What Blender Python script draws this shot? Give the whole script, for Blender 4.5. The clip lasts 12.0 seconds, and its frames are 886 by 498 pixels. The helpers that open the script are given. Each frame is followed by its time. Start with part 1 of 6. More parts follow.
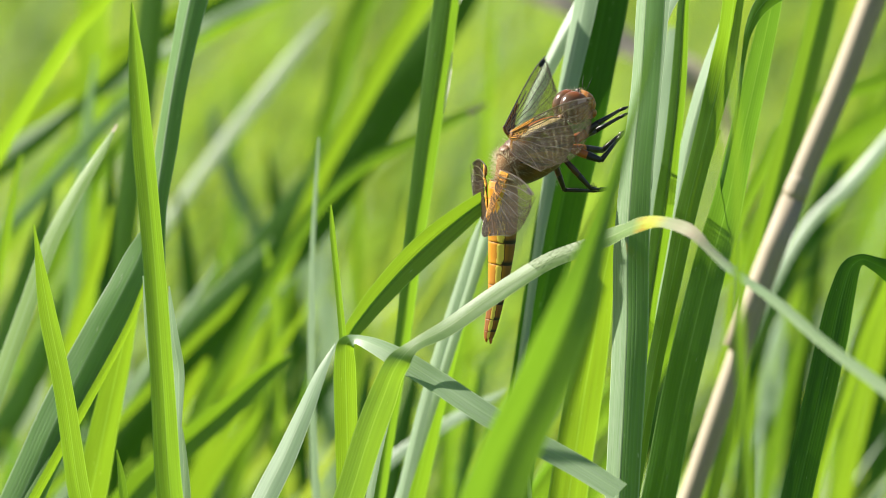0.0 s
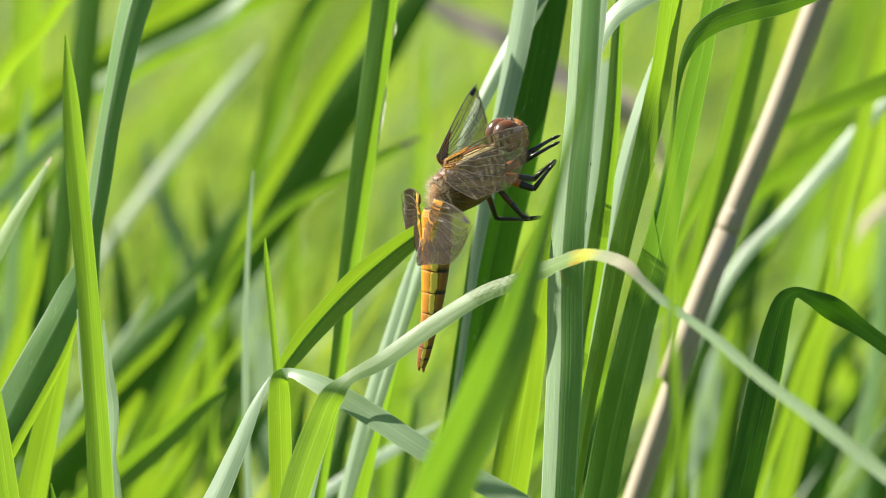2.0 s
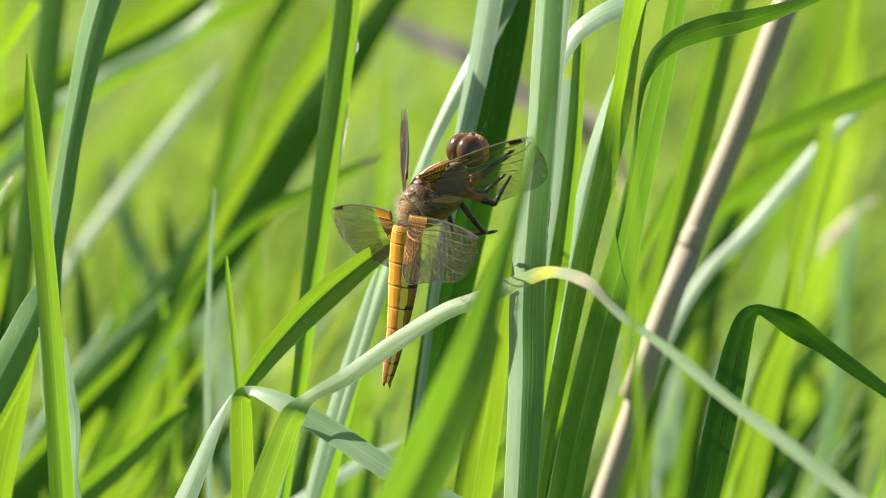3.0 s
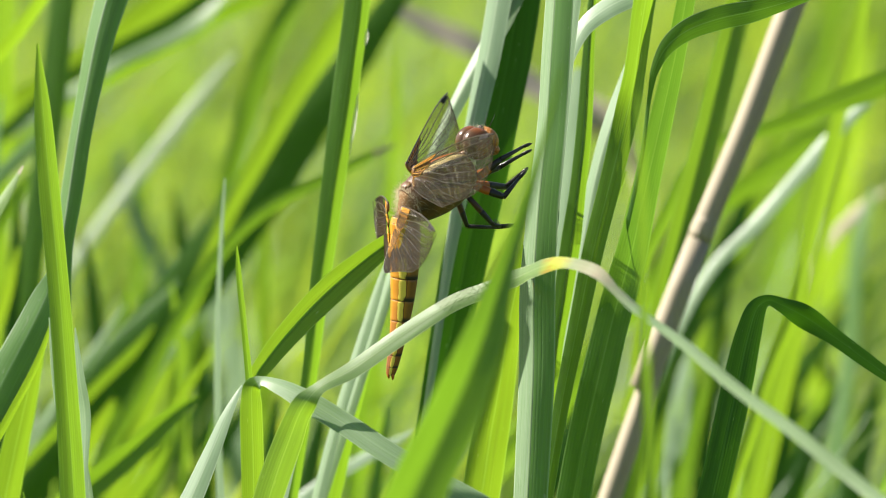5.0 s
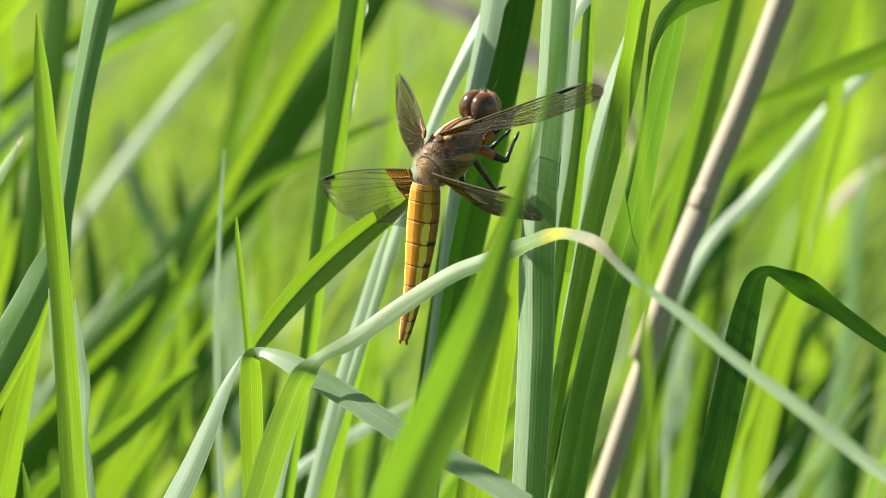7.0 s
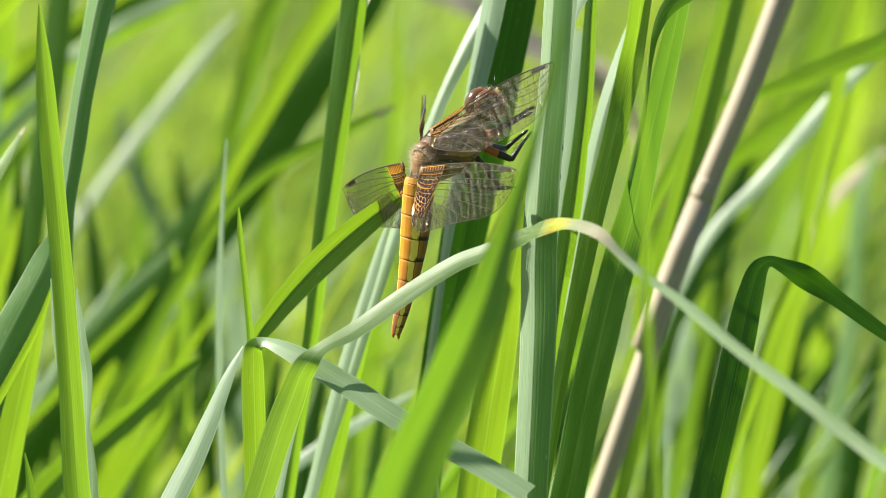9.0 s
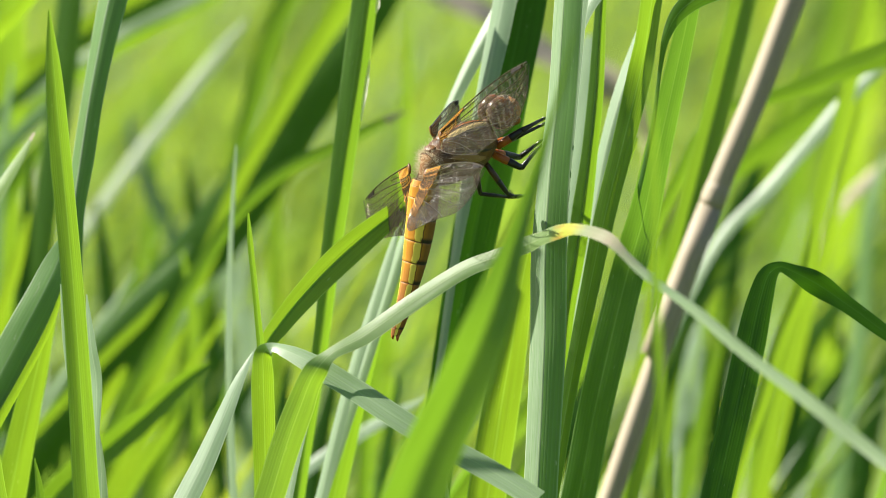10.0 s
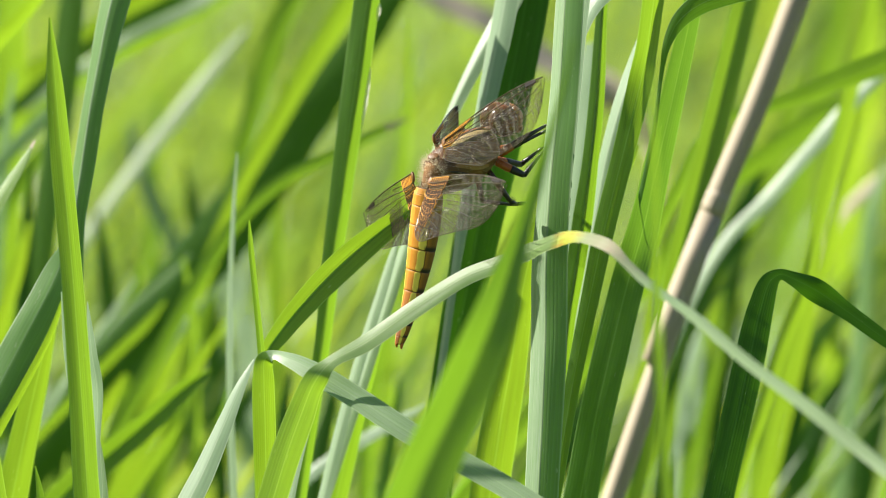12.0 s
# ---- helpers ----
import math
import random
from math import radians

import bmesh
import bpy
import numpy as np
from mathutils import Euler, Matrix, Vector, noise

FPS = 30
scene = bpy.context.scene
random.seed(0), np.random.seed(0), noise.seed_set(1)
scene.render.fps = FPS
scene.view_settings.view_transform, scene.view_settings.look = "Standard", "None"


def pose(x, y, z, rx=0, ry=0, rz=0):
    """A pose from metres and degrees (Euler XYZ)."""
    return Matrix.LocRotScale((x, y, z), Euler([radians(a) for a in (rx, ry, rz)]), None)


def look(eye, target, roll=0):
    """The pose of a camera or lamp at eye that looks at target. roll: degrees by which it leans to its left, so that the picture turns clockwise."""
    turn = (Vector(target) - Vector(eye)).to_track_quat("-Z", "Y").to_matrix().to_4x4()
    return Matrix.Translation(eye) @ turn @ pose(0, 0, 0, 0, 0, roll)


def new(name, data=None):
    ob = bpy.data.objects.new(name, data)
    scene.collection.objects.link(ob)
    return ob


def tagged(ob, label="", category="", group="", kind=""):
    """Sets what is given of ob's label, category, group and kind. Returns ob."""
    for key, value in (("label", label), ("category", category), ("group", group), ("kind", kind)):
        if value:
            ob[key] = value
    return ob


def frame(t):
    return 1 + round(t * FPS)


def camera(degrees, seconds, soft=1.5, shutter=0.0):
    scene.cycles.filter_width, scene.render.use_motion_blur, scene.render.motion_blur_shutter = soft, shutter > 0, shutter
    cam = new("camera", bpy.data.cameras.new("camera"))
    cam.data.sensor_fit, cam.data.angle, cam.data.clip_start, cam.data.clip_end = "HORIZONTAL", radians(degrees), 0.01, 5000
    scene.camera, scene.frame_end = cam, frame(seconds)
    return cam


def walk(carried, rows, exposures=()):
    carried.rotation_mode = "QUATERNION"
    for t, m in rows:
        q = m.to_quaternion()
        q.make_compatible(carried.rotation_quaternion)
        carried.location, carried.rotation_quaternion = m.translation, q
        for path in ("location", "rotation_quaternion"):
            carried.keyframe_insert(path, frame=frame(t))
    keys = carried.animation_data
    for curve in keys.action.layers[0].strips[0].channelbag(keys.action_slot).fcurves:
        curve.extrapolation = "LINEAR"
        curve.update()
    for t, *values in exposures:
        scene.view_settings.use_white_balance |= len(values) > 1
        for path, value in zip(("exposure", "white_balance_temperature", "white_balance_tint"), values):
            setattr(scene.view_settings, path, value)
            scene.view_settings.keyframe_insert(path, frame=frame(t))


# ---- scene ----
# ------------------------------------------------------------------ camera
FOCUS = 1.35
cam = camera(6, 12.0, soft=0.65, shutter=0.4)
cam.data.dof.use_dof = True
cam.data.dof.focus_distance = FOCUS
cam.data.dof.aperture_fstop = 29.0
EYE_ROWS = [
    (0, pose(0, -1.33686, 0.60788, 81.8430, 0.0000, 0.5381)),
    (0.5, pose(0, -1.33686, 0.60788, 81.9257, 0.0000, 0.5438)),
    (1, pose(0, -1.33686, 0.60788, 81.9808, 0.0000, 0.3953)),
    (1.5, pose(0, -1.33686, 0.60788, 82.0165, 0.0000, 0.2444)),
    (2, pose(0, -1.33686, 0.60788, 82.0678, 0.0000, 0.0877)),
    (2.5, pose(0, -1.33686, 0.60788, 82.1555, 0.0000, -0.0230)),
    (3, pose(0, -1.33686, 0.60788, 82.1877, 0.0000, -0.1739)),
    (3.2, pose(0, -1.33686, 0.60788, 82.1934, 0.0000, -0.2221)),
    (4.8, pose(0, -1.33686, 0.60788, 82.1724, 0.0000, -0.1570)),
    (5, pose(0, -1.33686, 0.60788, 82.1229, 0.0000, -0.1042)),
    (5.5, pose(0, -1.33686, 0.60788, 82.0548, 0.0000, 0.0061)),
    (6, pose(0, -1.33686, 0.60788, 82.0000, 0.0000, 0.0000)),
    (6.5, pose(0, -1.33686, 0.60788, 81.9590, 0.0000, -0.0433)),
    (7, pose(0, -1.33686, 0.60788, 81.9253, 0.0000, -0.1080)),
    (7.2, pose(0, -1.33686, 0.60788, 81.9119, 0.0000, -0.1264)),
    (8.8, pose(0, -1.33686, 0.60788, 81.8736, 0.0000, -0.1302)),
    (9, pose(0, -1.33686, 0.60788, 81.8583, 0.0000, -0.0927)),
    (9.5, pose(0, -1.33686, 0.60788, 81.8560, 0.0000, -0.0686)),
    (10, pose(0, -1.33686, 0.60788, 81.8966, 0.0000, -0.0264)),
    (10.5, pose(0, -1.33686, 0.60788, 81.9395, 0.0000, -0.1065)),
    (11, pose(0, -1.33686, 0.60788, 81.9456, 0.0000, -0.1272)),
    (11.5, pose(0, -1.33686, 0.60788, 81.9690, 0.0000, -0.1203)),
    (12, pose(0, -1.33686, 0.60788, 81.9475, 0.0000, -0.0207)),
]
walk(cam, EYE_ROWS, exposures=[(0.0, 1.46), (12.0, 1.46)])


# ------------------------------------------------------------------ world and sun
SUN_TO = Vector((-0.74, 0.20, 0.64)).normalized()
world = bpy.data.worlds.new("sky")
scene.world = world
world.use_nodes = True
_wt = world.node_tree
_sky = _wt.nodes.new("ShaderNodeTexSky")
_sky.sky_type = "NISHITA"
_sky.sun_disc = False
_sky.sun_elevation = math.asin(SUN_TO.z)
_sky.sun_rotation = math.atan2(SUN_TO.x, SUN_TO.y)
_wt.nodes["Background"].inputs["Strength"].default_value = 0.05
_wt.links.new(_sky.outputs["Color"], _wt.nodes["Background"].inputs["Color"])

sun = new("sun", bpy.data.lights.new("sun", "SUN"))
sun.data.energy = 5.0
sun.data.angle = radians(0.53)
sun.data.color = (1.0, 0.95, 0.86)
sun.matrix_basis = look(SUN_TO * 10, (0, 0, 0))


# ------------------------------------------------------------------ materials
class Nodes:
    """A short way to write node trees."""

    def __init__(self, name):
        self.mat = bpy.data.materials.new(name)
        self.mat.use_nodes = True
        self.tree = self.mat.node_tree
        self.tree.nodes.clear()

    def add(self, kind, props=None, **sockets):
        n = self.tree.nodes.new(kind)
        for key, value in (props or {}).items():
            setattr(n, key, value)
        for key, value in sockets.items():
            name = key.replace("_", " ")
            self.put(n.inputs[int(key[1:])] if key[0] == "i" and key[1:].isdigit() else n.inputs[name], value)
        return n

    def put(self, socket, value):
        if isinstance(value, bpy.types.NodeSocket):
            self.tree.links.new(value, socket)
        else:
            socket.default_value = value

    def maths(self, op, a, b=0.0, clamp=False):
        n = self.add("ShaderNodeMath", {"operation": op, "use_clamp": clamp}, i0=a, i1=b)
        return n.outputs[0]

    def noise(self, vector, scale, detail=3.0, rough=0.55):
        return self.add("ShaderNodeTexNoise", None, Vector=vector, Scale=scale, Detail=detail, Roughness=rough).outputs["Fac"]

    def ramp(self, fac, *stops):
        n = self.add("ShaderNodeValToRGB", None, Fac=fac)
        el = n.color_ramp.elements
        while len(el) < len(stops):
            el.new(0.5)
        for e, (pos, col) in zip(el, stops):
            e.position, e.color = pos, (*col, 1.0)
        return n.outputs["Color"]

    def mix(self, fac, a, b, kind="MIX"):
        n = self.add("ShaderNodeMix", {"data_type": "RGBA", "blend_type": kind})
        self.put(n.inputs[0], fac)
        for i, v in ((6, a), (7, b)):
            self.put(n.inputs[i], (*v, 1.0) if isinstance(v, tuple) and len(v) == 3 else v)
        return n.outputs[2]

    def out(self, shader):
        self.add("ShaderNodeOutputMaterial", None, Surface=shader)
        return self.mat


def leaf_material(name, top, glow, pale_line, rough, gloss, through_light, wax=0.0, worn=0.0):
    """A living or dead grass leaf: veined, lit through, with a waxy film. UV: u across the blade, v along it in metres."""
    n = Nodes(name)
    uv = n.add("ShaderNodeUVMap", {"uv_map": "leaf"}).outputs["UV"]
    sep = n.add("ShaderNodeSeparateXYZ", None, Vector=uv)
    u, v = sep.outputs["X"], sep.outputs["Y"]
    info = n.add("ShaderNodeObjectInfo")
    rnd = info.outputs["Random"]
    tint = n.add("ShaderNodeAttribute", {"attribute_name": "hue", "attribute_type": "GEOMETRY"}).outputs["Fac"]
    stretch = n.add("ShaderNodeCombineXYZ", None, X=n.maths("MULTIPLY", u, 9.0), Y=n.maths("MULTIPLY", v, 40.0), Z=n.maths("MULTIPLY", rnd, 50.0)).outputs[0]
    blot = n.noise(stretch, 1.0, 4.0)
    fine = n.add("ShaderNodeCombineXYZ", None, X=n.maths("MULTIPLY", u, 60.0), Y=n.maths("MULTIPLY", v, 90.0), Z=n.maths("MULTIPLY", rnd, 90.0)).outputs[0]
    streak = n.noise(fine, 1.0, 3.0)
    veins = n.maths("SINE", n.maths("MULTIPLY", n.maths("ADD", u, n.maths("MULTIPLY", blot, 0.05)), 70.0))
    ridge = n.maths("POWER", n.maths("ADD", n.maths("MULTIPLY", veins, 0.5), 0.5), 4.0)
    patchy = n.noise(n.add("ShaderNodeCombineXYZ", None, X=n.maths("MULTIPLY", u, 5.0), Y=n.maths("MULTIPLY", v, 14.0), Z=n.maths("MULTIPLY", rnd, 31.0)).outputs[0], 1.0, 2.0)
    ridge = n.maths("MULTIPLY", ridge, n.maths("MULTIPLY", n.maths("SUBTRACT", patchy, 0.35, True), 3.0, True))
    mid = n.maths("SUBTRACT", 1.0, n.maths("MULTIPLY", n.maths("ABSOLUTE", n.maths("SUBTRACT", u, 0.5)), 26.0), True)
    # pale margin, drawn stronger to stand for light caught on the edges
    edge = n.maths("SUBTRACT", n.maths("MULTIPLY", n.maths("ABSOLUTE", n.maths("SUBTRACT", u, 0.5)), 22.0), 10.0, True)

    def shade(col, amount):
        c = n.mix(n.maths("MULTIPLY", n.maths("SUBTRACT", blot, 0.32), 1.2, True), tuple(x * 0.72 for x in col), tuple(min(1.0, x * 1.22) for x in col))
        c = n.mix(n.maths("MULTIPLY", streak, amount), c, tuple(x * 0.62 for x in col))
        c = n.mix(n.maths("MULTIPLY", n.maths("MAXIMUM", tint, 0.0), 0.55), c, (col[0] * 1.75, col[1] * 1.22, col[2] * 0.7))
        c = n.mix(n.maths("MULTIPLY", n.maths("MAXIMUM", n.maths("MULTIPLY", tint, -1.0), 0.0), 0.9), c, (col[0] * 0.5, col[1] * 0.66, col[2] * 1.1))
        return c

    col, lit = shade(top, 0.30), shade(glow, 0.25)
    lines = n.maths("MAXIMUM", n.maths("MULTIPLY", ridge, 0.10), n.maths("MAXIMUM", n.maths("MULTIPLY", mid, 0.45), n.maths("MULTIPLY", edge, 0.8)))
    col = n.mix(lines, col, pale_line)
    lit = n.mix(n.maths("MULTIPLY", lines, 0.45), lit, tuple(min(1.0, x * 1.45 + 0.06) for x in glow))
    # pale grey mixed into the base colour, standing for sky sheen on the wax
    film = n.add("ShaderNodeAttribute", {"attribute_name": "sheen", "attribute_type": "GEOMETRY"}).outputs["Fac"]
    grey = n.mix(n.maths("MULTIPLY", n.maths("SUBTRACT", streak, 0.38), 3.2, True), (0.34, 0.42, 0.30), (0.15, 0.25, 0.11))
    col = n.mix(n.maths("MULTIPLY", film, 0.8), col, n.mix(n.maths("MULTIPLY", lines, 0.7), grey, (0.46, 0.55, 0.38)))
    # small pale flecks and scars
    fleck = n.noise(n.add("ShaderNodeCombineXYZ", None, X=n.maths("MULTIPLY", u, 14.0), Y=n.maths("MULTIPLY", v, 420.0), Z=n.maths("MULTIPLY", rnd, 70.0)).outputs[0], 1.0, 2.0)
    fleck = n.maths("MULTIPLY", n.maths("SUBTRACT", fleck, 0.70, True), 9.0, True)
    col = n.mix(n.maths("MULTIPLY", fleck, 0.6), col, (0.55, 0.56, 0.38))
    if worn:
        rust = n.noise(n.add("ShaderNodeCombineXYZ", None, X=n.maths("MULTIPLY", u, 3.0), Y=n.maths("MULTIPLY", v, 170.0), Z=3.7).outputs[0], 1.0, 4.0)
        zone = n.add("ShaderNodeAttribute", {"attribute_name": "wear", "attribute_type": "GEOMETRY"}).outputs["Fac"]
        spots = n.maths("MULTIPLY", n.maths("MULTIPLY", n.maths("SUBTRACT", rust, 0.50, True), 8.0, True), zone, True)
        fade = n.add("ShaderNodeAttribute", {"attribute_name": "fade", "attribute_type": "GEOMETRY"}).outputs["Fac"]
        fade = n.maths("MULTIPLY", fade, n.maths("ADD", 0.35, n.maths("MULTIPLY", rust, 0.8)), True)
        col, lit = n.mix(fade, col, (0.30, 0.23, 0.16)), n.mix(fade, lit, (0.34, 0.24, 0.14))
        zone = n.maths("MULTIPLY", zone, 1.4, True)
        col = n.mix(n.maths("MULTIPLY", zone, 0.8), col, (0.42, 0.44, 0.02))
        lit = n.mix(n.maths("MULTIPLY", zone, 0.8), lit, (0.66, 0.50, 0.03))
        col = n.mix(spots, col, (0.36, 0.13, 0.02))
        lit = n.mix(spots, lit, (0.50, 0.18, 0.02))
    height = n.maths("ADD", n.maths("MULTIPLY", ridge, 0.8), n.maths("MULTIPLY", streak, 0.5))
    bump = n.add("ShaderNodeBump", None, Strength=0.16, Distance=0.0002, Height=height).outputs["Normal"]
    front = n.add("ShaderNodeBsdfPrincipled", None, Base_Color=col, Roughness=n.maths("ADD", n.maths("MULTIPLY", streak, 0.18), rough), Normal=bump)
    front.inputs["Specular IOR Level"].default_value = gloss
    front.inputs["Coat Weight"].default_value = wax
    front.inputs["Coat Roughness"].default_value = 0.42
    back = n.add("ShaderNodeBsdfTranslucent", None, Color=lit, Normal=bump)
    both = n.add("ShaderNodeMixShader", None, i0=n.maths("MULTIPLY", n.maths("SUBTRACT", 1.0, n.maths("MULTIPLY", film, 0.3)), through_light), i1=front.outputs[0], i2=back.outputs[0])
    return n.out(both.outputs[0])


LEAF = leaf_material("fresh_grass", (0.078, 0.195, 0.016), (0.30, 0.54, 0.020), (0.30, 0.44, 0.14), 0.34, 0.55, 0.48, 0.08)
PALE = leaf_material("waxy_grass", (0.25, 0.37, 0.20), (0.26, 0.48, 0.05), (0.46, 0.55, 0.38), 0.36, 0.7, 0.32, 0.25)
WORN = leaf_material("worn_grass", (0.20, 0.31, 0.11), (0.34, 0.58, 0.02), (0.46, 0.52, 0.30), 0.36, 0.6, 0.40, 0.2, 1.0)
STRAW = leaf_material("dead_grass", (0.53, 0.445, 0.315), (0.38, 0.30, 0.16), (0.66, 0.59, 0.46), 0.55, 0.35, 0.14)
SCAR = leaf_material("bleached_leaf", (0.75, 0.72, 0.52), (0.95, 0.90, 0.66), (0.8, 0.78, 0.6), 0.5, 0.4, 0.7)
KEEL = leaf_material("keeled_grass", (0.125, 0.265, 0.055), (0.20, 0.44, 0.015), (0.44, 0.54, 0.34), 0.36, 0.6, 0.40, 0.25)
# darker twin of the fresh grass: shade on unlit faces put into the pigment
SHADE_GREEN = leaf_material("shade_dark_grass", (0.030, 0.105, 0.006), (0.10, 0.30, 0.006), (0.06, 0.16, 0.03), 0.42, 0.30, 0.34)
FIELD = leaf_material("meadow_grass", (0.15, 0.25, 0.05), (0.37, 0.57, 0.05), (0.28, 0.42, 0.10), 0.42, 0.4, 0.48)


def plain_material(name, dark, light, rough, scale, bump=0.2, metal=0.0, gloss=0.5, coat=0.0):
    """An opaque surface that varies between two colours at two scales."""
    n = Nodes(name)
    co = n.add("ShaderNodeTexCoord").outputs["Object"]
    big, small = n.noise(co, scale, 4.0), n.noise(co, scale * 7.0, 3.0)
    col = n.mix(n.maths("MULTIPLY", n.maths("SUBTRACT", big, 0.3), 2.4, True), dark, light)
    col = n.mix(n.maths("MULTIPLY", small, 0.35), col, tuple(x * 0.55 for x in dark))
    nrm = n.add("ShaderNodeBump", None, Strength=bump, Distance=0.3 / scale, Height=small).outputs["Normal"]
    p = n.add("ShaderNodeBsdfPrincipled", None, Base_Color=col, Roughness=rough, Metallic=metal, Normal=nrm)
    p.inputs["Specular IOR Level"].default_value = gloss
    p.inputs["Coat Weight"].default_value = coat
    return n.out(p.outputs[0])


SOIL = plain_material("meadow_ground", (0.035, 0.055, 0.015), (0.07, 0.12, 0.025), 0.95, 3.0, 0.6)


# ------------------------------------------------------------------ shared builders
def mesh_from(name, verts, faces, uvs=None, smooth=True):
    me = bpy.data.meshes.new(name)
    me.from_pydata([tuple(v) for v in verts], [], faces)
    if uvs is not None:
        layer = me.uv_layers.new(name="leaf")
        for loop in me.loops:
            layer.data[loop.index].uv = uvs[loop.vertex_index]
    if smooth:
        me.polygons.foreach_set("use_smooth", [True] * len(me.polygons))
    return me


def glide(points, steps):
    """A smooth curve through the points (any number of values each)."""
    p = np.array(points, float)
    p = np.vstack([2 * p[0] - p[1], p, 2 * p[-1] - p[-2]])
    out = []
    for i in range(1, len(p) - 2):
        a, b, c, d = p[i - 1:i + 3]
        # centripetal spacing keeps tight bends free of loops
        k = [0.0]
        for q, s in ((a, b), (b, c), (c, d)):
            k.append(k[-1] + max(np.linalg.norm((s - q)[:3]), 1e-6) ** 0.5)
        for j in range(steps):
            t = k[1] + (k[2] - k[1]) * j / steps
            a1 = a + (b - a) * ((t - k[0]) / (k[1] - k[0]))
            a2 = b + (c - b) * ((t - k[1]) / (k[2] - k[1]))
            a3 = c + (d - c) * ((t - k[2]) / (k[3] - k[2]))
            b1 = a1 + (a2 - a1) * ((t - k[0]) / (k[2] - k[0]))
            b2 = a2 + (a3 - a2) * ((t - k[1]) / (k[3] - k[1]))
            out.append(b1 + (b2 - b1) * ((t - k[1]) / (k[2] - k[1])))
    out.append(p[-2])
    return np.array(out)


def rooted(points):
    """Leads a stalk on from its lowest given point down to the soil."""
    p, q = np.array(points[-1], float), np.array(points[-2], float)
    d = p[:3] - q[:3]
    d = d / max(-d[2], 0.35 * np.linalg.norm(d))
    half, z = p.copy(), p[2]
    half[:3] += d * z * 0.45
    half[2] = z * 0.5
    foot = half.copy()
    foot[:2] += d[:2] * z * 0.12
    foot[2] = -0.005
    foot[3] *= 0.8
    return list(points) + [tuple(half), tuple(foot)]


def blade(points, fold=20.0, mat=None, label="", rib=0, hue=0.0, up=0.12, scars=(), dry=0.0, sheen=""):
    """A grass blade from its tip to its root through (x, y, z, width, face). face: the heading of its upper side, in
    degrees from straight towards -y; up: how far it tilts skywards; fold: how far its halves bend up from the midrib;
    the last argument: the half, or the stretch from tip to crest, coloured grey for sky sheen on its wax."""
    c = glide(rooted(points), 7)
    c[:, 3] = np.maximum(c[:, 3], 0.0003)
    n = len(c)
    run = np.concatenate([[0], np.cumsum(np.linalg.norm(np.diff(c[:, :3], axis=0), axis=1))])
    tang = np.gradient(c[:, :3], axis=0)
    tang /= np.linalg.norm(tang, axis=1)[:, None]
    cuts = np.array([-1, -0.72, -0.38, -0.1, 0, 0.1, 0.38, 0.72, 1.0])
    verts, uvs = [], []
    seed = random.uniform(0, 90)
    wear_from = run[-1] * 0.2
    for i in range(n):
        az = radians(c[i, 4] + 5.0 * noise.noise((run[i] * 18, seed, 0.3)))
        want = np.array([math.sin(az), -math.cos(az), up])
        nor = want - tang[i] * (want @ tang[i])
        nor /= np.linalg.norm(nor)
        side = np.cross(nor, tang[i])
        f = radians(fold)
        half = c[i, 3] * 0.5 / max(math.cos(f), 0.5)
        for k in cuts:
            a = abs(k)
            ripple = 0.05 * half * noise.noise((run[i] * 90, k * 1.5, seed))
            rise = half * math.sin(f) * (math.sqrt(a * a + 0.012) - 0.11) - half * 0.10 * a * a
            p = c[i, :3] + side * (k * half * math.cos(f) + ripple * 0.3) + nor * (rise + ripple)
            verts.append(p)
            uvs.append((0.5 + 0.5 * k, run[i]))
    m = len(cuts)
    faces = [(i * m + j, i * m + j + 1, (i + 1) * m + j + 1, (i + 1) * m + j) for i in range(n - 1) for j in range(m - 1)]
    me = mesh_from("leaf_blade", verts, faces, uvs)
    me.materials.append(mat)
    tone = me.attributes.new("hue", "FLOAT", "POINT")
    tone.data.foreach_set("value", [hue + 0.12 * noise.noise((seed, run[i // m] * 9, 0)) for i in range(len(verts))])
    if sheen:
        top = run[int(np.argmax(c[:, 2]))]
        # vertices that get the painted sheen
        wax = [{"left": k < 0.02, "right": k > -0.02, "tip": run[i] < top + 0.0012}[sheen] * (0.45 if mat is WORN else 0.85) for i in range(n) for k in cuts]
        me.attributes.new("sheen", "FLOAT", "POINT").data.foreach_set("value", wax)
    if mat is WORN:
        crest = max(range(n), key=lambda i: c[i, 2])
        wear = me.attributes.new("wear", "FLOAT", "POINT")
        wear.data.foreach_set("value", [max(0.0, 1 - abs(run[i // m] - run[crest] - 0.0145) / 0.008) for i in range(len(verts))])
        fade = me.attributes.new("fade", "FLOAT", "POINT")
        fade.data.foreach_set("value", [max(0.0, 1 - abs(run[i // m] - run[crest] + 0.006) / 0.026) for i in range(len(verts))])
    crest_row = int(np.argmax(c[:, 2]))
    plant = tagged(new("grass_plant"), label, "grass", "grass round the dragonfly")
    ob = new("leaf_blade", me)
    ob.parent = plant
    # the sheath that wraps the foot of the leaf
    low = [c[i] for i in range(n) if c[i, 2] < 0.42 * c[crest_row, 2]]
    if len(low) > 2:
        wide = min(max(low[0][3] * 0.5, 0.0014), 0.0034)
        v, f = tube([(q[0], q[1] + 0.0004, q[2], wide * (1 - 0.25 * k / len(low))) for k, q in enumerate(low)], 10)
        part("leaf_sheath", v, f, mat, plant, uvs=[((i % 10) / 10, 0.01 * (i // 10)) for i in range(len(v))])
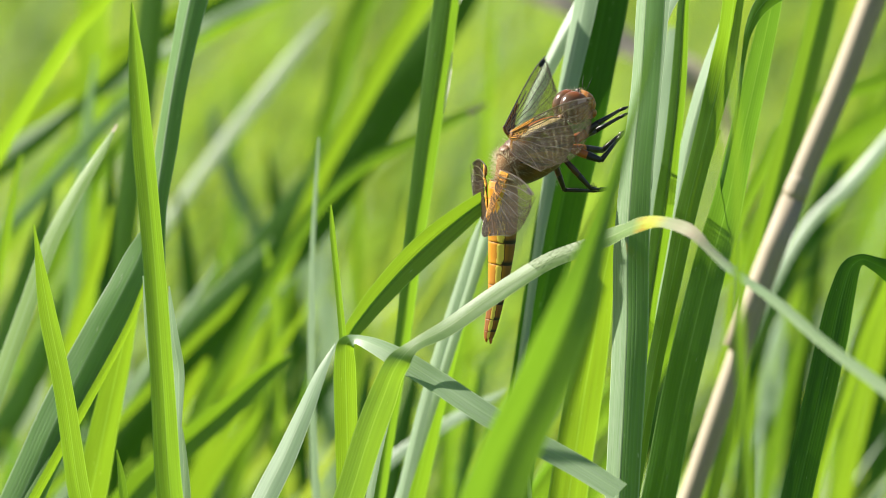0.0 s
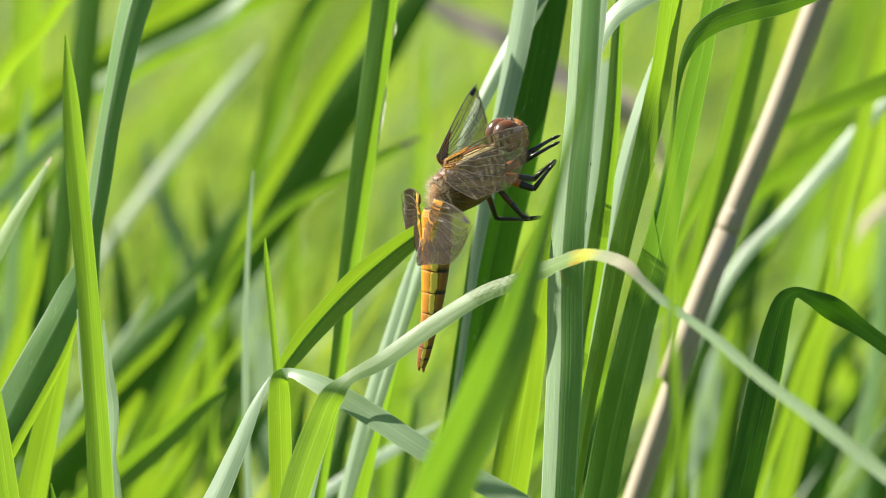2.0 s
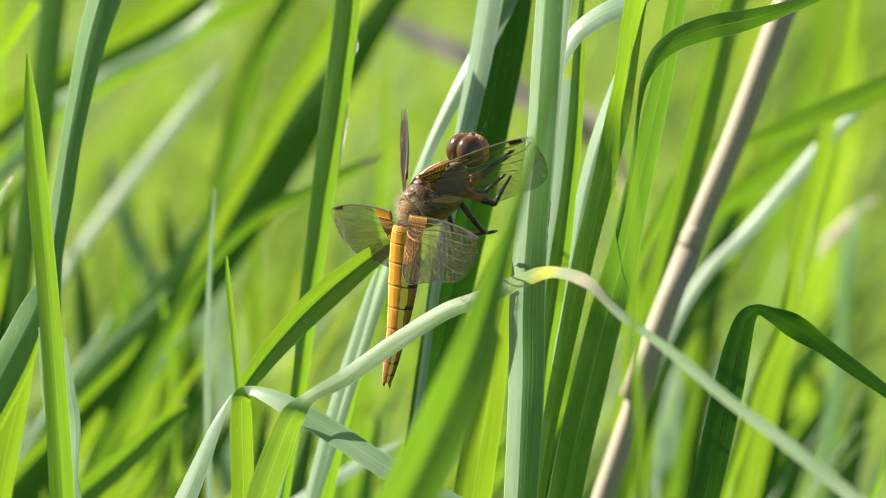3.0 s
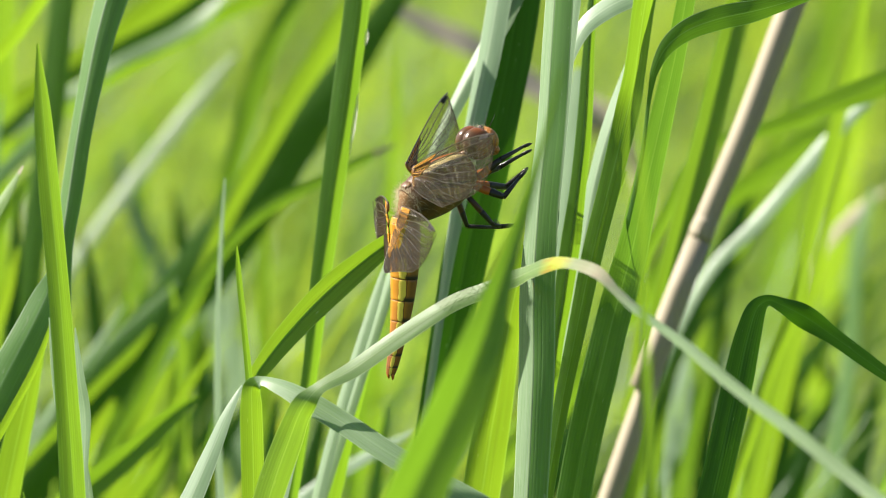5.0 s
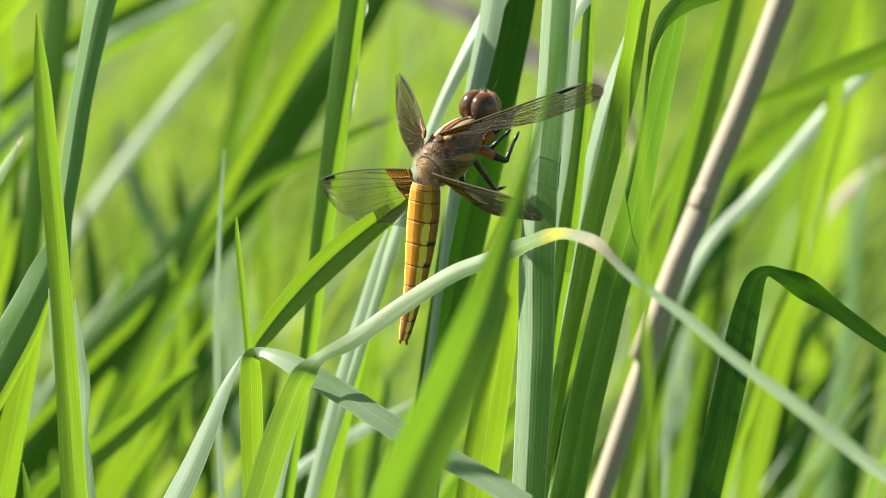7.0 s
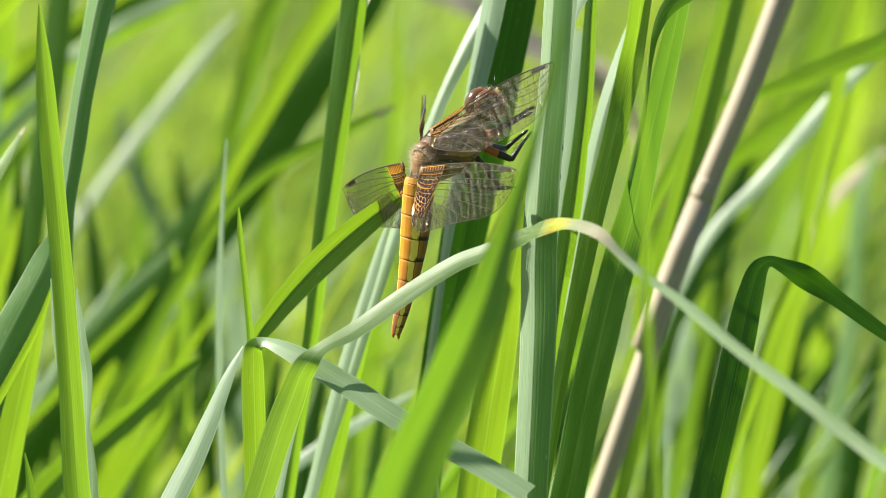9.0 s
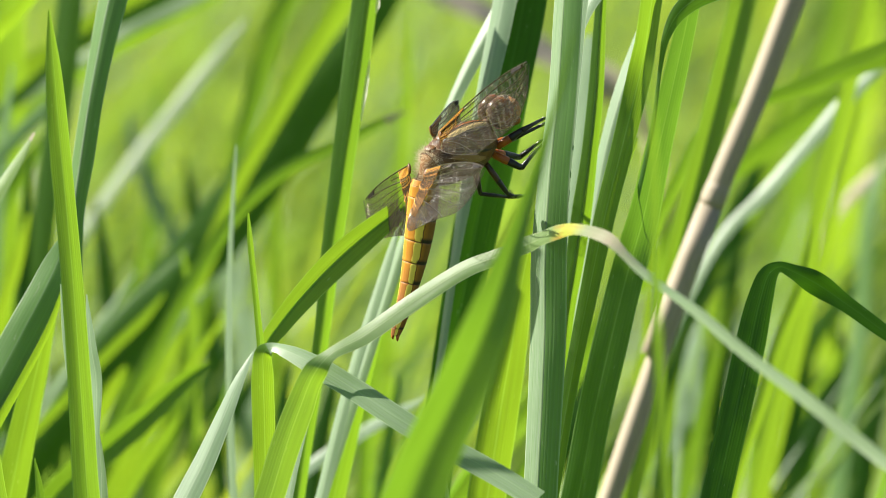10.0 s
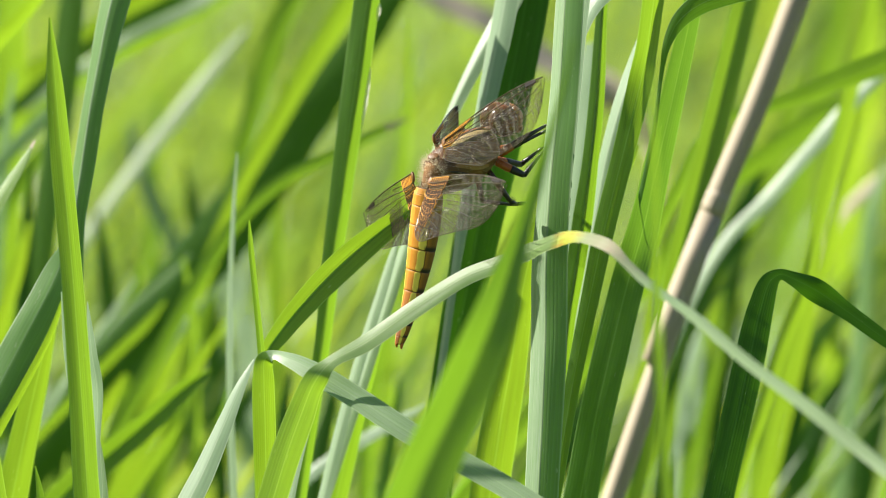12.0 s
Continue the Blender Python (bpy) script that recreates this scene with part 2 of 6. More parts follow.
    if rib:
        # raised midrib on the keel
        r = 0.00020
        rv, rf = [], []
        top = [i for i in range(n) if c[i, 2] > 0.2]
        for i in top:
            mid = Vector(verts[i * m + 4])
            d = Vector(verts[i * m + 4]) - (Vector(verts[i * m + 2]) + Vector(verts[i * m + 6])) / 2
            d = d.normalized() if d.length > 1e-7 else Vector((0, -1, 0))
            s = Vector(tang[i]).cross(d).normalized()
            rv += [mid + s * r - d * 0.00002, mid + d * r * 0.35, mid - s * r - d * 0.00002]
        for i in range(len(top) - 1):
            for j in range(2):
                rf.append((i * 3 + j, i * 3 + j + 1, i * 3 + j + 4, i * 3 + j + 3))
        rm = mesh_from("midrib", rv, rf, [(0.5, 0.01 * (i // 3)) for i in range(len(rv))])
        rm.materials.append(mat)
        new("midrib", rm).parent = ob
    if dry:
        # withered tip
        k = [i for i in range(n) if run[i] <= dry]
        tv = [verts[i * m + j] + np.array((0, -0.00012, 0)) for i in k for j in range(m)]
        tf = [(i * m + j, i * m + j + 1, (i + 1) * m + j + 1, (i + 1) * m + j) for i in range(len(k) - 1) for j in range(m - 1)]
        part("dried_tip", tv, tf, STRAW, ob, "withered straw-coloured tip", uvs=[uvs[i * m + j] for i in k for j in range(m)])
    for z0, z1 in scars:
        # bleached strip on the leaf's edge
        sv, sf = [], []
        rows = [i for i in range(n) if z0 < c[i, 2] < z1]
        for q in range(13):
            f = rows[0] + (rows[-1] - rows[0]) * q / 12
            i = min(int(f), n - 2)
            a = f - i
            grow = math.sin(math.pi * (0.06 + 0.88 * q / 12)) * (0.8 + 0.35 * noise.noise((q * 0.9, seed, 1)))
            for k0, k1, w in ((7, 8, 1.0 - 1.2 * grow), (7, 8, 1.06 + 1.6 * grow)):
                e = [verts[(i + s) * m + k0] * (0.5 - 0.5 * w) + verts[(i + s) * m + k1] * (0.5 + 0.5 * w) for s in (0, 1)]
                sv.append(e[0] * (1 - a) + e[1] * a + np.array((0, -0.00018, 0)))
        sf = [(2 * q, 2 * q + 1, 2 * q + 3, 2 * q + 2) for q in range(12)]
        part("scar", sv, sf, SCAR, ob, "bleached white scar", uvs=[(0.5, 0.002 * (i // 2)) for i in range(len(sv))])
    return plant


def tube(path, sides=8, uv_run=False):
    """Verts and faces of a tube through (x, y, z, diameter)."""
    path = np.array(path, float)
    tang = np.gradient(path[:, :3], axis=0)
    verts, faces = [], []
    for i, p in enumerate(path):
        t = Vector(tang[i]).normalized()
        s = t.cross(Vector((0.31, 0.9, 0.28))).normalized()
        b = t.cross(s)
        for j in range(sides):
            a = 2 * math.pi * j / sides
            verts.append(Vector(p[:3]) + (s * math.cos(a) + b * math.sin(a)) * p[3] * 0.5)
    for i in range(len(path) - 1):
        for j in range(sides):
            k = (j + 1) % sides
            faces.append((i * sides + j, i * sides + k, (i + 1) * sides + k, (i + 1) * sides + j))
    faces.append(tuple(range(sides))[::-1])
    faces.append(tuple(range((len(path) - 1) * sides, len(path) * sides)))
    return verts, faces


def part(name, verts, faces, material, parent, label="", uvs=None, smooth=True):
    me = mesh_from(name, verts, faces, uvs, smooth)
    me.materials.append(material)
    ob = new(name, me)
    ob.parent = parent
    if label:
        ob["label"] = label
    return ob


# ------------------------------------------------------------------ ground and meadow
def build_ground():
    size, cells = 600.0, 60
    g = np.sign(np.linspace(-1, 1, cells + 1)) * np.abs(np.linspace(-1, 1, cells + 1)) ** 3 * size
    verts = [(x, y, 0.012 * noise.noise((x * 2.1, y * 2.1, 0))) for y in g for x in g]
    faces = [(j * (cells + 1) + i, j * (cells + 1) + i + 1, (j + 1) * (cells + 1) + i + 1, (j + 1) * (cells + 1) + i) for j in range(cells) for i in range(cells)]
    me = mesh_from("ground", verts, faces)
    me.materials.append(SOIL)
    tagged(new("ground", me), "green meadow ground under dense grass", "ground", kind="structure")


def build_meadow(name, label, count, spots, heights, widths, lean, drift=0.16, mat=None, hue=None):
    """Many thin blades as one mesh. spots(rng) gives x, y; heights(x, y, rng) the height."""
    rng = np.random.default_rng(len(name) * 7 + count)
    verts, faces, uvs, tones = [], [], [], []
    for _ in range(count):
        x, y = spots(rng)
        h, w = heights(x, y, rng), rng.uniform(*widths)
        az, bend = rng.uniform(0, 2 * math.pi), rng.uniform(*lean)
        dx, dy = math.cos(az) * bend * h * (0.16 / max(drift, 0.16)) + drift * h, math.sin(az) * bend * h
        fa = rng.uniform(-1.2, 1.2)
        sx, sy = math.cos(fa), math.sin(fa)
        tone, base = (rng.uniform(-0.3, 0.75) if hue is None else hue), len(verts)
        for k in range(5):
            t = k / 4
            ww = w * (1.0, 1.0, 0.92, 0.66, 0.06)[k] * 0.5
            px, py, pz = x + dx * t ** 1.8, y + dy * t ** 1.8, h * (t - 0.22 * bend * t * t)
            verts += [(px - sx * ww, py - sy * ww, pz), (px + sx * ww, py + sy * ww, pz)]
            uvs += [(0.05, h * t), (0.95, h * t)]
            tones += [tone, tone]
        faces += [(base + 2 * k, base + 2 * k + 1, base + 2 * k + 3, base + 2 * k + 2) for k in range(4)]
    me = mesh_from(name, verts, faces, uvs)
    me.materials.append(mat or FIELD)
    me.attributes.new("hue", "FLOAT", "POINT").data.foreach_set("value", tones)
    tagged(new(name, me), label, "grass", kind="stuff")


build_ground()
def ring(r, near, far):
    """A place on the meadow all round, between two distances from the dragonfly."""
    d, a = near + (far - near) * r.random() ** 0.8, r.uniform(0, 2 * math.pi)
    return d * math.cos(a), d * math.sin(a)


build_meadow("meadow_grass", "dense green meadow grass under the open sky", 15000,
             lambda r: (r.uniform(-1.3, 1.3), 0.55 + 4.3 * r.random() ** 1.1),
             lambda x, y, r: r.uniform(0.20, 0.34) + 0.05 * noise.noise((x * 2.5, y * 2.5, 1.0)), (0.004, 0.009), (0.15, 0.75))
build_meadow("leaning_grass", "tall leaning green grass blades in the meadow", 110,
             lambda r: (r.uniform(-0.45, 0.30), r.uniform(0.5, 1.5)),
             lambda x, y, r: r.uniform(0.26, 0.41), (0.004, 0.008), (0.15, 0.9), 0.5)


def tangle(x, y, r):
    """Taller at the two sides, lower in the middle, where the view is open."""
    side = 0.43 if x < -0.07 else 0.385 if x < 0.03 else 0.42
    return r.uniform(0.27, side)


build_meadow("tangled_grass", "tangled green grass blades just behind", 420,
             lambda r: (r.uniform(-0.26, 0.17), r.uniform(0.16, 0.6)), tangle, (0.002, 0.0052), (0.1, 0.9), 0.25)
build_meadow("pale_grass", "pale waxy grass blades among the tangle behind", 130,
             lambda r: (r.uniform(-0.26, 0.20), r.uniform(0.18, 0.7)), tangle, (0.002, 0.005), (0.1, 0.8), 0.3, PALE)
build_meadow("dark_grass", "dark green grass blades among the tangle behind", 130,
             lambda r: (r.uniform(-0.26, 0.20), r.uniform(0.14, 0.5)), tangle, (0.002, 0.005), (0.1, 0.8), 0.3, LEAF, -0.6)
build_meadow("grass_undergrowth", "low green grass at the foot of the blades", 5000,
             lambda r: (r.uniform(-0.8, 0.8), r.uniform(-0.5, 0.55)),
             lambda x, y, r: r.uniform(0.10, 0.28), (0.004, 0.008), (0.1, 0.5))
build_meadow("far_grass", "distant meadow grass", 9000,
             lambda r: (r.uniform(-7, 7), 4.6 + 16 * r.random() ** 1.5),
             lambda x, y, r: r.uniform(0.2, 0.4), (0.008, 0.02), (0.2, 0.7))
build_meadow("short_grass", "short meadow grass all round", 16000,
             lambda r: ring(r, 0.9, 7.0),
             lambda x, y, r: r.uniform(0.08, 0.20) if y < 0.6 else r.uniform(0.12, 0.3), (0.005, 0.012), (0.2, 0.7))


# ------------------------------------------------------------------ grass round the dragonfly
def culm(points, label=""):
    """A round dead grass stem with a swollen node and the rim of an old leaf sheath."""
    root = tagged(new("dead_reed"), label, "dead reed")
    c = glide(rooted(points), 8)
    for i in range(len(c)):
        c[i, 3] *= 1 + 0.05 * noise.noise((c[i, 2] * 60, 1.0, 2.0))
    v, f = tube(c, 20)
    run = np.concatenate([[0], np.cumsum(np.linalg.norm(np.diff(c[:, :3], axis=0), axis=1))])
    part("stalk", v, f, STRAW, root, uvs=[((i % 20) / 20, run[min(i // 20, len(run) - 1)]) for i in range(len(v))])
    k = 3 * 8
    p, t = c[k], c[k + 1] - c[k - 1]
    t = t[:3] / np.linalg.norm(t[:3])
    ring = [(*(p[:3] + t * s), p[3] * w) for s, w in ((-0.0022, 1.0), (-0.0012, 1.03), (0, 1.07), (0.0008, 1.04), (0.0018, 1.01))]
    v, f = tube(ring, 20)
    part("node", v, f, STRAW, root, uvs=[((i % 20) / 20, 0.001 * (i // 20)) for i in range(len(v))])
    ring = [(*(p[:3] + t * s), p[3] * w) for s, w in ((0.002, 1.02), (0.012, 1.05), (0.022, 1.04), (0.03, 1.01))]
    v, f = tube(ring, 20)
    part("leaf_sheath", v, f, STRAW, root, uvs=[((i % 20) / 20, 0.01 * (i // 20)) for i in range(len(v))])
    return root


blade([(-0.0614, -0.0149, 0.4576, 0.00024, 18), (-0.0606, -0.0162, 0.4484, 0.00255, 18), (-0.0595, -0.0181, 0.4352, 0.00351, 18), (-0.0582, -0.0199, 0.422, 0.00351, 18), (-0.0571, -0.0218, 0.4088, 0.00367, 18), (-0.0562, -0.0236, 0.3956, 0.00399, 18), (-0.0555, -0.0253, 0.384, 0.00431, 18), (-0.0546, -0.0265, 0.3753, 0.00449, 19)], fold=-10, mat=LEAF, label='tall flat bright green grass blade with pointed tip', hue=0.1)
blade([(-0.0512, 0.0487, 0.4632, 0.00689, -31), (-0.0543, 0.0472, 0.4524, 0.00558, -31), (-0.0571, 0.0452, 0.4386, 0.00428, -30), (-0.059, 0.0436, 0.4266, 0.00409, -28), (-0.0603, 0.0422, 0.4165, 0.00335, -26), (-0.0601, 0.0405, 0.4045, 0.00261, -24), (-0.0592, 0.0387, 0.3916, 0.00261, -22), (-0.058, 0.0366, 0.3768, 0.00261, -22)], fold=-20, mat=KEEL, label='grass blade with pale glossy half and dark half', rib=1)
blade([(-0.0607, 0.0299, 0.4165, 0.00037, -14), (-0.0621, 0.0293, 0.4117, 0.00461, -18), (-0.0649, 0.0284, 0.4058, 0.00572, -18), (-0.0686, 0.0275, 0.3989, 0.00627, -17), (-0.0743, 0.0259, 0.388, 0.00683, -16), (-0.0789, 0.0245, 0.3778, 0.00701, -13)], fold=-6, mat=KEEL, label='dark grey-green slanting grass blade with glossy streaks')
blade([(-0.0559, -0.0112, 0.4119, 0.00027, -48), (-0.0552, -0.0124, 0.4037, 0.00241, -48), (-0.0544, -0.0131, 0.3984, 0.00258, -46), (-0.0545, -0.0144, 0.3895, 0.00169, -42), (-0.0547, -0.0154, 0.3823, 0.00313, -42), (-0.0548, -0.0164, 0.3754, 0.00313, -42)], fold=0, mat=PALE, label='young slender grass shoot with browned nick')
blade([(-0.064, 0.048, 0.402, 0.00202, 22), (-0.0666, 0.0464, 0.3909, 0.00404, 22), (-0.0687, 0.0451, 0.3816, 0.00484, 22), (-0.0706, 0.0438, 0.3722, 0.00555, 22), (-0.072, 0.0428, 0.3649, 0.00555, 22)], fold=0, mat=LEAF, label='long fresh green grass blade in the sun', hue=0.3)
blade([(-0.0644, -0.0099, 0.3853, 0.00018, 8), (-0.0637, -0.0105, 0.3814, 0.00109, 8), (-0.0629, -0.0114, 0.3745, 0.00145, 8)], fold=0, mat=LEAF, label='long fresh green grass blade in the sun')
blade([(-0.068, 0.0717, 0.4271, 0.00023, -36), (-0.0706, 0.071, 0.4226, 0.00164, -36), (-0.0744, 0.0702, 0.4165, 0.00258, -36), (-0.0792, 0.0689, 0.4075, 0.00329, -36), (-0.083, 0.0675, 0.3972, 0.00352, -36)], fold=0, mat=KEEL, label='pale yellow-green grass blade with dried tip edge', hue=0.8, dry=0.002)
blade([(-0.0685, 0.1752, 0.4452, 0.00245, 38), (-0.0748, 0.174, 0.4367, 0.00292, 40), (-0.0797, 0.1733, 0.4317, 0.00318, 40), (-0.0858, 0.172, 0.4226, 0.00309, 38), (-0.0939, 0.1702, 0.4095, 0.00309, 38), (-0.102, 0.1682, 0.3954, 0.00309, 38)], fold=0, mat=LEAF, label='arching bright green grass blade', hue=0.35)
blade([(-0.0654, 0.0273, 0.3986, 0.00046, -36), (-0.0686, 0.0264, 0.3922, 0.0016, -36), (-0.0723, 0.0256, 0.3867, 0.00205, -36), (-0.076, 0.0247, 0.3803, 0.00228, -36)], fold=0, mat=LEAF, label='thin pale green grass blade')
blade([(-0.0785, 0.0099, 0.4187, 0.00015, 32), (-0.0763, 0.008, 0.4052, 0.00316, 34), (-0.0735, 0.0061, 0.3917, 0.00355, 32), (-0.0713, 0.0041, 0.3773, 0.00401, 32), (-0.0695, 0.0028, 0.3683, 0.0041, 34)], fold=0, mat=LEAF, label='long fresh green grass blade in the sun', hue=0.2)
blade([(-0.0307, 0.0104, 0.4219, 0.00032, 26), (-0.0304, 0.0098, 0.4178, 0.00098, 26), (-0.0295, 0.0085, 0.4088, 0.00109, 26), (-0.0287, 0.0074, 0.4007, 0.0013, 26), (-0.0281, 0.0061, 0.3917, 0.00152, 26), (-0.0274, 0.0041, 0.3773, 0.00173, 26)], fold=-6, mat=LEAF, label='needle thin green grass blade with sharp tip')
blade([(0.0153, -0.0399, 0.3839, 0.00369, 0), (0.0083, -0.0353, 0.3875, 0.00388, 0), (0.0013, -0.0318, 0.3908, 0.00389, 0), (-0.0058, -0.0282, 0.3944, 0.0039, 0), (-0.0129, -0.0236, 0.3984, 0.00391, 0), (-0.0192, -0.0201, 0.4017, 0.00374, 0), (-0.0237, -0.0167, 0.4035, 0.00268, 0), (-0.0264, -0.0146, 0.4039, 0.00179, 10), (-0.0277, -0.0147, 0.4032, 0.00268, 24), (-0.0279, -0.0152, 0.4, 0.00376, 28), (-0.0277, -0.0162, 0.3929, 0.00402, 28), (-0.0275, -0.0174, 0.3841, 0.00393, 28), (-0.0273, -0.0186, 0.3758, 0.00393, 28)], fold=0, mat=LEAF, label='grass blade snapped over and drooping to one side', up=0.8, sheen='tip', hue=0.3)
blade([(-0.0299, 0.0073, 0.3998, 0.00034, -36), (-0.0322, 0.0066, 0.3953, 0.00202, -36), (-0.0349, 0.0057, 0.389, 0.00326, -36), (-0.0381, 0.0047, 0.3818, 0.00416, -36), (-0.0404, 0.0041, 0.3773, 0.00449, -36), (-0.0431, 0.0033, 0.3719, 0.00449, -36)], fold=0, mat=PALE, label='broad pale grey-green grass blade')
blade([(-0.0022, 0.0228, 0.4241, 0.00041, 5), (-0.005, 0.0209, 0.422, 0.00266, 5), (-0.0095, 0.0189, 0.4189, 0.00387, 5), (-0.015, 0.0167, 0.4146, 0.00469, 6), (-0.0205, 0.0144, 0.4094, 0.00429, 7), (-0.0255, 0.0123, 0.4037, 0.00347, 7), (-0.028, 0.0106, 0.3998, 0.00271, 14), (-0.0278, 0.0086, 0.3931, 0.00233, 17), (-0.0276, 0.0065, 0.3861, 0.00209, 15), (-0.0274, 0.0041, 0.3773, 0.00209, 15)], fold=19, mat=LEAF, label='leaning grass blade behind the dragonfly', rib=1, hue=0.3)
blade([(0.0695, -0.1537, 0.4044, 0.00236, 20), (0.0635, -0.1412, 0.4072, 0.00238, 20), (0.0529, -0.1281, 0.4141, 0.0024, 20), (0.0451, -0.1154, 0.4184, 0.00222, 20), (0.0373, -0.1005, 0.4232, 0.00225, 20), (0.0318, -0.0851, 0.4252, 0.00248, 20), (0.0279, -0.0697, 0.4269, 0.00252, 20), (0.0252, -0.056, 0.4275, 0.00218, 0), (0.0214, -0.0455, 0.4271, 0.002, 0), (0.0177, -0.0351, 0.425, 0.00258, -20), (0.0138, -0.025, 0.4218, 0.00268, 8), (0.009, -0.0238, 0.4197, 0.00274, -36), (0.0041, -0.0226, 0.4176, 0.00295, -34), (-0.0039, -0.0218, 0.4124, 0.00321, -34), (-0.0119, -0.022, 0.4068, 0.00309, -34), (-0.0172, -0.0225, 0.4039, 0.00241, -32), (-0.0197, -0.0229, 0.4009, 0.00401, 30), (-0.0219, -0.0236, 0.3956, 0.00486, 28), (-0.0242, -0.0245, 0.3894, 0.00509, 28), (-0.0261, -0.0254, 0.3833, 0.005, 26), (-0.0284, -0.0264, 0.3762, 0.005, 26)], fold=0, mat=WORN, sheen='tip', label='arching grass blade yellowed and browned at its crest', up=0.4)
blade([(-0.0205, 0.016, 0.3901, 0.00045, -36), (-0.0233, 0.0146, 0.3801, 0.00136, -36), (-0.0246, 0.0137, 0.3738, 0.00158, -36)], fold=0, mat=PALE, label='thin pale green grass blade')
blade([(-0.0058, 0.0662, 0.4136, 0.00133, 28), (-0.0071, 0.0656, 0.4094, 0.00246, 28), (-0.0086, 0.0647, 0.4028, 0.00322, 28), (-0.0118, 0.0631, 0.3915, 0.0036, 28), (-0.0148, 0.0614, 0.3794, 0.00398, 28), (-0.0168, 0.0602, 0.3707, 0.00417, 28), (-0.0187, 0.059, 0.3621, 0.00417, 28)], fold=0, mat=LEAF, label='sunlit fresh green grass blade with a separate pale strip', hue=0.05)
# added pale strip: the front-lit half of the blade above
blade([(-0.0066, 0.058, 0.4133, 0.00056, -38), (-0.0079, 0.0575, 0.4096, 0.00151, -38), (-0.0099, 0.0566, 0.4032, 0.00207, -38), (-0.0134, 0.0551, 0.3924, 0.00226, -38), (-0.0167, 0.0535, 0.3807, 0.00245, -38), (-0.0188, 0.0523, 0.3721, 0.00254, -38), (-0.0209, 0.0511, 0.3635, 0.00254, -38)], fold=-6, mat=PALE, label='narrow pale strip standing for the lit half of a folded blade')
blade([(-0.011, 0.0618, 0.4626, 0.00432, 4), (-0.0118, 0.0607, 0.4547, 0.00432, 4), (-0.0132, 0.0593, 0.4444, 0.00432, 4), (-0.0148, 0.0577, 0.4329, 0.00413, 5), (-0.0165, 0.0558, 0.4193, 0.00376, 9), (-0.0182, 0.054, 0.4063, 0.00319, 12), (-0.0194, 0.0525, 0.3957, 0.00272, 14), (-0.023, 0.0491, 0.3716, 0.00235, 14)], fold=-16, mat=LEAF, label='tall grass blade with white scars along its edge', hue=-0.05, scars=[(0.43, 0.4425), (0.4475, 0.453)])
blade([(0.0171, 0.0665, 0.4621, 0.00384, -36), (0.0109, 0.0648, 0.45, 0.00384, -36), (0.0062, 0.0636, 0.4416, 0.00315, -36), (0.0025, 0.0626, 0.4341, 0.00256, -36), (0.0006, 0.0619, 0.4295, 0.00245, -36), (-0.0018, 0.061, 0.4229, 0.00245, -36), (-0.0046, 0.0598, 0.4145, 0.00245, -36), (-0.0079, 0.0584, 0.4043, 0.00245, -36)], fold=-10, mat=PALE, label='pale waxy grass blade behind the dragonfly head')
blade([(0.0159, 0.0666, 0.4631, 0.008, -2), (0.0138, 0.0645, 0.4481, 0.00762, -2), (0.0119, 0.0632, 0.4388, 0.00762, -2), (0.0094, 0.0615, 0.4267, 0.00781, -2), (0.0064, 0.0597, 0.4136, 0.00762, -2), (0.0042, 0.0581, 0.4024, 0.00686, -2), (0.0019, 0.0565, 0.3912, 0.0059, -2), (0, 0.0547, 0.3781, 0.00533, -2), (-0.0009, 0.0534, 0.3688, 0.00533, -2)], fold=8, mat=SHADE_GREEN, label='broad green grass blade behind the dragonfly, coloured dark for shade', hue=-0.2)
blade([(0.0128, 0.0597, 0.4638, 0.00524, -38), (0.0102, 0.0576, 0.4489, 0.00476, -38), (0.0083, 0.0563, 0.4396, 0.00417, -36), (0.0062, 0.0548, 0.4294, 0.00333, -38), (0.0041, 0.0533, 0.4183, 0.00262, -38), (0.0026, 0.052, 0.409, 0.0019, -38), (0.001, 0.0504, 0.3979, 0.00167, -38)], fold=-8, mat=PALE, label='pale waxy grass blade beside a dark one')
blade([(0.0193, 0.0361, 0.4253, 0.0004, 22), (0.016, 0.0349, 0.4171, 0.0029, 22), (0.0137, 0.0336, 0.4079, 0.00419, 22), (0.0119, 0.0321, 0.3969, 0.00569, 22), (0.01, 0.0305, 0.3859, 0.00659, 22), (0.0086, 0.0293, 0.3767, 0.00679, 22), (0.0072, 0.028, 0.3675, 0.00679, 22)], fold=0, mat=LEAF, label='bright translucent ribbed grass blade', hue=0.4)
blade([(0.0207, 0.0021, 0.4707, 0.00620, -50), (0.0196, -0.0002, 0.4546, 0.00638, -48), (0.0188, -0.0019, 0.4422, 0.00640, -45), (0.0175, -0.0037, 0.4297, 0.0065, -39), (0.0168, -0.0054, 0.4172, 0.00675, -30), (0.0167, -0.0072, 0.4048, 0.00668, -30), (0.0161, -0.0092, 0.3905, 0.00627, -29), (0.0156, -0.0107, 0.3798, 0.00606, -29)], fold=-17, mat=KEEL, rib=1, sheen='left', label='keeled grass blade, one side pale and other dark')
blade([(0.0202, 0.0133, 0.4072, 0.00051, 44), (0.0197, 0.0122, 0.399, 0.00127, 44), (0.019, 0.0105, 0.3873, 0.00178, 44), (0.0183, 0.0093, 0.3781, 0.00203, 44), (0.0179, 0.0083, 0.371, 0.00203, 44)], fold=0, mat=LEAF, label='thin yellow-green grass blade', hue=0.5)
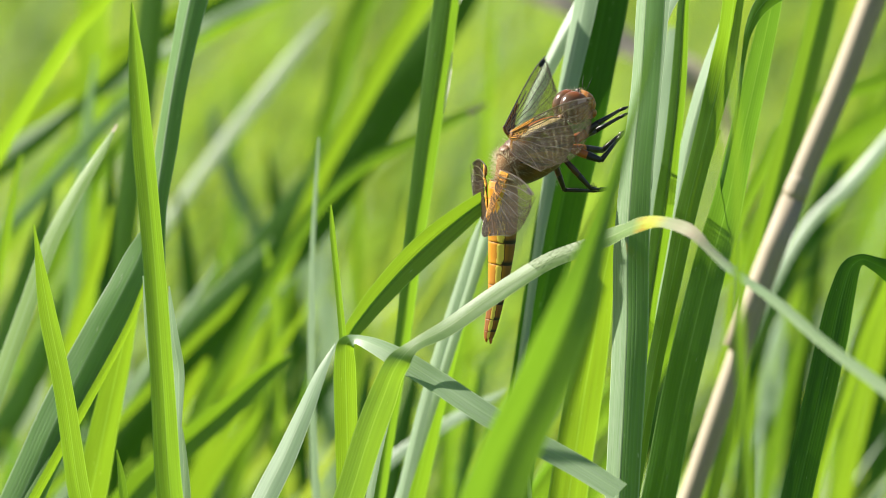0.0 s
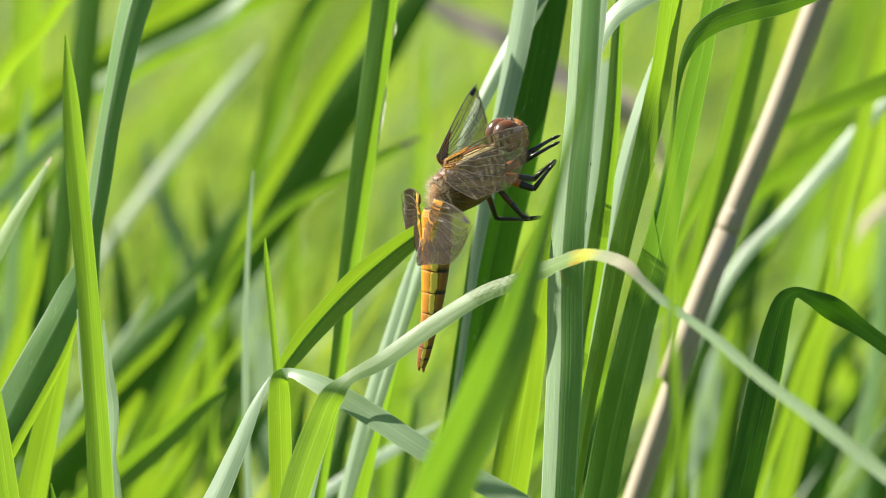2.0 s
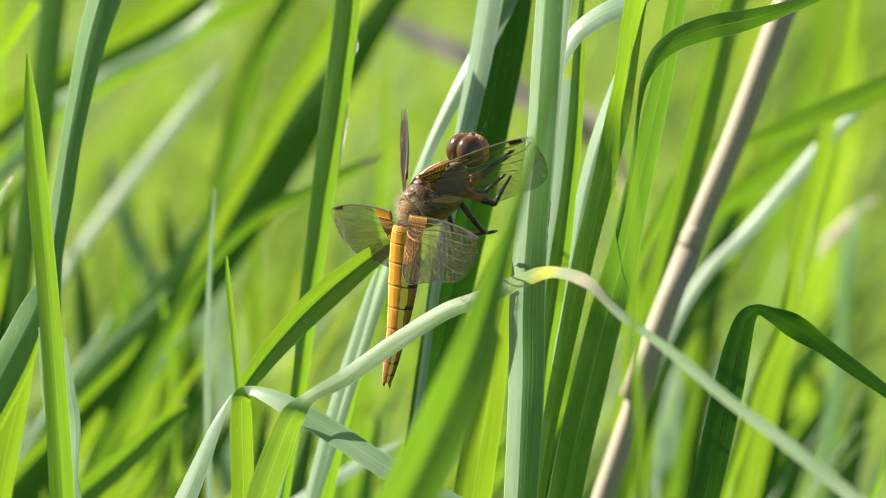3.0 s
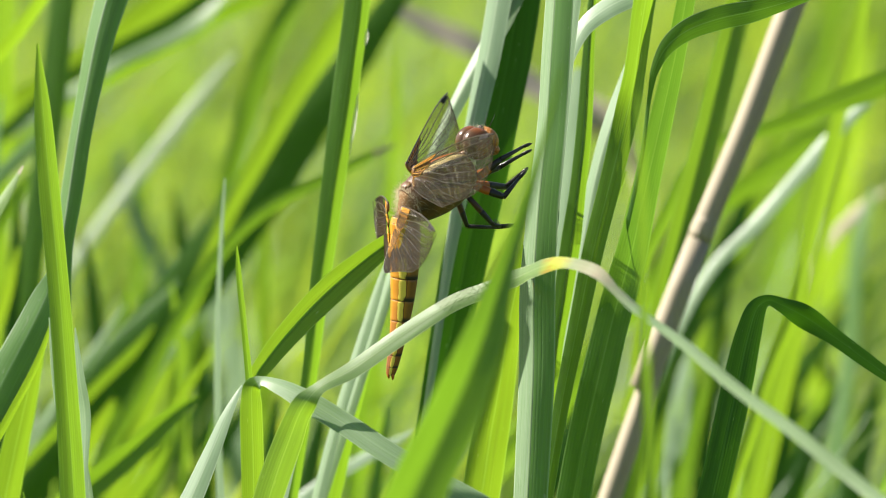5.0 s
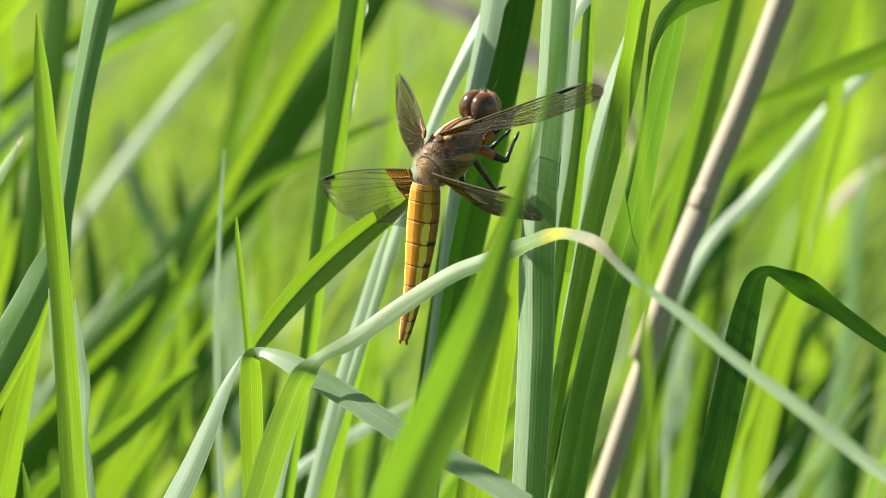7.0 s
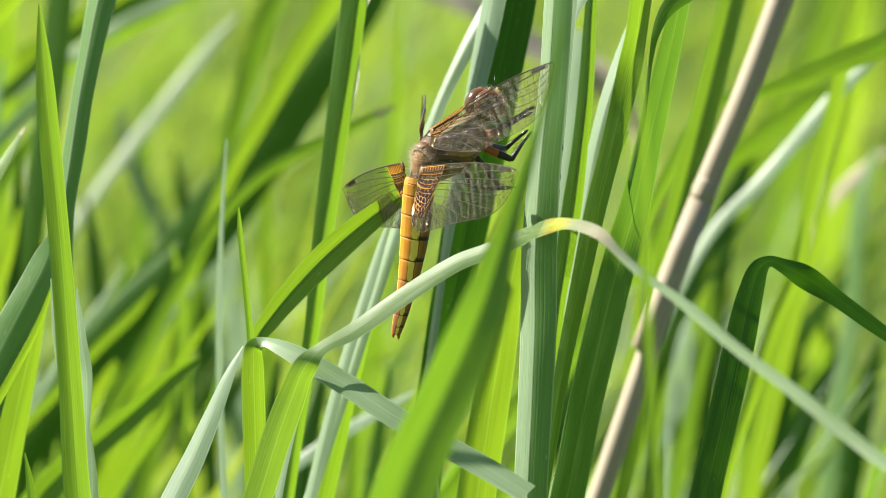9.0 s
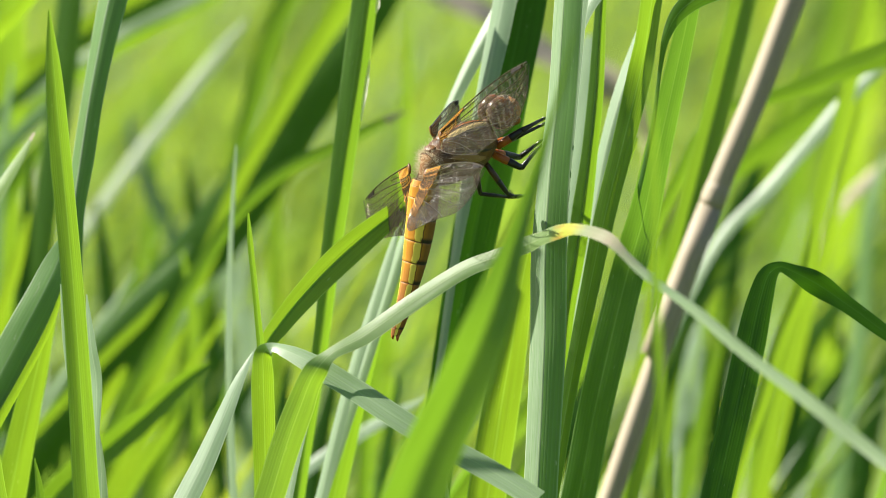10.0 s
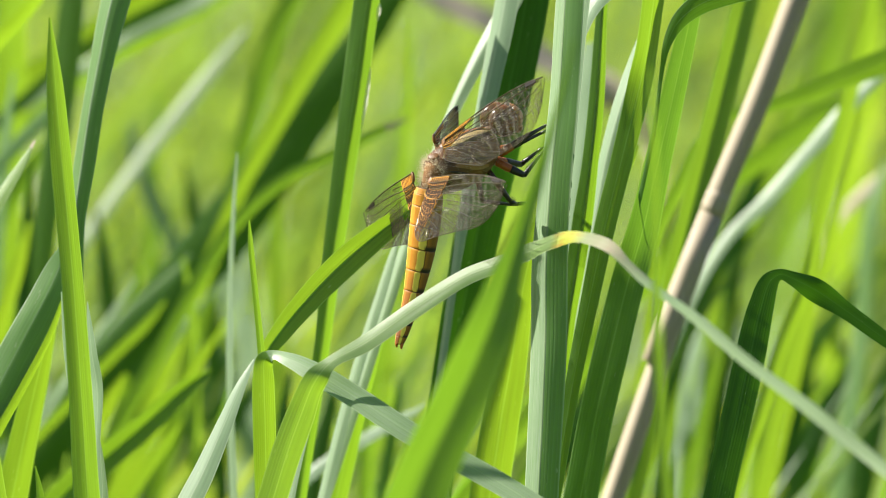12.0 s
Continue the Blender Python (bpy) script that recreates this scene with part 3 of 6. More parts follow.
blade([(0.0413, 0.0264, 0.4643, 0.00069, -58), (0.0344, 0.026, 0.4613, 0.0036, -56), (0.0294, 0.0257, 0.459, 0.00399, -50), (0.0257, 0.0253, 0.4561, 0.00325, -38), (0.0237, 0.0248, 0.4527, 0.00249, -36), (0.0225, 0.0242, 0.4486, 0.00163, -38), (0.022, 0.0235, 0.4436, 0.00143, -40), (0.0212, 0.0224, 0.4354, 0.00143, -40), (0.0198, 0.0203, 0.4209, 0.00167, -40)], fold=0, mat=PALE, label='bent pale grass blade')
blade([(0.0273, 0.0364, 0.4634, 0.00097, 7), (0.0263, 0.0346, 0.4506, 0.00194, 7), (0.0257, 0.0331, 0.4397, 0.00253, 7), (0.0246, 0.0315, 0.4287, 0.00272, 7), (0.0234, 0.0302, 0.4196, 0.0033, 7), (0.0222, 0.0291, 0.4113, 0.0031, 6), (0.0211, 0.0281, 0.404, 0.00253, 7), (0.02, 0.0266, 0.394, 0.00233, 7), (0.0186, 0.0248, 0.3812, 0.00233, 7)], fold=-17, mat=LEAF, label='narrow dark green grass blade with bright edge', rib=1)
blade([(0.0349, 0.0449, 0.4523, 0.00115, -36), (0.0321, 0.0437, 0.4435, 0.00368, -36), (0.0294, 0.0426, 0.4357, 0.0039, -36), (0.0272, 0.0414, 0.4274, 0.00368, -36), (0.0254, 0.0401, 0.4182, 0.00401, -38), (0.0238, 0.0388, 0.409, 0.0033, -38), (0.0223, 0.0376, 0.3998, 0.00165, -38), (0.0208, 0.036, 0.3888, 0.00141, -38), (0.0191, 0.0346, 0.3786, 0.00165, -38)], fold=-14, mat=PALE, label='pale waxy grass blade')
blade([(0.0331, 0.0617, 0.4276, 0.00057, 6), (0.0303, 0.0609, 0.422, 0.00209, 6), (0.0274, 0.0597, 0.4136, 0.00246, 6), (0.0251, 0.0584, 0.4043, 0.00246, 6), (0.0222, 0.0568, 0.3931, 0.00246, 6), (0.0194, 0.055, 0.38, 0.00246, 6)], fold=0, mat=LEAF, label='long fresh green grass blade in the sun', hue=0.1)
blade([(0.0366, 0.0249, 0.4682, 0.00476, 42), (0.035, 0.0236, 0.4587, 0.00457, 40), (0.0335, 0.0221, 0.4479, 0.00439, 36), (0.0321, 0.0212, 0.4415, 0.00402, 6), (0.0299, 0.0199, 0.4325, 0.00366, -8), (0.0269, 0.0183, 0.4207, 0.00347, -8), (0.0242, 0.0165, 0.408, 0.00302, -9), (0.0216, 0.0147, 0.3953, 0.00256, -10), (0.0196, 0.0131, 0.3836, 0.00238, -10)], fold=0, mat=LEAF, label='broad grass blade, sunlit above and shaded below', hue=0.15)
blade([(0.0436, 0.0319, 0.4676, 0.00299, 18), (0.0402, 0.0295, 0.4503, 0.00358, 18), (0.038, 0.0281, 0.4403, 0.00415, 17), (0.0355, 0.0266, 0.4294, 0.00464, 17), (0.033, 0.025, 0.4184, 0.00542, 16), (0.0304, 0.0237, 0.4093, 0.00561, -8), (0.0277, 0.0222, 0.3984, 0.00581, -8), (0.0252, 0.0207, 0.3875, 0.00561, -9), (0.0231, 0.0191, 0.3764, 0.00561, -9), (0.0212, 0.0179, 0.3675, 0.00561, -9)], fold=5, mat=LEAF, label='long broad dark green grass blade', hue=-0.6)
blade([(0.0695, -0.0035, 0.4672, 0.00035, 36), (0.059, 0.0004, 0.4631, 0.00219, 38), (0.0528, 0.0046, 0.4608, 0.00369, 42), (0.0467, 0.0088, 0.4589, 0.00422, 38), (0.0418, 0.013, 0.4566, 0.00358, 21), (0.0386, 0.0165, 0.4536, 0.00262, -1), (0.0367, 0.0193, 0.4496, 0.00154, -18), (0.0359, 0.022, 0.4447, 0.00079, -22), (0.0345, 0.0238, 0.4334, 0.00077, -18), (0.0318, 0.0253, 0.4203, 0.00078, -18)], fold=1, mat=KEEL, label='grass blade arching over with dark underside')
blade([(0.0578, 0.1464, 0.4559, 0.00479, 6), (0.0538, 0.1445, 0.4421, 0.00479, 6), (0.0513, 0.1431, 0.4322, 0.00479, 6), (0.0488, 0.1417, 0.4223, 0.00479, 6), (0.0463, 0.1403, 0.4125, 0.00479, 6), (0.0434, 0.1388, 0.4016, 0.00479, 6), (0.0409, 0.1373, 0.3908, 0.00458, 6), (0.0379, 0.1353, 0.377, 0.00458, 6), (0.0349, 0.1334, 0.3631, 0.00458, 6)], fold=18, mat=LEAF, label='broad two-toned grass blade', rib=1, hue=0.2)
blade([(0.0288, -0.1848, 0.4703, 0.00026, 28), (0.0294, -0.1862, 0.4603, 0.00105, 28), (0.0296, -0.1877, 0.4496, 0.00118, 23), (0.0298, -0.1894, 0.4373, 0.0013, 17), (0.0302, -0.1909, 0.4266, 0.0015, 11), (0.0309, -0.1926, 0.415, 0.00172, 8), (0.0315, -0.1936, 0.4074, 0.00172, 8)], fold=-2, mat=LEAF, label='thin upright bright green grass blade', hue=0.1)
blade([(0.0833, 0.0064, 0.3935, 0.00128, 0), (0.076, 0.0073, 0.3998, 0.00182, 0), (0.0705, 0.0078, 0.4038, 0.00246, 0), (0.0651, 0.0084, 0.4077, 0.00283, -4), (0.0606, 0.0088, 0.4107, 0.0041, -40), (0.0569, 0.0091, 0.4126, 0.00237, 0), (0.0548, 0.0092, 0.4133, 0.00182, 0), (0.0531, 0.009, 0.4122, 0.0031, -2), (0.0516, 0.0084, 0.4079, 0.00419, -2), (0.05, 0.0074, 0.4007, 0.00492, -2), (0.0476, 0.0059, 0.3899, 0.00492, -2), (0.0455, 0.0046, 0.3809, 0.00492, -2), (0.0435, 0.0033, 0.3719, 0.0051, -2)], fold=4, mat=SHADE_GREEN, label='dark green grass blade folded over sharply', hue=-0.1)
blade([(0.0814, 0.2252, 0.4414, 0.00249, 22), (0.0793, 0.2234, 0.429, 0.00317, 22), (0.0762, 0.2217, 0.4165, 0.00317, 22), (0.0725, 0.2196, 0.402, 0.00317, 22), (0.0694, 0.2177, 0.3884, 0.00317, 22), (0.0673, 0.2161, 0.377, 0.00294, 22), (0.0641, 0.2144, 0.3645, 0.00294, 22), (0.061, 0.2126, 0.3521, 0.00294, 22), (0.0589, 0.2112, 0.3417, 0.00294, 22)], fold=0, mat=LEAF, label='slender yellow-green grass blade', hue=0.4)
blade([(0.0665, 0.1487, 0.4002, 0.00042, 14), (0.0648, 0.1474, 0.3913, 0.00209, 14), (0.0608, 0.146, 0.3813, 0.0025, 14), (0.0568, 0.1442, 0.3684, 0.0025, 14), (0.0528, 0.1426, 0.3565, 0.0025, 14), (0.0508, 0.1413, 0.3476, 0.0025, 14)], fold=-8, mat=LEAF, label='slender yellow-green grass blade', hue=0.3)
blade([(0.0937, 0.1835, 0.4325, 0.00356, 22), (0.0802, 0.1827, 0.427, 0.00464, 24), (0.0732, 0.1824, 0.4244, 0.00401, 24), (0.0671, 0.182, 0.4219, 0.00316, 24), (0.0599, 0.1817, 0.4194, 0.00261, 30), (0.0538, 0.1815, 0.4181, 0.00187, 20), (0.0477, 0.1808, 0.4133, 0.00206, 16), (0.0425, 0.1794, 0.4032, 0.00247, 16)], fold=0, mat=LEAF, label='grass blade leaning over sideways')
blade([(0.0862, 0.2326, 0.4226, 0.00083, -40), (0.0756, 0.2312, 0.4122, 0.00298, -40), (0.0682, 0.23, 0.4038, 0.0029, -38), (0.0608, 0.2288, 0.3954, 0.00298, -40), (0.0534, 0.2278, 0.3881, 0.00241, -38), (0.0471, 0.2263, 0.3776, 0.00219, -36), (0.0408, 0.2242, 0.363, 0.00204, -36)], fold=0, mat=PALE, label='pale slanting grass blade')
blade([(0.0807, 0.291, 0.4069, 0.0009, 24), (0.0752, 0.2907, 0.4047, 0.00401, 20), (0.0675, 0.2899, 0.3993, 0.00399, 18), (0.0599, 0.2892, 0.3939, 0.00443, 18), (0.0544, 0.2886, 0.3895, 0.00441, 16), (0.0456, 0.287, 0.3787, 0.00441, 16)], fold=0, mat=LEAF, label='slanting green grass blade')
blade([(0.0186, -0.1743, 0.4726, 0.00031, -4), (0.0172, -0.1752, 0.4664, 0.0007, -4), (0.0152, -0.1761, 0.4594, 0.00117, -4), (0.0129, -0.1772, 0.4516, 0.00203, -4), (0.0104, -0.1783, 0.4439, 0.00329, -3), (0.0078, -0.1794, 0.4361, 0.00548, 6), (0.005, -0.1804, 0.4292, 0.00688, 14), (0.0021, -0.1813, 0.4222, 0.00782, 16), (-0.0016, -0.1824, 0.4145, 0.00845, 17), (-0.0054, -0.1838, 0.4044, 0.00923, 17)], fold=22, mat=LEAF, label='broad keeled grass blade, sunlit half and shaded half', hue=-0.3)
blade([(-0.0003, 0.0051, 0.3845, 0.00018, 10), (0.001, 0.0043, 0.3791, 0.00055, 8), (0.0015, 0.0036, 0.3737, 0.00073, 8)], fold=0, mat=PALE, label='tiny pale grass tip')
blade([(0.0007, 0.3356, 0.4365, 0.00417, -10), (-0.0061, 0.3343, 0.4276, 0.00501, -10), (-0.0145, 0.3325, 0.4148, 0.00667, -10), (-0.0249, 0.3306, 0.4009, 0.00919, -10), (-0.0353, 0.3285, 0.3864, 0.01113, -10), (-0.0442, 0.3268, 0.3742, 0.01169, -10), (-0.0532, 0.3254, 0.3642, 0.01065, -12), (-0.0622, 0.324, 0.3542, 0.00925, -12), (-0.0723, 0.3221, 0.3408, 0.00834, -10)], fold=0, mat=SHADE_GREEN, label='very broad dark slanting grass blade', hue=0.8)
blade([(-0.0104, 0.315, 0.4341, 0.00311, 22), (-0.016, 0.3139, 0.4264, 0.00431, 22), (-0.0215, 0.3127, 0.4176, 0.00479, 22), (-0.0271, 0.3115, 0.4088, 0.00431, 22), (-0.0332, 0.3099, 0.3978, 0.00359, 22), (-0.0393, 0.3084, 0.3869, 0.00311, 22), (-0.0448, 0.3065, 0.3737, 0.00311, 22)], fold=0, mat=LEAF, label='slender bright slanting grass blade', hue=0.4)
blade([(-0.0403, 0.4321, 0.4048, 0.00064, -31), (-0.0457, 0.4312, 0.3986, 0.00282, -31), (-0.0528, 0.43, 0.3897, 0.00334, -31), (-0.0623, 0.4283, 0.3779, 0.00334, -31), (-0.0719, 0.4265, 0.365, 0.003, -31), (-0.0802, 0.4248, 0.3532, 0.003, -31), (-0.0885, 0.4232, 0.3414, 0.003, -31)], fold=0, mat=PALE, label='slender pale slanting grass blade', hue=0.3)
blade([(-0.0258, 0.3744, 0.4255, 0.0037, 6), (-0.0327, 0.3725, 0.4119, 0.00462, 6), (-0.0355, 0.3714, 0.4039, 0.00462, 6), (-0.0384, 0.3699, 0.3937, 0.00405, 6), (-0.0419, 0.3682, 0.3811, 0.0037, 6), (-0.0453, 0.3663, 0.3675, 0.0037, 6)], fold=0, mat=LEAF, label='slender green grass blade')
blade([(-0.0348, 0.1011, 0.4211, 0.00038, -40), (-0.0355, 0.0996, 0.41, 0.00089, -40), (-0.0361, 0.0976, 0.3956, 0.0013, -42), (-0.0361, 0.0955, 0.3812, 0.00161, -44), (-0.0355, 0.0931, 0.3638, 0.00188, -44), (-0.0349, 0.0918, 0.3543, 0.00196, -46)], fold=0, mat=PALE, label='thin upright grass blade')
blade([(-0.0062, 0.2111, 0.4131, 0.00043, 12), (-0.0129, 0.2107, 0.41, 0.00191, 10), (-0.0202, 0.2101, 0.4064, 0.00212, 10), (-0.0286, 0.2096, 0.4022, 0.00253, 8), (-0.0369, 0.2086, 0.395, 0.00273, 6), (-0.0453, 0.2068, 0.3826, 0.00273, 6), (-0.0526, 0.2049, 0.3692, 0.00273, 6)], fold=0, mat=LEAF, label='curved grass blade with dried tip', dry=0.005)
blade([(-0.0405, 0.1454, 0.3766, 0.00043, 8), (-0.0456, 0.1449, 0.373, 0.00323, 7), (-0.0516, 0.1441, 0.3675, 0.0043, 6), (-0.0586, 0.1433, 0.3616, 0.00474, 7), (-0.0657, 0.1424, 0.3556, 0.00517, 7), (-0.0727, 0.1413, 0.3477, 0.00516, 6)], fold=20, mat=LEAF, label='slanting grass blade with pointed tip', rib=1)
blade([(-0.0258, 0.3747, 0.4278, 0.00321, 38), (-0.0419, 0.3735, 0.4193, 0.0036, 40), (-0.0522, 0.3728, 0.4142, 0.00409, 38), (-0.0614, 0.3721, 0.409, 0.00416, 34), (-0.0729, 0.3711, 0.4016, 0.00412, 30), (-0.0832, 0.3698, 0.3925, 0.00384, 26), (-0.0947, 0.3682, 0.3811, 0.00378, 24), (-0.1039, 0.3663, 0.3675, 0.00372, 22)], fold=0, mat=LEAF, label='arching grass blade behind', hue=0.1)
blade([(-0.0426, 0.4051, 0.4282, 0.00651, 26), (-0.0531, 0.4038, 0.4189, 0.00795, 28), (-0.0636, 0.4026, 0.4108, 0.0081, 30), (-0.0742, 0.4015, 0.4027, 0.00828, 32), (-0.0847, 0.4007, 0.3969, 0.00756, 30), (-0.0987, 0.3991, 0.3853, 0.00742, 28)], fold=0, mat=LEAF, label='slender yellow-green grass blade', hue=0.4)
blade([(-0.0678, 0.2559, 0.4446, 0.00434, -10), (-0.0702, 0.2532, 0.4256, 0.00521, -10), (-0.0712, 0.2517, 0.415, 0.00521, -10), (-0.0732, 0.2497, 0.4001, 0.00478, -10), (-0.0753, 0.2474, 0.3843, 0.00478, -10), (-0.0774, 0.2449, 0.3662, 0.00478, -10)], fold=0, mat=LEAF, label='upright dark green grass blade', hue=-0.2)
blade([(-0.0857, 0.3555, 0.4344, 0.00632, 26), (-0.0863, 0.3512, 0.404, 0.00683, 26), (-0.0874, 0.3472, 0.3759, 0.00672, 24), (-0.0885, 0.3434, 0.3489, 0.00672, 24)], fold=0, mat=LEAF, label='long fresh green grass blade in the sun', hue=0.2)
blade([(-0.0024, 0.1642, 0.3671, 0.00062, -54), (-0.0096, 0.1637, 0.3634, 0.00238, -52), (-0.0167, 0.1631, 0.3592, 0.00255, -48), (-0.0228, 0.1626, 0.3552, 0.00254, -44), (-0.0309, 0.1616, 0.3481, 0.00246, -42)], fold=0, mat=PALE, label='pale slanting grass blade')
blade([(0.0279, 0.223, 0.4259, 0.00266, -38), (0.0269, 0.222, 0.4186, 0.00533, -38), (0.0258, 0.2206, 0.4092, 0.00559, -38), (0.0246, 0.219, 0.3978, 0.00506, -38), (0.0227, 0.217, 0.3833, 0.00479, -38), (0.0211, 0.215, 0.3687, 0.00493, -40)], fold=0, mat=PALE, label='slender grey-green grass blade')
blade([(0.0909, 0.3687, 0.3846, 0.00142, -36), (0.0875, 0.3671, 0.3732, 0.00365, -38), (0.0858, 0.3639, 0.3504, 0.00394, -38), (0.0823, 0.3607, 0.3276, 0.00394, -38), (0.08, 0.3581, 0.3094, 0.00394, -38)], fold=0, mat=KEEL, label='slender grey-green grass blade')
blade([(0.0955, 0.3984, 0.3807, 0.0004, -46), (0.089, 0.3978, 0.376, 0.00227, -42), (0.0832, 0.3969, 0.3697, 0.00214, -38), (0.0791, 0.396, 0.3633, 0.00156, -36), (0.0744, 0.3942, 0.3505, 0.00121, -36)], fold=0, mat=STRAW, label='dead straw-coloured grass leaf')
blade([(-0.0104, 0.5032, 0.4081, 0.00369, 62), (-0.0005, 0.5026, 0.4032, 0.0058, 62), (0.0094, 0.5019, 0.3989, 0.00738, 62), (0.0205, 0.5009, 0.3916, 0.00843, 62), (0.0304, 0.5001, 0.3861, 0.00843, 62), (0.0403, 0.4993, 0.3799, 0.00738, -62), (0.0471, 0.4976, 0.3677, 0.00522, -52), (0.0444, 0.4955, 0.353, 0.00367, -36), (0.0409, 0.4938, 0.3407, 0.00367, -36), (0.0372, 0.4917, 0.326, 0.00367, -36), (0.0339, 0.4896, 0.3113, 0.00367, -36), (0.031, 0.4876, 0.2967, 0.00377, -38)], fold=0, mat=STRAW, label='dead straw-coloured grass leaf leaning over')
culm([(0.0687, 0.1367, 0.4588, 0.00455), (0.0629, 0.1348, 0.4451, 0.00455), (0.0558, 0.1322, 0.4265, 0.00432), (0.0482, 0.1296, 0.4084, 0.00409), (0.0419, 0.1272, 0.3912, 0.00386), (0.0369, 0.1252, 0.3765, 0.00386), (0.0309, 0.1227, 0.3589, 0.00409), (0.0269, 0.121, 0.3471, 0.00409)], label='dry straw-coloured dead grass stem with node')
blade([(0.0238, 0.0164, 0.4646, 0.003, -38), (0.0224, 0.0147, 0.4529, 0.003, -38), (0.0215, 0.0135, 0.4439, 0.00309, -40), (0.0208, 0.0122, 0.4349, 0.00261, -40), (0.0204, 0.0112, 0.4277, 0.0019, -40), (0.0196, 0.0097, 0.4169, 0.0019, -40)], fold=0, mat=PALE, label='narrow pale grass blade')
blade([(-0.052, 0.5939, 0.3347, 0.00278, -62), (-0.0501, 0.5929, 0.3276, 0.01111, -62), (-0.0461, 0.5916, 0.3186, 0.01222, -62), (-0.0442, 0.5898, 0.3056, 0.00826, -46), (-0.0435, 0.5873, 0.2876, 0.00797, -44)], fold=0, mat=PALE, label='slender pale grass blade')
blade([(-0.0546, 0.4436, 0.3432, 0.00097, 6), (-0.0594, 0.4426, 0.336, 0.00484, 6), (-0.0655, 0.4413, 0.3265, 0.00532, 6), (-0.0727, 0.4398, 0.3158, 0.00532, 6), (-0.0799, 0.4379, 0.3027, 0.00532, 6)], fold=0, mat=LEAF, label='slender green slanting blade')
blade([(-0.0685, 0.4988, 0.3763, 0.00103, -16), (-0.0648, 0.497, 0.364, 0.0039, -18), (-0.0599, 0.4955, 0.353, 0.00453, -22), (-0.0537, 0.4938, 0.3407, 0.00442, -18), (-0.0487, 0.4917, 0.326, 0.00437, -16)], fold=0, mat=PALE, label='slender grey-green leaning blade')
# dark blades added to fill in the shaded gaps between the grass behind
blade([(-0.0438, 0.4423, 0.3337, 0.00098, -10), (-0.0486, 0.4413, 0.3265, 0.00489, -10), (-0.0546, 0.4398, 0.3158, 0.00611, -10), (-0.0618, 0.4379, 0.3027, 0.00611, -10)], fold=0, mat=SHADE_GREEN, label='slender grass blade darkened to stand for shade')
blade([(-0.027, 0.4415, 0.3277, 0.00098, -10), (-0.0294, 0.4403, 0.3194, 0.00489, -10), (-0.0318, 0.4389, 0.3098, 0.00538, -10), (-0.0342, 0.4373, 0.2979, 0.00538, -10)], fold=0, mat=SHADE_GREEN, label='slender grass blade darkened to stand for shade')
blade([(-0.0601, 0.4627, 0.3354, 0.00099, -10), (-0.0635, 0.4614, 0.3258, 0.00544, -10), (-0.068, 0.4599, 0.315, 0.00618, -10), (-0.0735, 0.458, 0.3017, 0.00618, -10)], fold=0, mat=SHADE_GREEN, label='slender grass blade darkened to stand for shade')
blade([(0.0573, 0.4423, 0.3337, 0.00098, -10), (0.0543, 0.4409, 0.3241, 0.00415, -10), (0.0501, 0.4393, 0.3122, 0.00489, -10), (0.0464, 0.4376, 0.3003, 0.00489, -10)], fold=0, mat=SHADE_GREEN, label='slender grass blade darkened to stand for shade')
blade([(0.0837, 0.4431, 0.3396, 0.00074, -14), (0.0862, 0.4416, 0.3289, 0.00369, -12), (0.088, 0.4399, 0.317, 0.00418, -12), (0.0892, 0.4379, 0.3027, 0.00418, -12)], fold=0, mat=SHADE_GREEN, label='slender grass blade darkened to stand for shade')
blade([(0.0787, 0.4229, 0.3391, 0.00072, -10), (0.0763, 0.4215, 0.3296, 0.00435, -10), (0.0739, 0.4199, 0.3179, 0.00532, -10), (0.0715, 0.4179, 0.3037, 0.00532, -10)], fold=0, mat=SHADE_GREEN, label='slender grass blade darkened to stand for shade')
blade([(0.0598, 0.3453, 0.3624, 0.00071, 14), (0.0575, 0.3438, 0.3512, 0.0026, 14), (0.0535, 0.3419, 0.3377, 0.00331, 14), (0.0495, 0.3393, 0.3196, 0.00331, 14)], fold=8, mat=LEAF, label='slender green grass blade')
blade([(-0.0104, 0.3051, 0.3638, 0.00069, 14), (-0.0124, 0.3039, 0.355, 0.00254, 14), (-0.0137, 0.3024, 0.344, 0.00302, 15), (-0.0148, 0.2999, 0.3264, 0.00302, 15)], fold=-8, mat=LEAF, label='slender green grass blade')
blade([(-0.0492, 0.2669, 0.3793, 0.00077, 32), (-0.0475, 0.2656, 0.3697, 0.00196, 28), (-0.047, 0.2638, 0.3568, 0.00241, 26), (-0.0468, 0.2605, 0.3332, 0.00265, 26)], fold=0, mat=LEAF, label='thin slender green grass blade', hue=0.2)
blade([(-0.0601, 0.346, 0.3669, 0.00071, 14), (-0.0624, 0.3444, 0.3557, 0.00261, 14), (-0.0639, 0.3425, 0.3421, 0.00309, 15), (-0.0648, 0.3393, 0.3196, 0.00333, 15)], fold=8, mat=LEAF, label='slender green grass blade')
blade([(-0.0321, 0.3711, 0.4016, 0.0006, 15), (-0.0329, 0.369, 0.3868, 0.00217, 15), (-0.0334, 0.3667, 0.3709, 0.00267, 16), (-0.0336, 0.3645, 0.355, 0.00267, 16), (-0.0339, 0.3613, 0.3322, 0.00267, 16)], fold=10, mat=LEAF, label='slender green grass blade', hue=0.2)
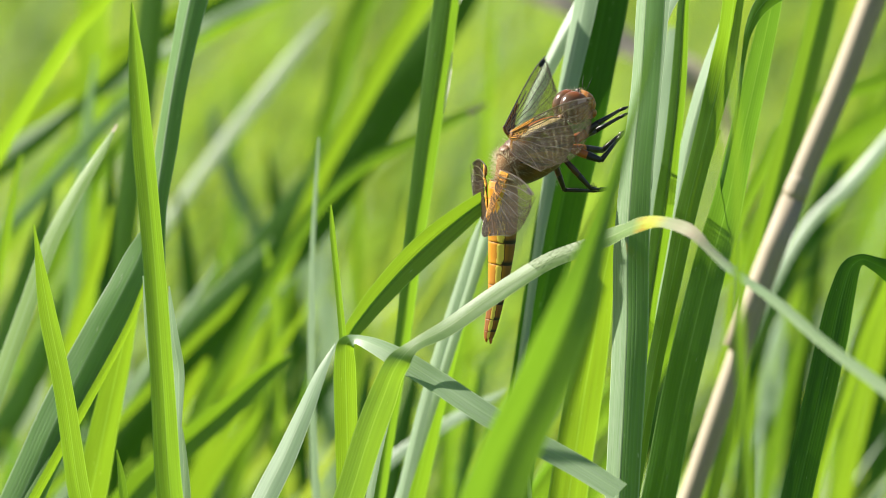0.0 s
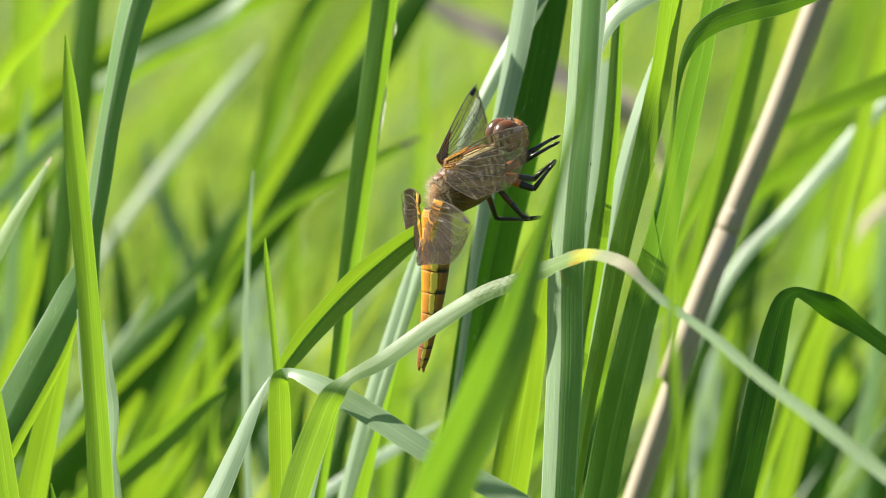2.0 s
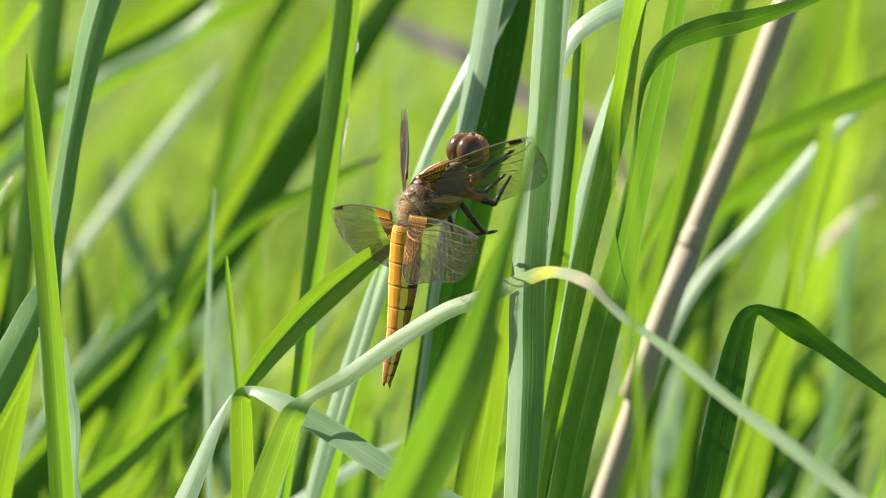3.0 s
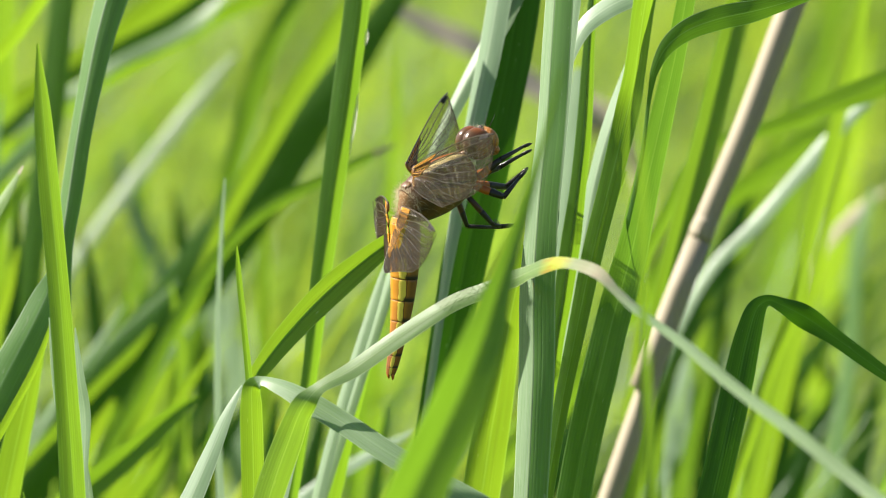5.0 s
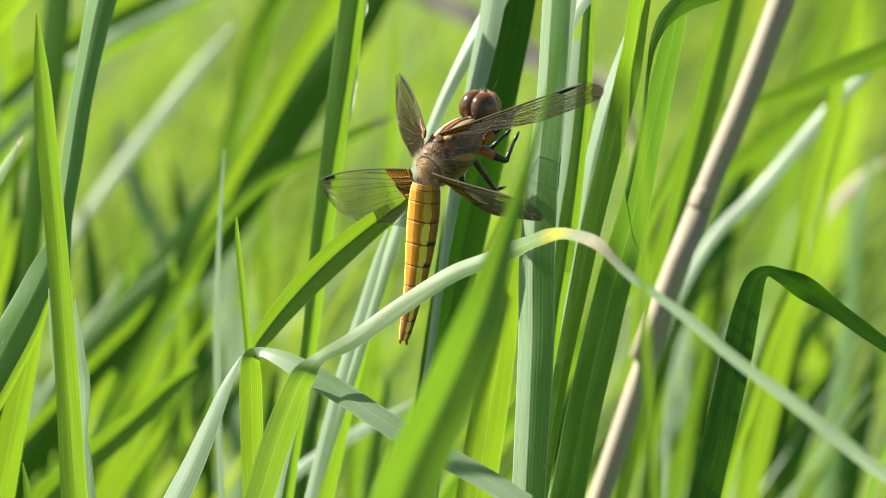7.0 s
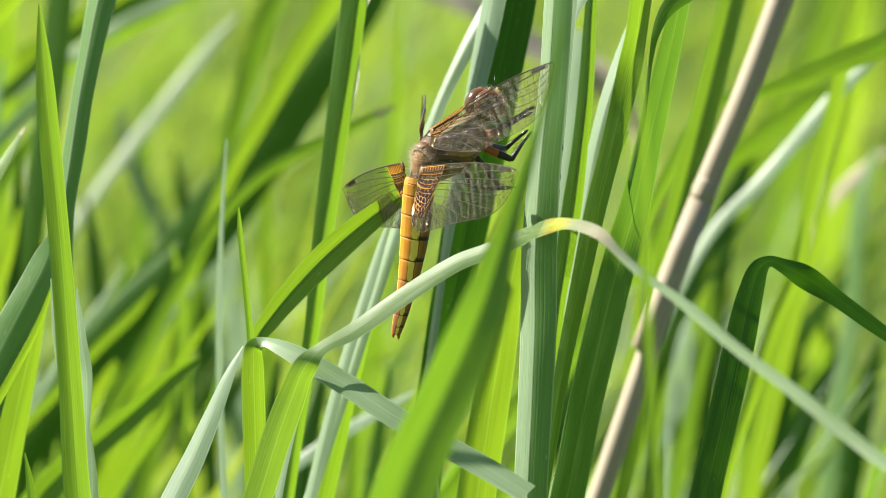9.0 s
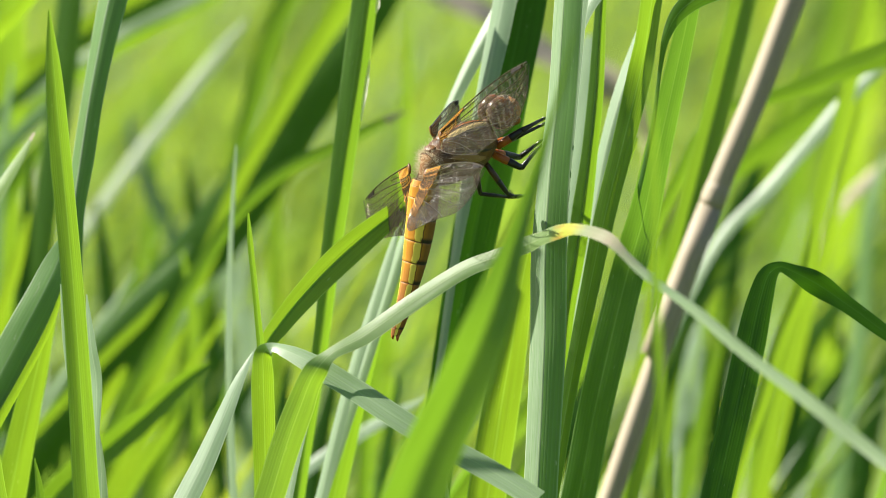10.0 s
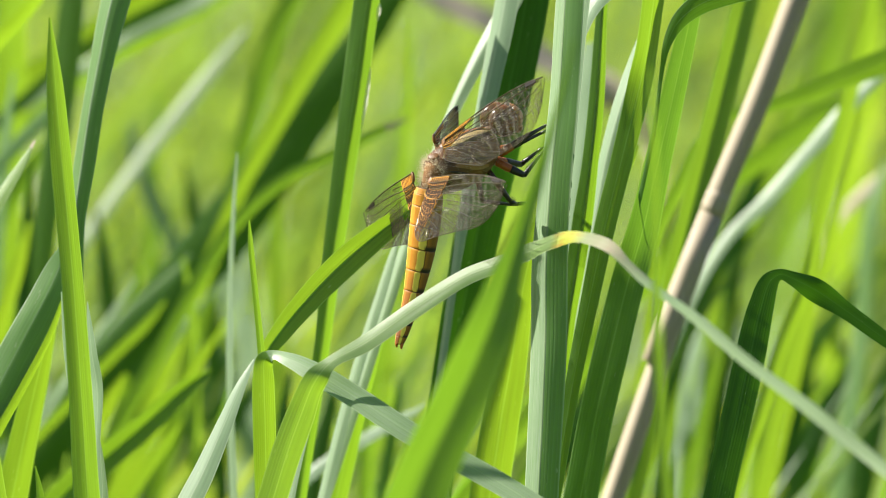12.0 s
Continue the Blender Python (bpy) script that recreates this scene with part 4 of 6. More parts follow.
blade([(-0.0057, 0.4026, 0.4108, 0.00064, 24), (-0.0066, 0.4004, 0.3946, 0.00256, 24), (-0.008, 0.3979, 0.3772, 0.00307, 24), (-0.0094, 0.3951, 0.3575, 0.00307, 24), (-0.011, 0.3919, 0.3343, 0.00307, 24)], fold=0, mat=LEAF, label='slender yellow-green grass blade', hue=0.3)
blade([(0.0814, 0.3434, 0.3489, 0.00061, 22), (0.078, 0.3425, 0.3421, 0.00245, 22), (0.0745, 0.3411, 0.332, 0.00294, 22), (0.0717, 0.3393, 0.3196, 0.00319, 22)], fold=0, mat=LEAF, label='slender bright green grass blade', hue=0.2)
blade([(0.0522, 0.3956, 0.361, 0.00052, -48), (0.0536, 0.3935, 0.3459, 0.00195, -44), (0.0529, 0.3916, 0.332, 0.00208, -42), (0.0522, 0.3886, 0.3112, 0.00227, -42)], fold=0, mat=PALE, label='slender pale grass blade')
blade([(-0.0621, 0.5296, 0.38, 0.00066, 15), (-0.0634, 0.5277, 0.3663, 0.00263, 15), (-0.0639, 0.5256, 0.3513, 0.00316, 15), (-0.0647, 0.5228, 0.3314, 0.00316, 15)], fold=9, mat=LEAF, label='slender green grass blade')
blade([(0.0666, 0.3496, 0.3928, 0.00058, -10), (0.0632, 0.3482, 0.3827, 0.003, -10), (0.0598, 0.3465, 0.3703, 0.00346, -10), (0.0575, 0.3438, 0.3511, 0.00346, -10)], fold=0, mat=SHADE_GREEN, label='slender grass blade darkened to stand for shade')
blade([(0.1125, 0.9114, 0.3773, 0.00453, 20), (0.108, 0.9089, 0.3595, 0.00694, 20), (0.099, 0.9035, 0.3207, 0.00755, 18), (0.0944, 0.9002, 0.2967, 0.00755, 18)], fold=0, mat=LEAF, label='far slender green grass blade', hue=0.1)
blade([(0.1141, 0.8503, 0.363, 0.00198, 42), (0.1119, 0.8479, 0.3455, 0.00768, 40), (0.1082, 0.845, 0.3251, 0.00845, 40), (0.1053, 0.8417, 0.3018, 0.00871, 42)], fold=0, mat=LEAF, label='far slender yellow-green grass blade', hue=0.5)
blade([(-0.0772, 0.2497, 0.4001, 0.00043, -10), (-0.0783, 0.2477, 0.3864, 0.00239, -10), (-0.0794, 0.2452, 0.3684, 0.00282, -10), (-0.0806, 0.2422, 0.3472, 0.00282, -10)], fold=0, mat=SHADE_GREEN, label='slender grass blade darkened to stand for shade')
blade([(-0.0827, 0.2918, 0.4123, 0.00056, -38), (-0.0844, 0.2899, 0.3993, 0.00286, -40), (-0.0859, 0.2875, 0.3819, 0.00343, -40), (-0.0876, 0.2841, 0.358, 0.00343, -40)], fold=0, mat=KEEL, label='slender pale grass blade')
blade([(-0.0692, 0.3476, 0.3782, 0.00046, -12), (-0.0675, 0.346, 0.3669, 0.00256, -12), (-0.0664, 0.3441, 0.3534, 0.00302, -12), (-0.0658, 0.3409, 0.3309, 0.003, -10)], fold=0, mat=SHADE_GREEN, label='slender grass blade darkened to stand for shade', hue=0.4)
blade([(-0.0531, 0.3984, 0.3807, 0.00048, -14), (-0.0508, 0.3968, 0.3691, 0.00313, -14), (-0.0482, 0.3948, 0.3552, 0.00359, -12), (-0.0467, 0.3919, 0.3343, 0.00359, -12)], fold=0, mat=SHADE_GREEN, label='slender grass blade darkened to stand for shade', hue=0.5)
blade([(-0.0599, -0.0133, 0.4138, 0.00027, -38), (-0.0592, -0.0145, 0.4053, 0.00125, -38), (-0.0579, -0.0157, 0.3965, 0.00179, -38), (-0.0567, -0.017, 0.3868, 0.00215, -38), (-0.0556, -0.0184, 0.377, 0.00215, -38)], fold=0, mat=PALE, label='narrow pale blue-green grass blade')
blade([(-0.0542, -0.0124, 0.3907, 0.00027, -38), (-0.054, -0.0129, 0.387, 0.00144, -38), (-0.0537, -0.0137, 0.3816, 0.00233, -38), (-0.0534, -0.0144, 0.3763, 0.00251, -38)], fold=0, mat=PALE, label='short pale pointed grass shoot')
blade([(-0.061, 0.0247, 0.4082, 0.00037, 24), (-0.0634, 0.0238, 0.4015, 0.0011, 24), (-0.0675, 0.0226, 0.3935, 0.00138, 24), (-0.0723, 0.0214, 0.385, 0.00156, 24), (-0.0769, 0.0203, 0.3768, 0.00166, 24)], fold=0, mat=LEAF, label='slender sunlit grass blade under a dark one', hue=0.3)
# more dark blades added as shade low among the stems
blade([(-0.0186, 0.1964, 0.3678, 0.00052, -10), (-0.0207, 0.1953, 0.3596, 0.00249, -10), (-0.0226, 0.1942, 0.3514, 0.0029, -10), (-0.0242, 0.1929, 0.3421, 0.0029, -10)], fold=0, mat=SHADE_GREEN, label='slanting grass blade darkened to stand for shade', hue=0.3)
blade([(-0.0074, 0.2362, 0.3605, 0.00053, -8), (-0.0087, 0.235, 0.3521, 0.00213, -8), (-0.0102, 0.2339, 0.3436, 0.00255, -8), (-0.0114, 0.2327, 0.3352, 0.00255, -8)], fold=0, mat=LEAF, label='slender dark green grass blade', hue=-0.5)
blade([(-0.0279, 0.2164, 0.3647, 0.00053, -8), (-0.0292, 0.2154, 0.3574, 0.00231, -8), (-0.03, 0.2144, 0.3501, 0.00273, -8), (-0.0306, 0.2131, 0.3407, 0.00273, -8)], fold=0, mat=SHADE_GREEN, label='slender grass blade darkened to stand for shade', hue=0.2)
blade([(-0.0735, 0.2836, 0.4077, 0.00065, -24), (-0.0757, 0.2832, 0.4052, 0.0024, -24), (-0.0792, 0.2827, 0.4016, 0.00284, -24), (-0.0835, 0.2821, 0.3972, 0.00284, -24), (-0.0901, 0.2811, 0.3899, 0.00284, -24)], fold=0, mat=KEEL, label='grey-green arching grass blade')
blade([(-0.0757, 0.3027, 0.399, 0.00055, 2), (-0.0802, 0.3017, 0.3916, 0.00309, 2), (-0.0857, 0.3005, 0.3828, 0.00354, 2), (-0.0912, 0.2991, 0.373, 0.00354, 2)], fold=0, mat=LEAF, label='green slanting grass blade behind', hue=-0.1)
blade([(-0.0407, 0.3675, 0.4245, 0.00092, -40), (-0.0465, 0.3667, 0.4188, 0.00298, -40), (-0.0545, 0.3661, 0.4145, 0.00344, -40), (-0.0625, 0.3656, 0.4109, 0.00298, -40), (-0.0694, 0.3649, 0.4063, 0.00275, -40)], fold=0, mat=PALE, label='pale arching grass blade', hue=0.2)
blade([(-0.0414, 0.3475, 0.4278, 0.00272, -8), (-0.0516, 0.3466, 0.4208, 0.00294, -8), (-0.0606, 0.3459, 0.4163, 0.00272, -8), (-0.0719, 0.345, 0.4098, 0.00249, -8), (-0.0844, 0.3435, 0.3992, 0.00249, -8)], fold=0, mat=SHADE_GREEN, label='dark green arching grass blade', hue=0.6)
blade([(-0.0481, 0.2795, 0.3782, 0.00055, -24), (-0.053, 0.2787, 0.3731, 0.00196, -24), (-0.0595, 0.2779, 0.3674, 0.00218, -24), (-0.0661, 0.277, 0.3607, 0.00218, -24), (-0.0737, 0.2758, 0.3521, 0.00218, -24)], fold=0, mat=KEEL, label='grey-green slanting grass blade', hue=0.2)
blade([(-0.0443, 0.2985, 0.3686, 0.00055, -28), (-0.0487, 0.2977, 0.3631, 0.00199, -28), (-0.0531, 0.297, 0.3577, 0.00221, -28), (-0.0575, 0.2961, 0.3511, 0.00221, -28)], fold=0, mat=KEEL, label='grey-green slanting grass blade', hue=0.3)
# dark slanting blades added for the shaded patches behind
blade([(-0.0429, 0.4002, 0.3667, 0.00117, -6), (-0.0475, 0.3992, 0.3598, 0.00539, -6), (-0.0558, 0.3981, 0.3517, 0.00656, -6), (-0.064, 0.3971, 0.3447, 0.00586, -6), (-0.0733, 0.3958, 0.3354, 0.00586, -6)], fold=0, mat=SHADE_GREEN, label='broad slanting grass blade darkened to stand for shade', hue=0.9)
blade([(-0.0534, 0.4372, 0.3398, 0.00072, -10), (-0.0594, 0.4363, 0.3333, 0.00432, -5), (-0.066, 0.4354, 0.3267, 0.00528, -5), (-0.0726, 0.4342, 0.3184, 0.00528, -5)], fold=0, mat=SHADE_GREEN, label='slanting grass blade darkened to stand for shade', hue=0.4)
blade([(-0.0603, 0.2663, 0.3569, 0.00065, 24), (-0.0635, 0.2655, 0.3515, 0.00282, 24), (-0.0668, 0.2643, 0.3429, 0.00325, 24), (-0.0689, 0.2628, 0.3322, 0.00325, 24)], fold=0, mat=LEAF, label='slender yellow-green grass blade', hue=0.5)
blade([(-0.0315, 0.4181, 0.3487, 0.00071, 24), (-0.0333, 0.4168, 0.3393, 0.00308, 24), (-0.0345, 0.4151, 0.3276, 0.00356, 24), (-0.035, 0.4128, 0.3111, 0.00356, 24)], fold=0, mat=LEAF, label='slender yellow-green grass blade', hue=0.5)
blade([(-0.0361, 0.3561, 0.3428, 0.00057, -10), (-0.0396, 0.3553, 0.3371, 0.00344, -10), (-0.0442, 0.3543, 0.3303, 0.00412, -10), (-0.0499, 0.3529, 0.3201, 0.00412, -10)], fold=0, mat=SHADE_GREEN, label='slanting grass blade darkened to stand for shade', hue=0.2)
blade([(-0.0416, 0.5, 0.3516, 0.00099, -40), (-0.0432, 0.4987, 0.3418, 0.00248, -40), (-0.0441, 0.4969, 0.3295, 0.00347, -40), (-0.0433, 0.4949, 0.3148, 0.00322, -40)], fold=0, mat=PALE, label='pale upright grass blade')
blade([(0.0616, 0.3413, 0.3829, 0.00057, -10), (0.0582, 0.3402, 0.3751, 0.0034, -10), (0.0539, 0.3388, 0.365, 0.00407, -10), (0.0486, 0.3369, 0.3515, 0.00407, -10)], fold=0, mat=SHADE_GREEN, label='slanting grass blade darkened to stand for shade', hue=0.2)
blade([(0.0379, 0.3377, 0.3571, 0.00057, -10), (0.0345, 0.3368, 0.3504, 0.00453, -10), (0.0305, 0.3357, 0.3426, 0.00521, -10), (0.0265, 0.3344, 0.3336, 0.00521, -10)], fold=0, mat=SHADE_GREEN, label='slanting grass blade darkened to stand for shade', hue=0.1)
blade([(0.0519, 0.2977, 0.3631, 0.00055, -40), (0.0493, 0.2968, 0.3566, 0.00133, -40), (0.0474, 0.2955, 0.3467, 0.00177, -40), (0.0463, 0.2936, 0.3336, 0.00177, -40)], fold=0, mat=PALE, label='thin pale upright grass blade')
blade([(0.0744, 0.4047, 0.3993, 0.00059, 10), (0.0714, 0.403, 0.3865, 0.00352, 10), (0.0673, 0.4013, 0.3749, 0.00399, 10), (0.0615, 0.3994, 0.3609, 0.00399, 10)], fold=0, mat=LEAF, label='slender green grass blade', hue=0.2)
blade([(0.0789, 0.2962, 0.3522, 0.00055, -10), (0.0762, 0.2955, 0.3467, 0.00376, -10), (0.0729, 0.2944, 0.3391, 0.0042, -10), (0.0695, 0.293, 0.3292, 0.0042, -10)], fold=0, mat=SHADE_GREEN, label='slanting grass blade darkened to stand for shade', hue=0.2)
blade([(0.0916, 0.3567, 0.3473, 0.00057, -10), (0.0893, 0.3555, 0.3383, 0.00435, -10), (0.087, 0.3542, 0.3292, 0.00481, -10), (0.0853, 0.3528, 0.319, 0.00481, -10)], fold=0, mat=SHADE_GREEN, label='slanting grass blade darkened to stand for shade', hue=0.2)
blade([(0.0949, 0.4595, 0.3536, 0.00485, -10), (0.0866, 0.458, 0.3428, 0.00534, -10), (0.0794, 0.4565, 0.332, 0.00485, -10)], fold=0, mat=LEAF, label='deep green arching grass blade', hue=-0.4)
blade([(0.0819, 0.2645, 0.4171, 0.00086, 26), (0.0802, 0.263, 0.4065, 0.00194, 26), (0.0775, 0.2615, 0.3958, 0.00216, 26), (0.0738, 0.2596, 0.3819, 0.00216, 26), (0.0705, 0.2577, 0.368, 0.00194, 26)], fold=0, mat=LEAF, label='slender yellow-green grass blade', hue=0.5)
blade([(-0.0879, 0.2409, 0.3942, 0.00064, -8), (-0.0911, 0.2394, 0.3837, 0.00319, -8), (-0.0953, 0.2377, 0.371, 0.00383, -8), (-0.1006, 0.2353, 0.3542, 0.00383, -8)], fold=0, mat=LEAF, label='dark green leaning grass blade', hue=-0.5)
blade([(-0.089, 0.2982, 0.3664, 0.00066, -8), (-0.0923, 0.2968, 0.3566, 0.00442, -8), (-0.0967, 0.2954, 0.3467, 0.00508, -8), (-0.1034, 0.2938, 0.3347, 0.00508, -8)], fold=0, mat=LEAF, label='dark green leaning grass blade', hue=-0.5)
blade([(-0.0895, 0.1616, 0.4101, 0.00051, 24), (-0.0913, 0.1603, 0.4011, 0.00162, 24), (-0.0935, 0.1586, 0.3891, 0.00182, 24), (-0.096, 0.1564, 0.3731, 0.00182, 24)], fold=0, mat=LEAF, label='slender green grass blade', hue=0.2)
blade([(-0.0821, 0.3372, 0.3538, 0.00068, -8), (-0.0855, 0.336, 0.3448, 0.00407, -8), (-0.0889, 0.3346, 0.3347, 0.00453, -8), (-0.0923, 0.3328, 0.3224, 0.00453, -8)], fold=0, mat=LEAF, label='dark green leaning grass blade', hue=-0.6)
blade([(-0.0772, 0.2403, 0.39, 0.00064, 26), (-0.0794, 0.2391, 0.3816, 0.00255, 26), (-0.0825, 0.2378, 0.3721, 0.00298, 26), (-0.0857, 0.2365, 0.3626, 0.00298, 26)], fold=0, mat=LEAF, label='slender yellow-green grass blade', hue=0.5)
blade([(-0.0523, 0.2582, 0.3723, 0.00043, 22), (-0.0564, 0.2576, 0.3674, 0.00172, 22), (-0.0616, 0.2569, 0.3625, 0.00194, 22), (-0.0685, 0.2559, 0.3552, 0.00194, 22)], fold=0, mat=LEAF, label='slender sunlit slanting grass blade', hue=0.3)
blade([(-0.0402, 0.2478, 0.3706, 0.00043, 24), (-0.0443, 0.2469, 0.3642, 0.0015, 24), (-0.0488, 0.246, 0.3577, 0.00171, 24), (-0.0541, 0.2447, 0.3483, 0.00171, 24)], fold=0, mat=LEAF, label='slender sunlit slanting grass blade', hue=0.4)
blade([(-0.0581, 0.2688, 0.3751, 0.00043, -34), (-0.0616, 0.2681, 0.3698, 0.00152, -34), (-0.0657, 0.2673, 0.3642, 0.00174, -34), (-0.0711, 0.2661, 0.3558, 0.00174, -34)], fold=0, mat=KEEL, label='slender grey-green slanting grass blade')
blade([(-0.0485, 0.2352, 0.3531, 0.00043, 24), (-0.0517, 0.2346, 0.3487, 0.00192, 24), (-0.0557, 0.2337, 0.3428, 0.00213, 24), (-0.0602, 0.2327, 0.3352, 0.00213, 24)], fold=0, mat=LEAF, label='slender sunlit slanting grass blade', hue=0.3)
blade([(0.0404, 0.2195, 0.3865, 0.00042, 24), (0.0393, 0.2183, 0.3782, 0.00126, 24), (0.0379, 0.2168, 0.3678, 0.00158, 24), (0.036, 0.2148, 0.3532, 0.00158, 24)], fold=0, mat=LEAF, label='slender yellow-green grass blade', hue=0.6)


# ------------------------------------------------------------------ dragonfly
MM = 0.001


def segment_material():
    """Abdomen plates: amber above, yellow flecks at the sides, dark seams. UV: u round from the back's middle, v along."""
    n = Nodes("abdomen_plate")
    uv = n.add("ShaderNodeUVMap", {"uv_map": "leaf"}).outputs["UV"]
    sep = n.add("ShaderNodeSeparateXYZ", None, Vector=uv)
    side, v = n.maths("ABSOLUTE", sep.outputs["X"]), sep.outputs["Y"]
    co = n.add("ShaderNodeTexCoord").outputs["Object"]
    grain, blot = n.noise(co, 2600.0, 3.0), n.noise(co, 420.0, 3.0)
    base = n.mix(blot, (0.40, 0.150, 0.005), (0.57, 0.250, 0.012))
    tail = n.add("ShaderNodeAttribute", {"attribute_name": "tail", "attribute_type": "GEOMETRY"}).outputs["Fac"]
    base = n.mix(tail, base, n.mix(blot, (0.34, 0.095, 0.010), (0.50, 0.17, 0.018)))
    # dark line down the back of the rear plates
    line = n.maths("MULTIPLY", n.maths("SUBTRACT", 1.0, n.maths("MULTIPLY", side, 9.0), True), tail)
    base = n.mix(n.maths("MULTIPLY", line, 0.7), base, (0.05, 0.02, 0.008))
    w = n.maths("ADD", side, n.maths("MULTIPLY", n.maths("SUBTRACT", blot, 0.5), 0.06))
    du = n.maths("POWER", n.maths("ABSOLUTE", n.maths("DIVIDE", n.maths("SUBTRACT", w, 0.122), 0.044)), 4.0)
    dv = n.maths("POWER", n.maths("ABSOLUTE", n.maths("DIVIDE", n.maths("SUBTRACT", v, 0.5), 0.50)), 4.0)
    yellow = n.maths("MULTIPLY", n.maths("SUBTRACT", 1.0, n.maths("ADD", du, dv), True), 3.5, True)
    rear = n.add("ShaderNodeAttribute", {"attribute_name": "rear", "attribute_type": "GEOMETRY"}).outputs["Fac"]
    base = n.mix(n.maths("MULTIPLY", yellow, rear), base, (0.88, 0.66, 0.09))
    dark = n.maths("SUBTRACT", n.maths("MULTIPLY", w, 15.0), 2.48, True)
    base = n.mix(n.maths("MULTIPLY", dark, 0.9), base, n.mix(blot, (0.09, 0.035, 0.008), (0.30, 0.125, 0.016)))
    corner = n.maths("MULTIPLY", n.maths("MULTIPLY", n.maths("SUBTRACT", v, 0.74, True), 7.0, True), n.maths("MULTIPLY", n.maths("SUBTRACT", w, 0.135, True), 30.0, True))
    base = n.mix(n.maths("MULTIPLY", corner, rear), base, (0.018, 0.010, 0.006))
    brim = n.maths("SUBTRACT", 1.0, n.maths("MULTIPLY", n.maths("ABSOLUTE", n.maths("SUBTRACT", w, 0.172)), 90.0), True)
    base = n.mix(n.maths("MULTIPLY", n.maths("MULTIPLY", brim, 0.8), rear), base, (0.03, 0.014, 0.006))
    seam = n.maths("MAXIMUM", n.maths("SUBTRACT", 1.0, n.maths("MULTIPLY", v, 22.0), True), n.maths("MULTIPLY", n.maths("SUBTRACT", v, 0.955, True), 26.0, True))
    base = n.mix(n.maths("MULTIPLY", seam, 0.7), base, (0.03, 0.014, 0.006))
    bump = n.add("ShaderNodeBump", None, Strength=0.25, Distance=0.00006, Height=grain).outputs["Normal"]
    p = n.add("ShaderNodeBsdfPrincipled", None, Base_Color=base, Roughness=n.maths("ADD", n.maths("MULTIPLY", grain, 0.25), 0.36), Normal=bump)
    return n.out(p.outputs[0])


def membrane_material():
    """Clear wing film with a faint smoky tint, amber near the root. UV: u across the chord, v along the span in metres."""
    n = Nodes("wing_film")
    uv = n.add("ShaderNodeUVMap", {"uv_map": "leaf"}).outputs["UV"]
    sep = n.add("ShaderNodeSeparateXYZ", None, Vector=uv)
    u, v = sep.outputs["X"], sep.outputs["Y"]
    co = n.add("ShaderNodeTexCoord").outputs["Object"]
    cells = n.add("ShaderNodeTexVoronoi", None, Vector=co, Scale=900.0).outputs["Distance"]
    wave = n.noise(co, 260.0, 2.0)
    # the film is corrugated in arcs round the middle of the trailing edge
    off = n.add("ShaderNodeVectorMath", {"operation": "SUBTRACT"}, i0=co, i1=(0.0125, -0.0105, 0.0)).outputs[0]
    arc = n.add("ShaderNodeVectorMath", {"operation": "LENGTH"}, i0=off).outputs["Value"]
    arc = n.maths("ADD", arc, n.maths("MULTIPLY", n.maths("SUBTRACT", wave, 0.5), 0.0032))
    pleat = n.maths("SINE", n.maths("MULTIPLY", arc, 3100.0))
    small = n.maths("SINE", n.maths("MULTIPLY", n.maths("ADD", n.maths("MULTIPLY", u, 0.012), v), 14000.0))
    root = n.maths("MULTIPLY", n.maths("SUBTRACT", 0.0022, n.maths("ADD", v, n.maths("MULTIPLY", n.maths("SUBTRACT", u, 0.3), -0.0006)), True), 700.0, True)
    clear = n.add("ShaderNodeBsdfTransparent", None, Color=(0.93, 0.92, 0.88, 1))
    amber = n.add("ShaderNodeBsdfTransparent", None, Color=(0.62, 0.28, 0.04, 1))
    see = n.add("ShaderNodeMixShader", None, i0=root, i1=clear.outputs[0], i2=amber.outputs[0])
    relief = n.maths("ADD", n.maths("ADD", n.maths("MULTIPLY", pleat, 0.30), n.maths("MULTIPLY", small, 0.05)), n.maths("ADD", n.maths("MULTIPLY", cells, 0.25), n.maths("MULTIPLY", wave, 1.2)))
    bump = n.add("ShaderNodeBump", None, Strength=1.0, Distance=0.00030, Height=relief).outputs["Normal"]
    film = n.add("ShaderNodeBsdfGlossy", None, Color=(0.80, 0.72, 0.50, 1), Roughness=0.20, Normal=bump)
    dust = n.add("ShaderNodeBsdfTranslucent", None, Color=n.mix(root, (0.11, 0.066, 0.012), (0.20, 0.08, 0.008)), Normal=bump)
    solid = n.add("ShaderNodeMixShader", None, i0=0.34, i1=film.outputs[0], i2=dust.outputs[0])
    facing = n.add("ShaderNodeFresnel", None, IOR=1.45).outputs[0]
    # more reflection along the pleat crests and in broad patches: highlights painted as bands
    crest = n.maths("POWER", n.maths("ADD", n.maths("MULTIPLY", pleat, 0.5), 0.5), 2.0)
    thick = n.maths("ADD", 0.30, n.maths("MULTIPLY", crest, n.maths("MULTIPLY", wave, 1.7)))
    amount = n.maths("ADD", n.maths("MULTIPLY", n.maths("MULTIPLY", facing, 0.25), thick), n.maths("ADD", n.maths("MULTIPLY", thick, 0.026), n.maths("MULTIPLY", root, 0.16)), True)
    both = n.add("ShaderNodeMixShader", None, i0=amount, i1=see.outputs[0], i2=solid.outputs[0])
    return n.out(both.outputs[0])


PLATE = segment_material()
FILM = membrane_material()
VEIN = plain_material("wing_vein", (0.03, 0.018, 0.011), (0.08, 0.05, 0.03), 0.3, 900.0, 0.1)
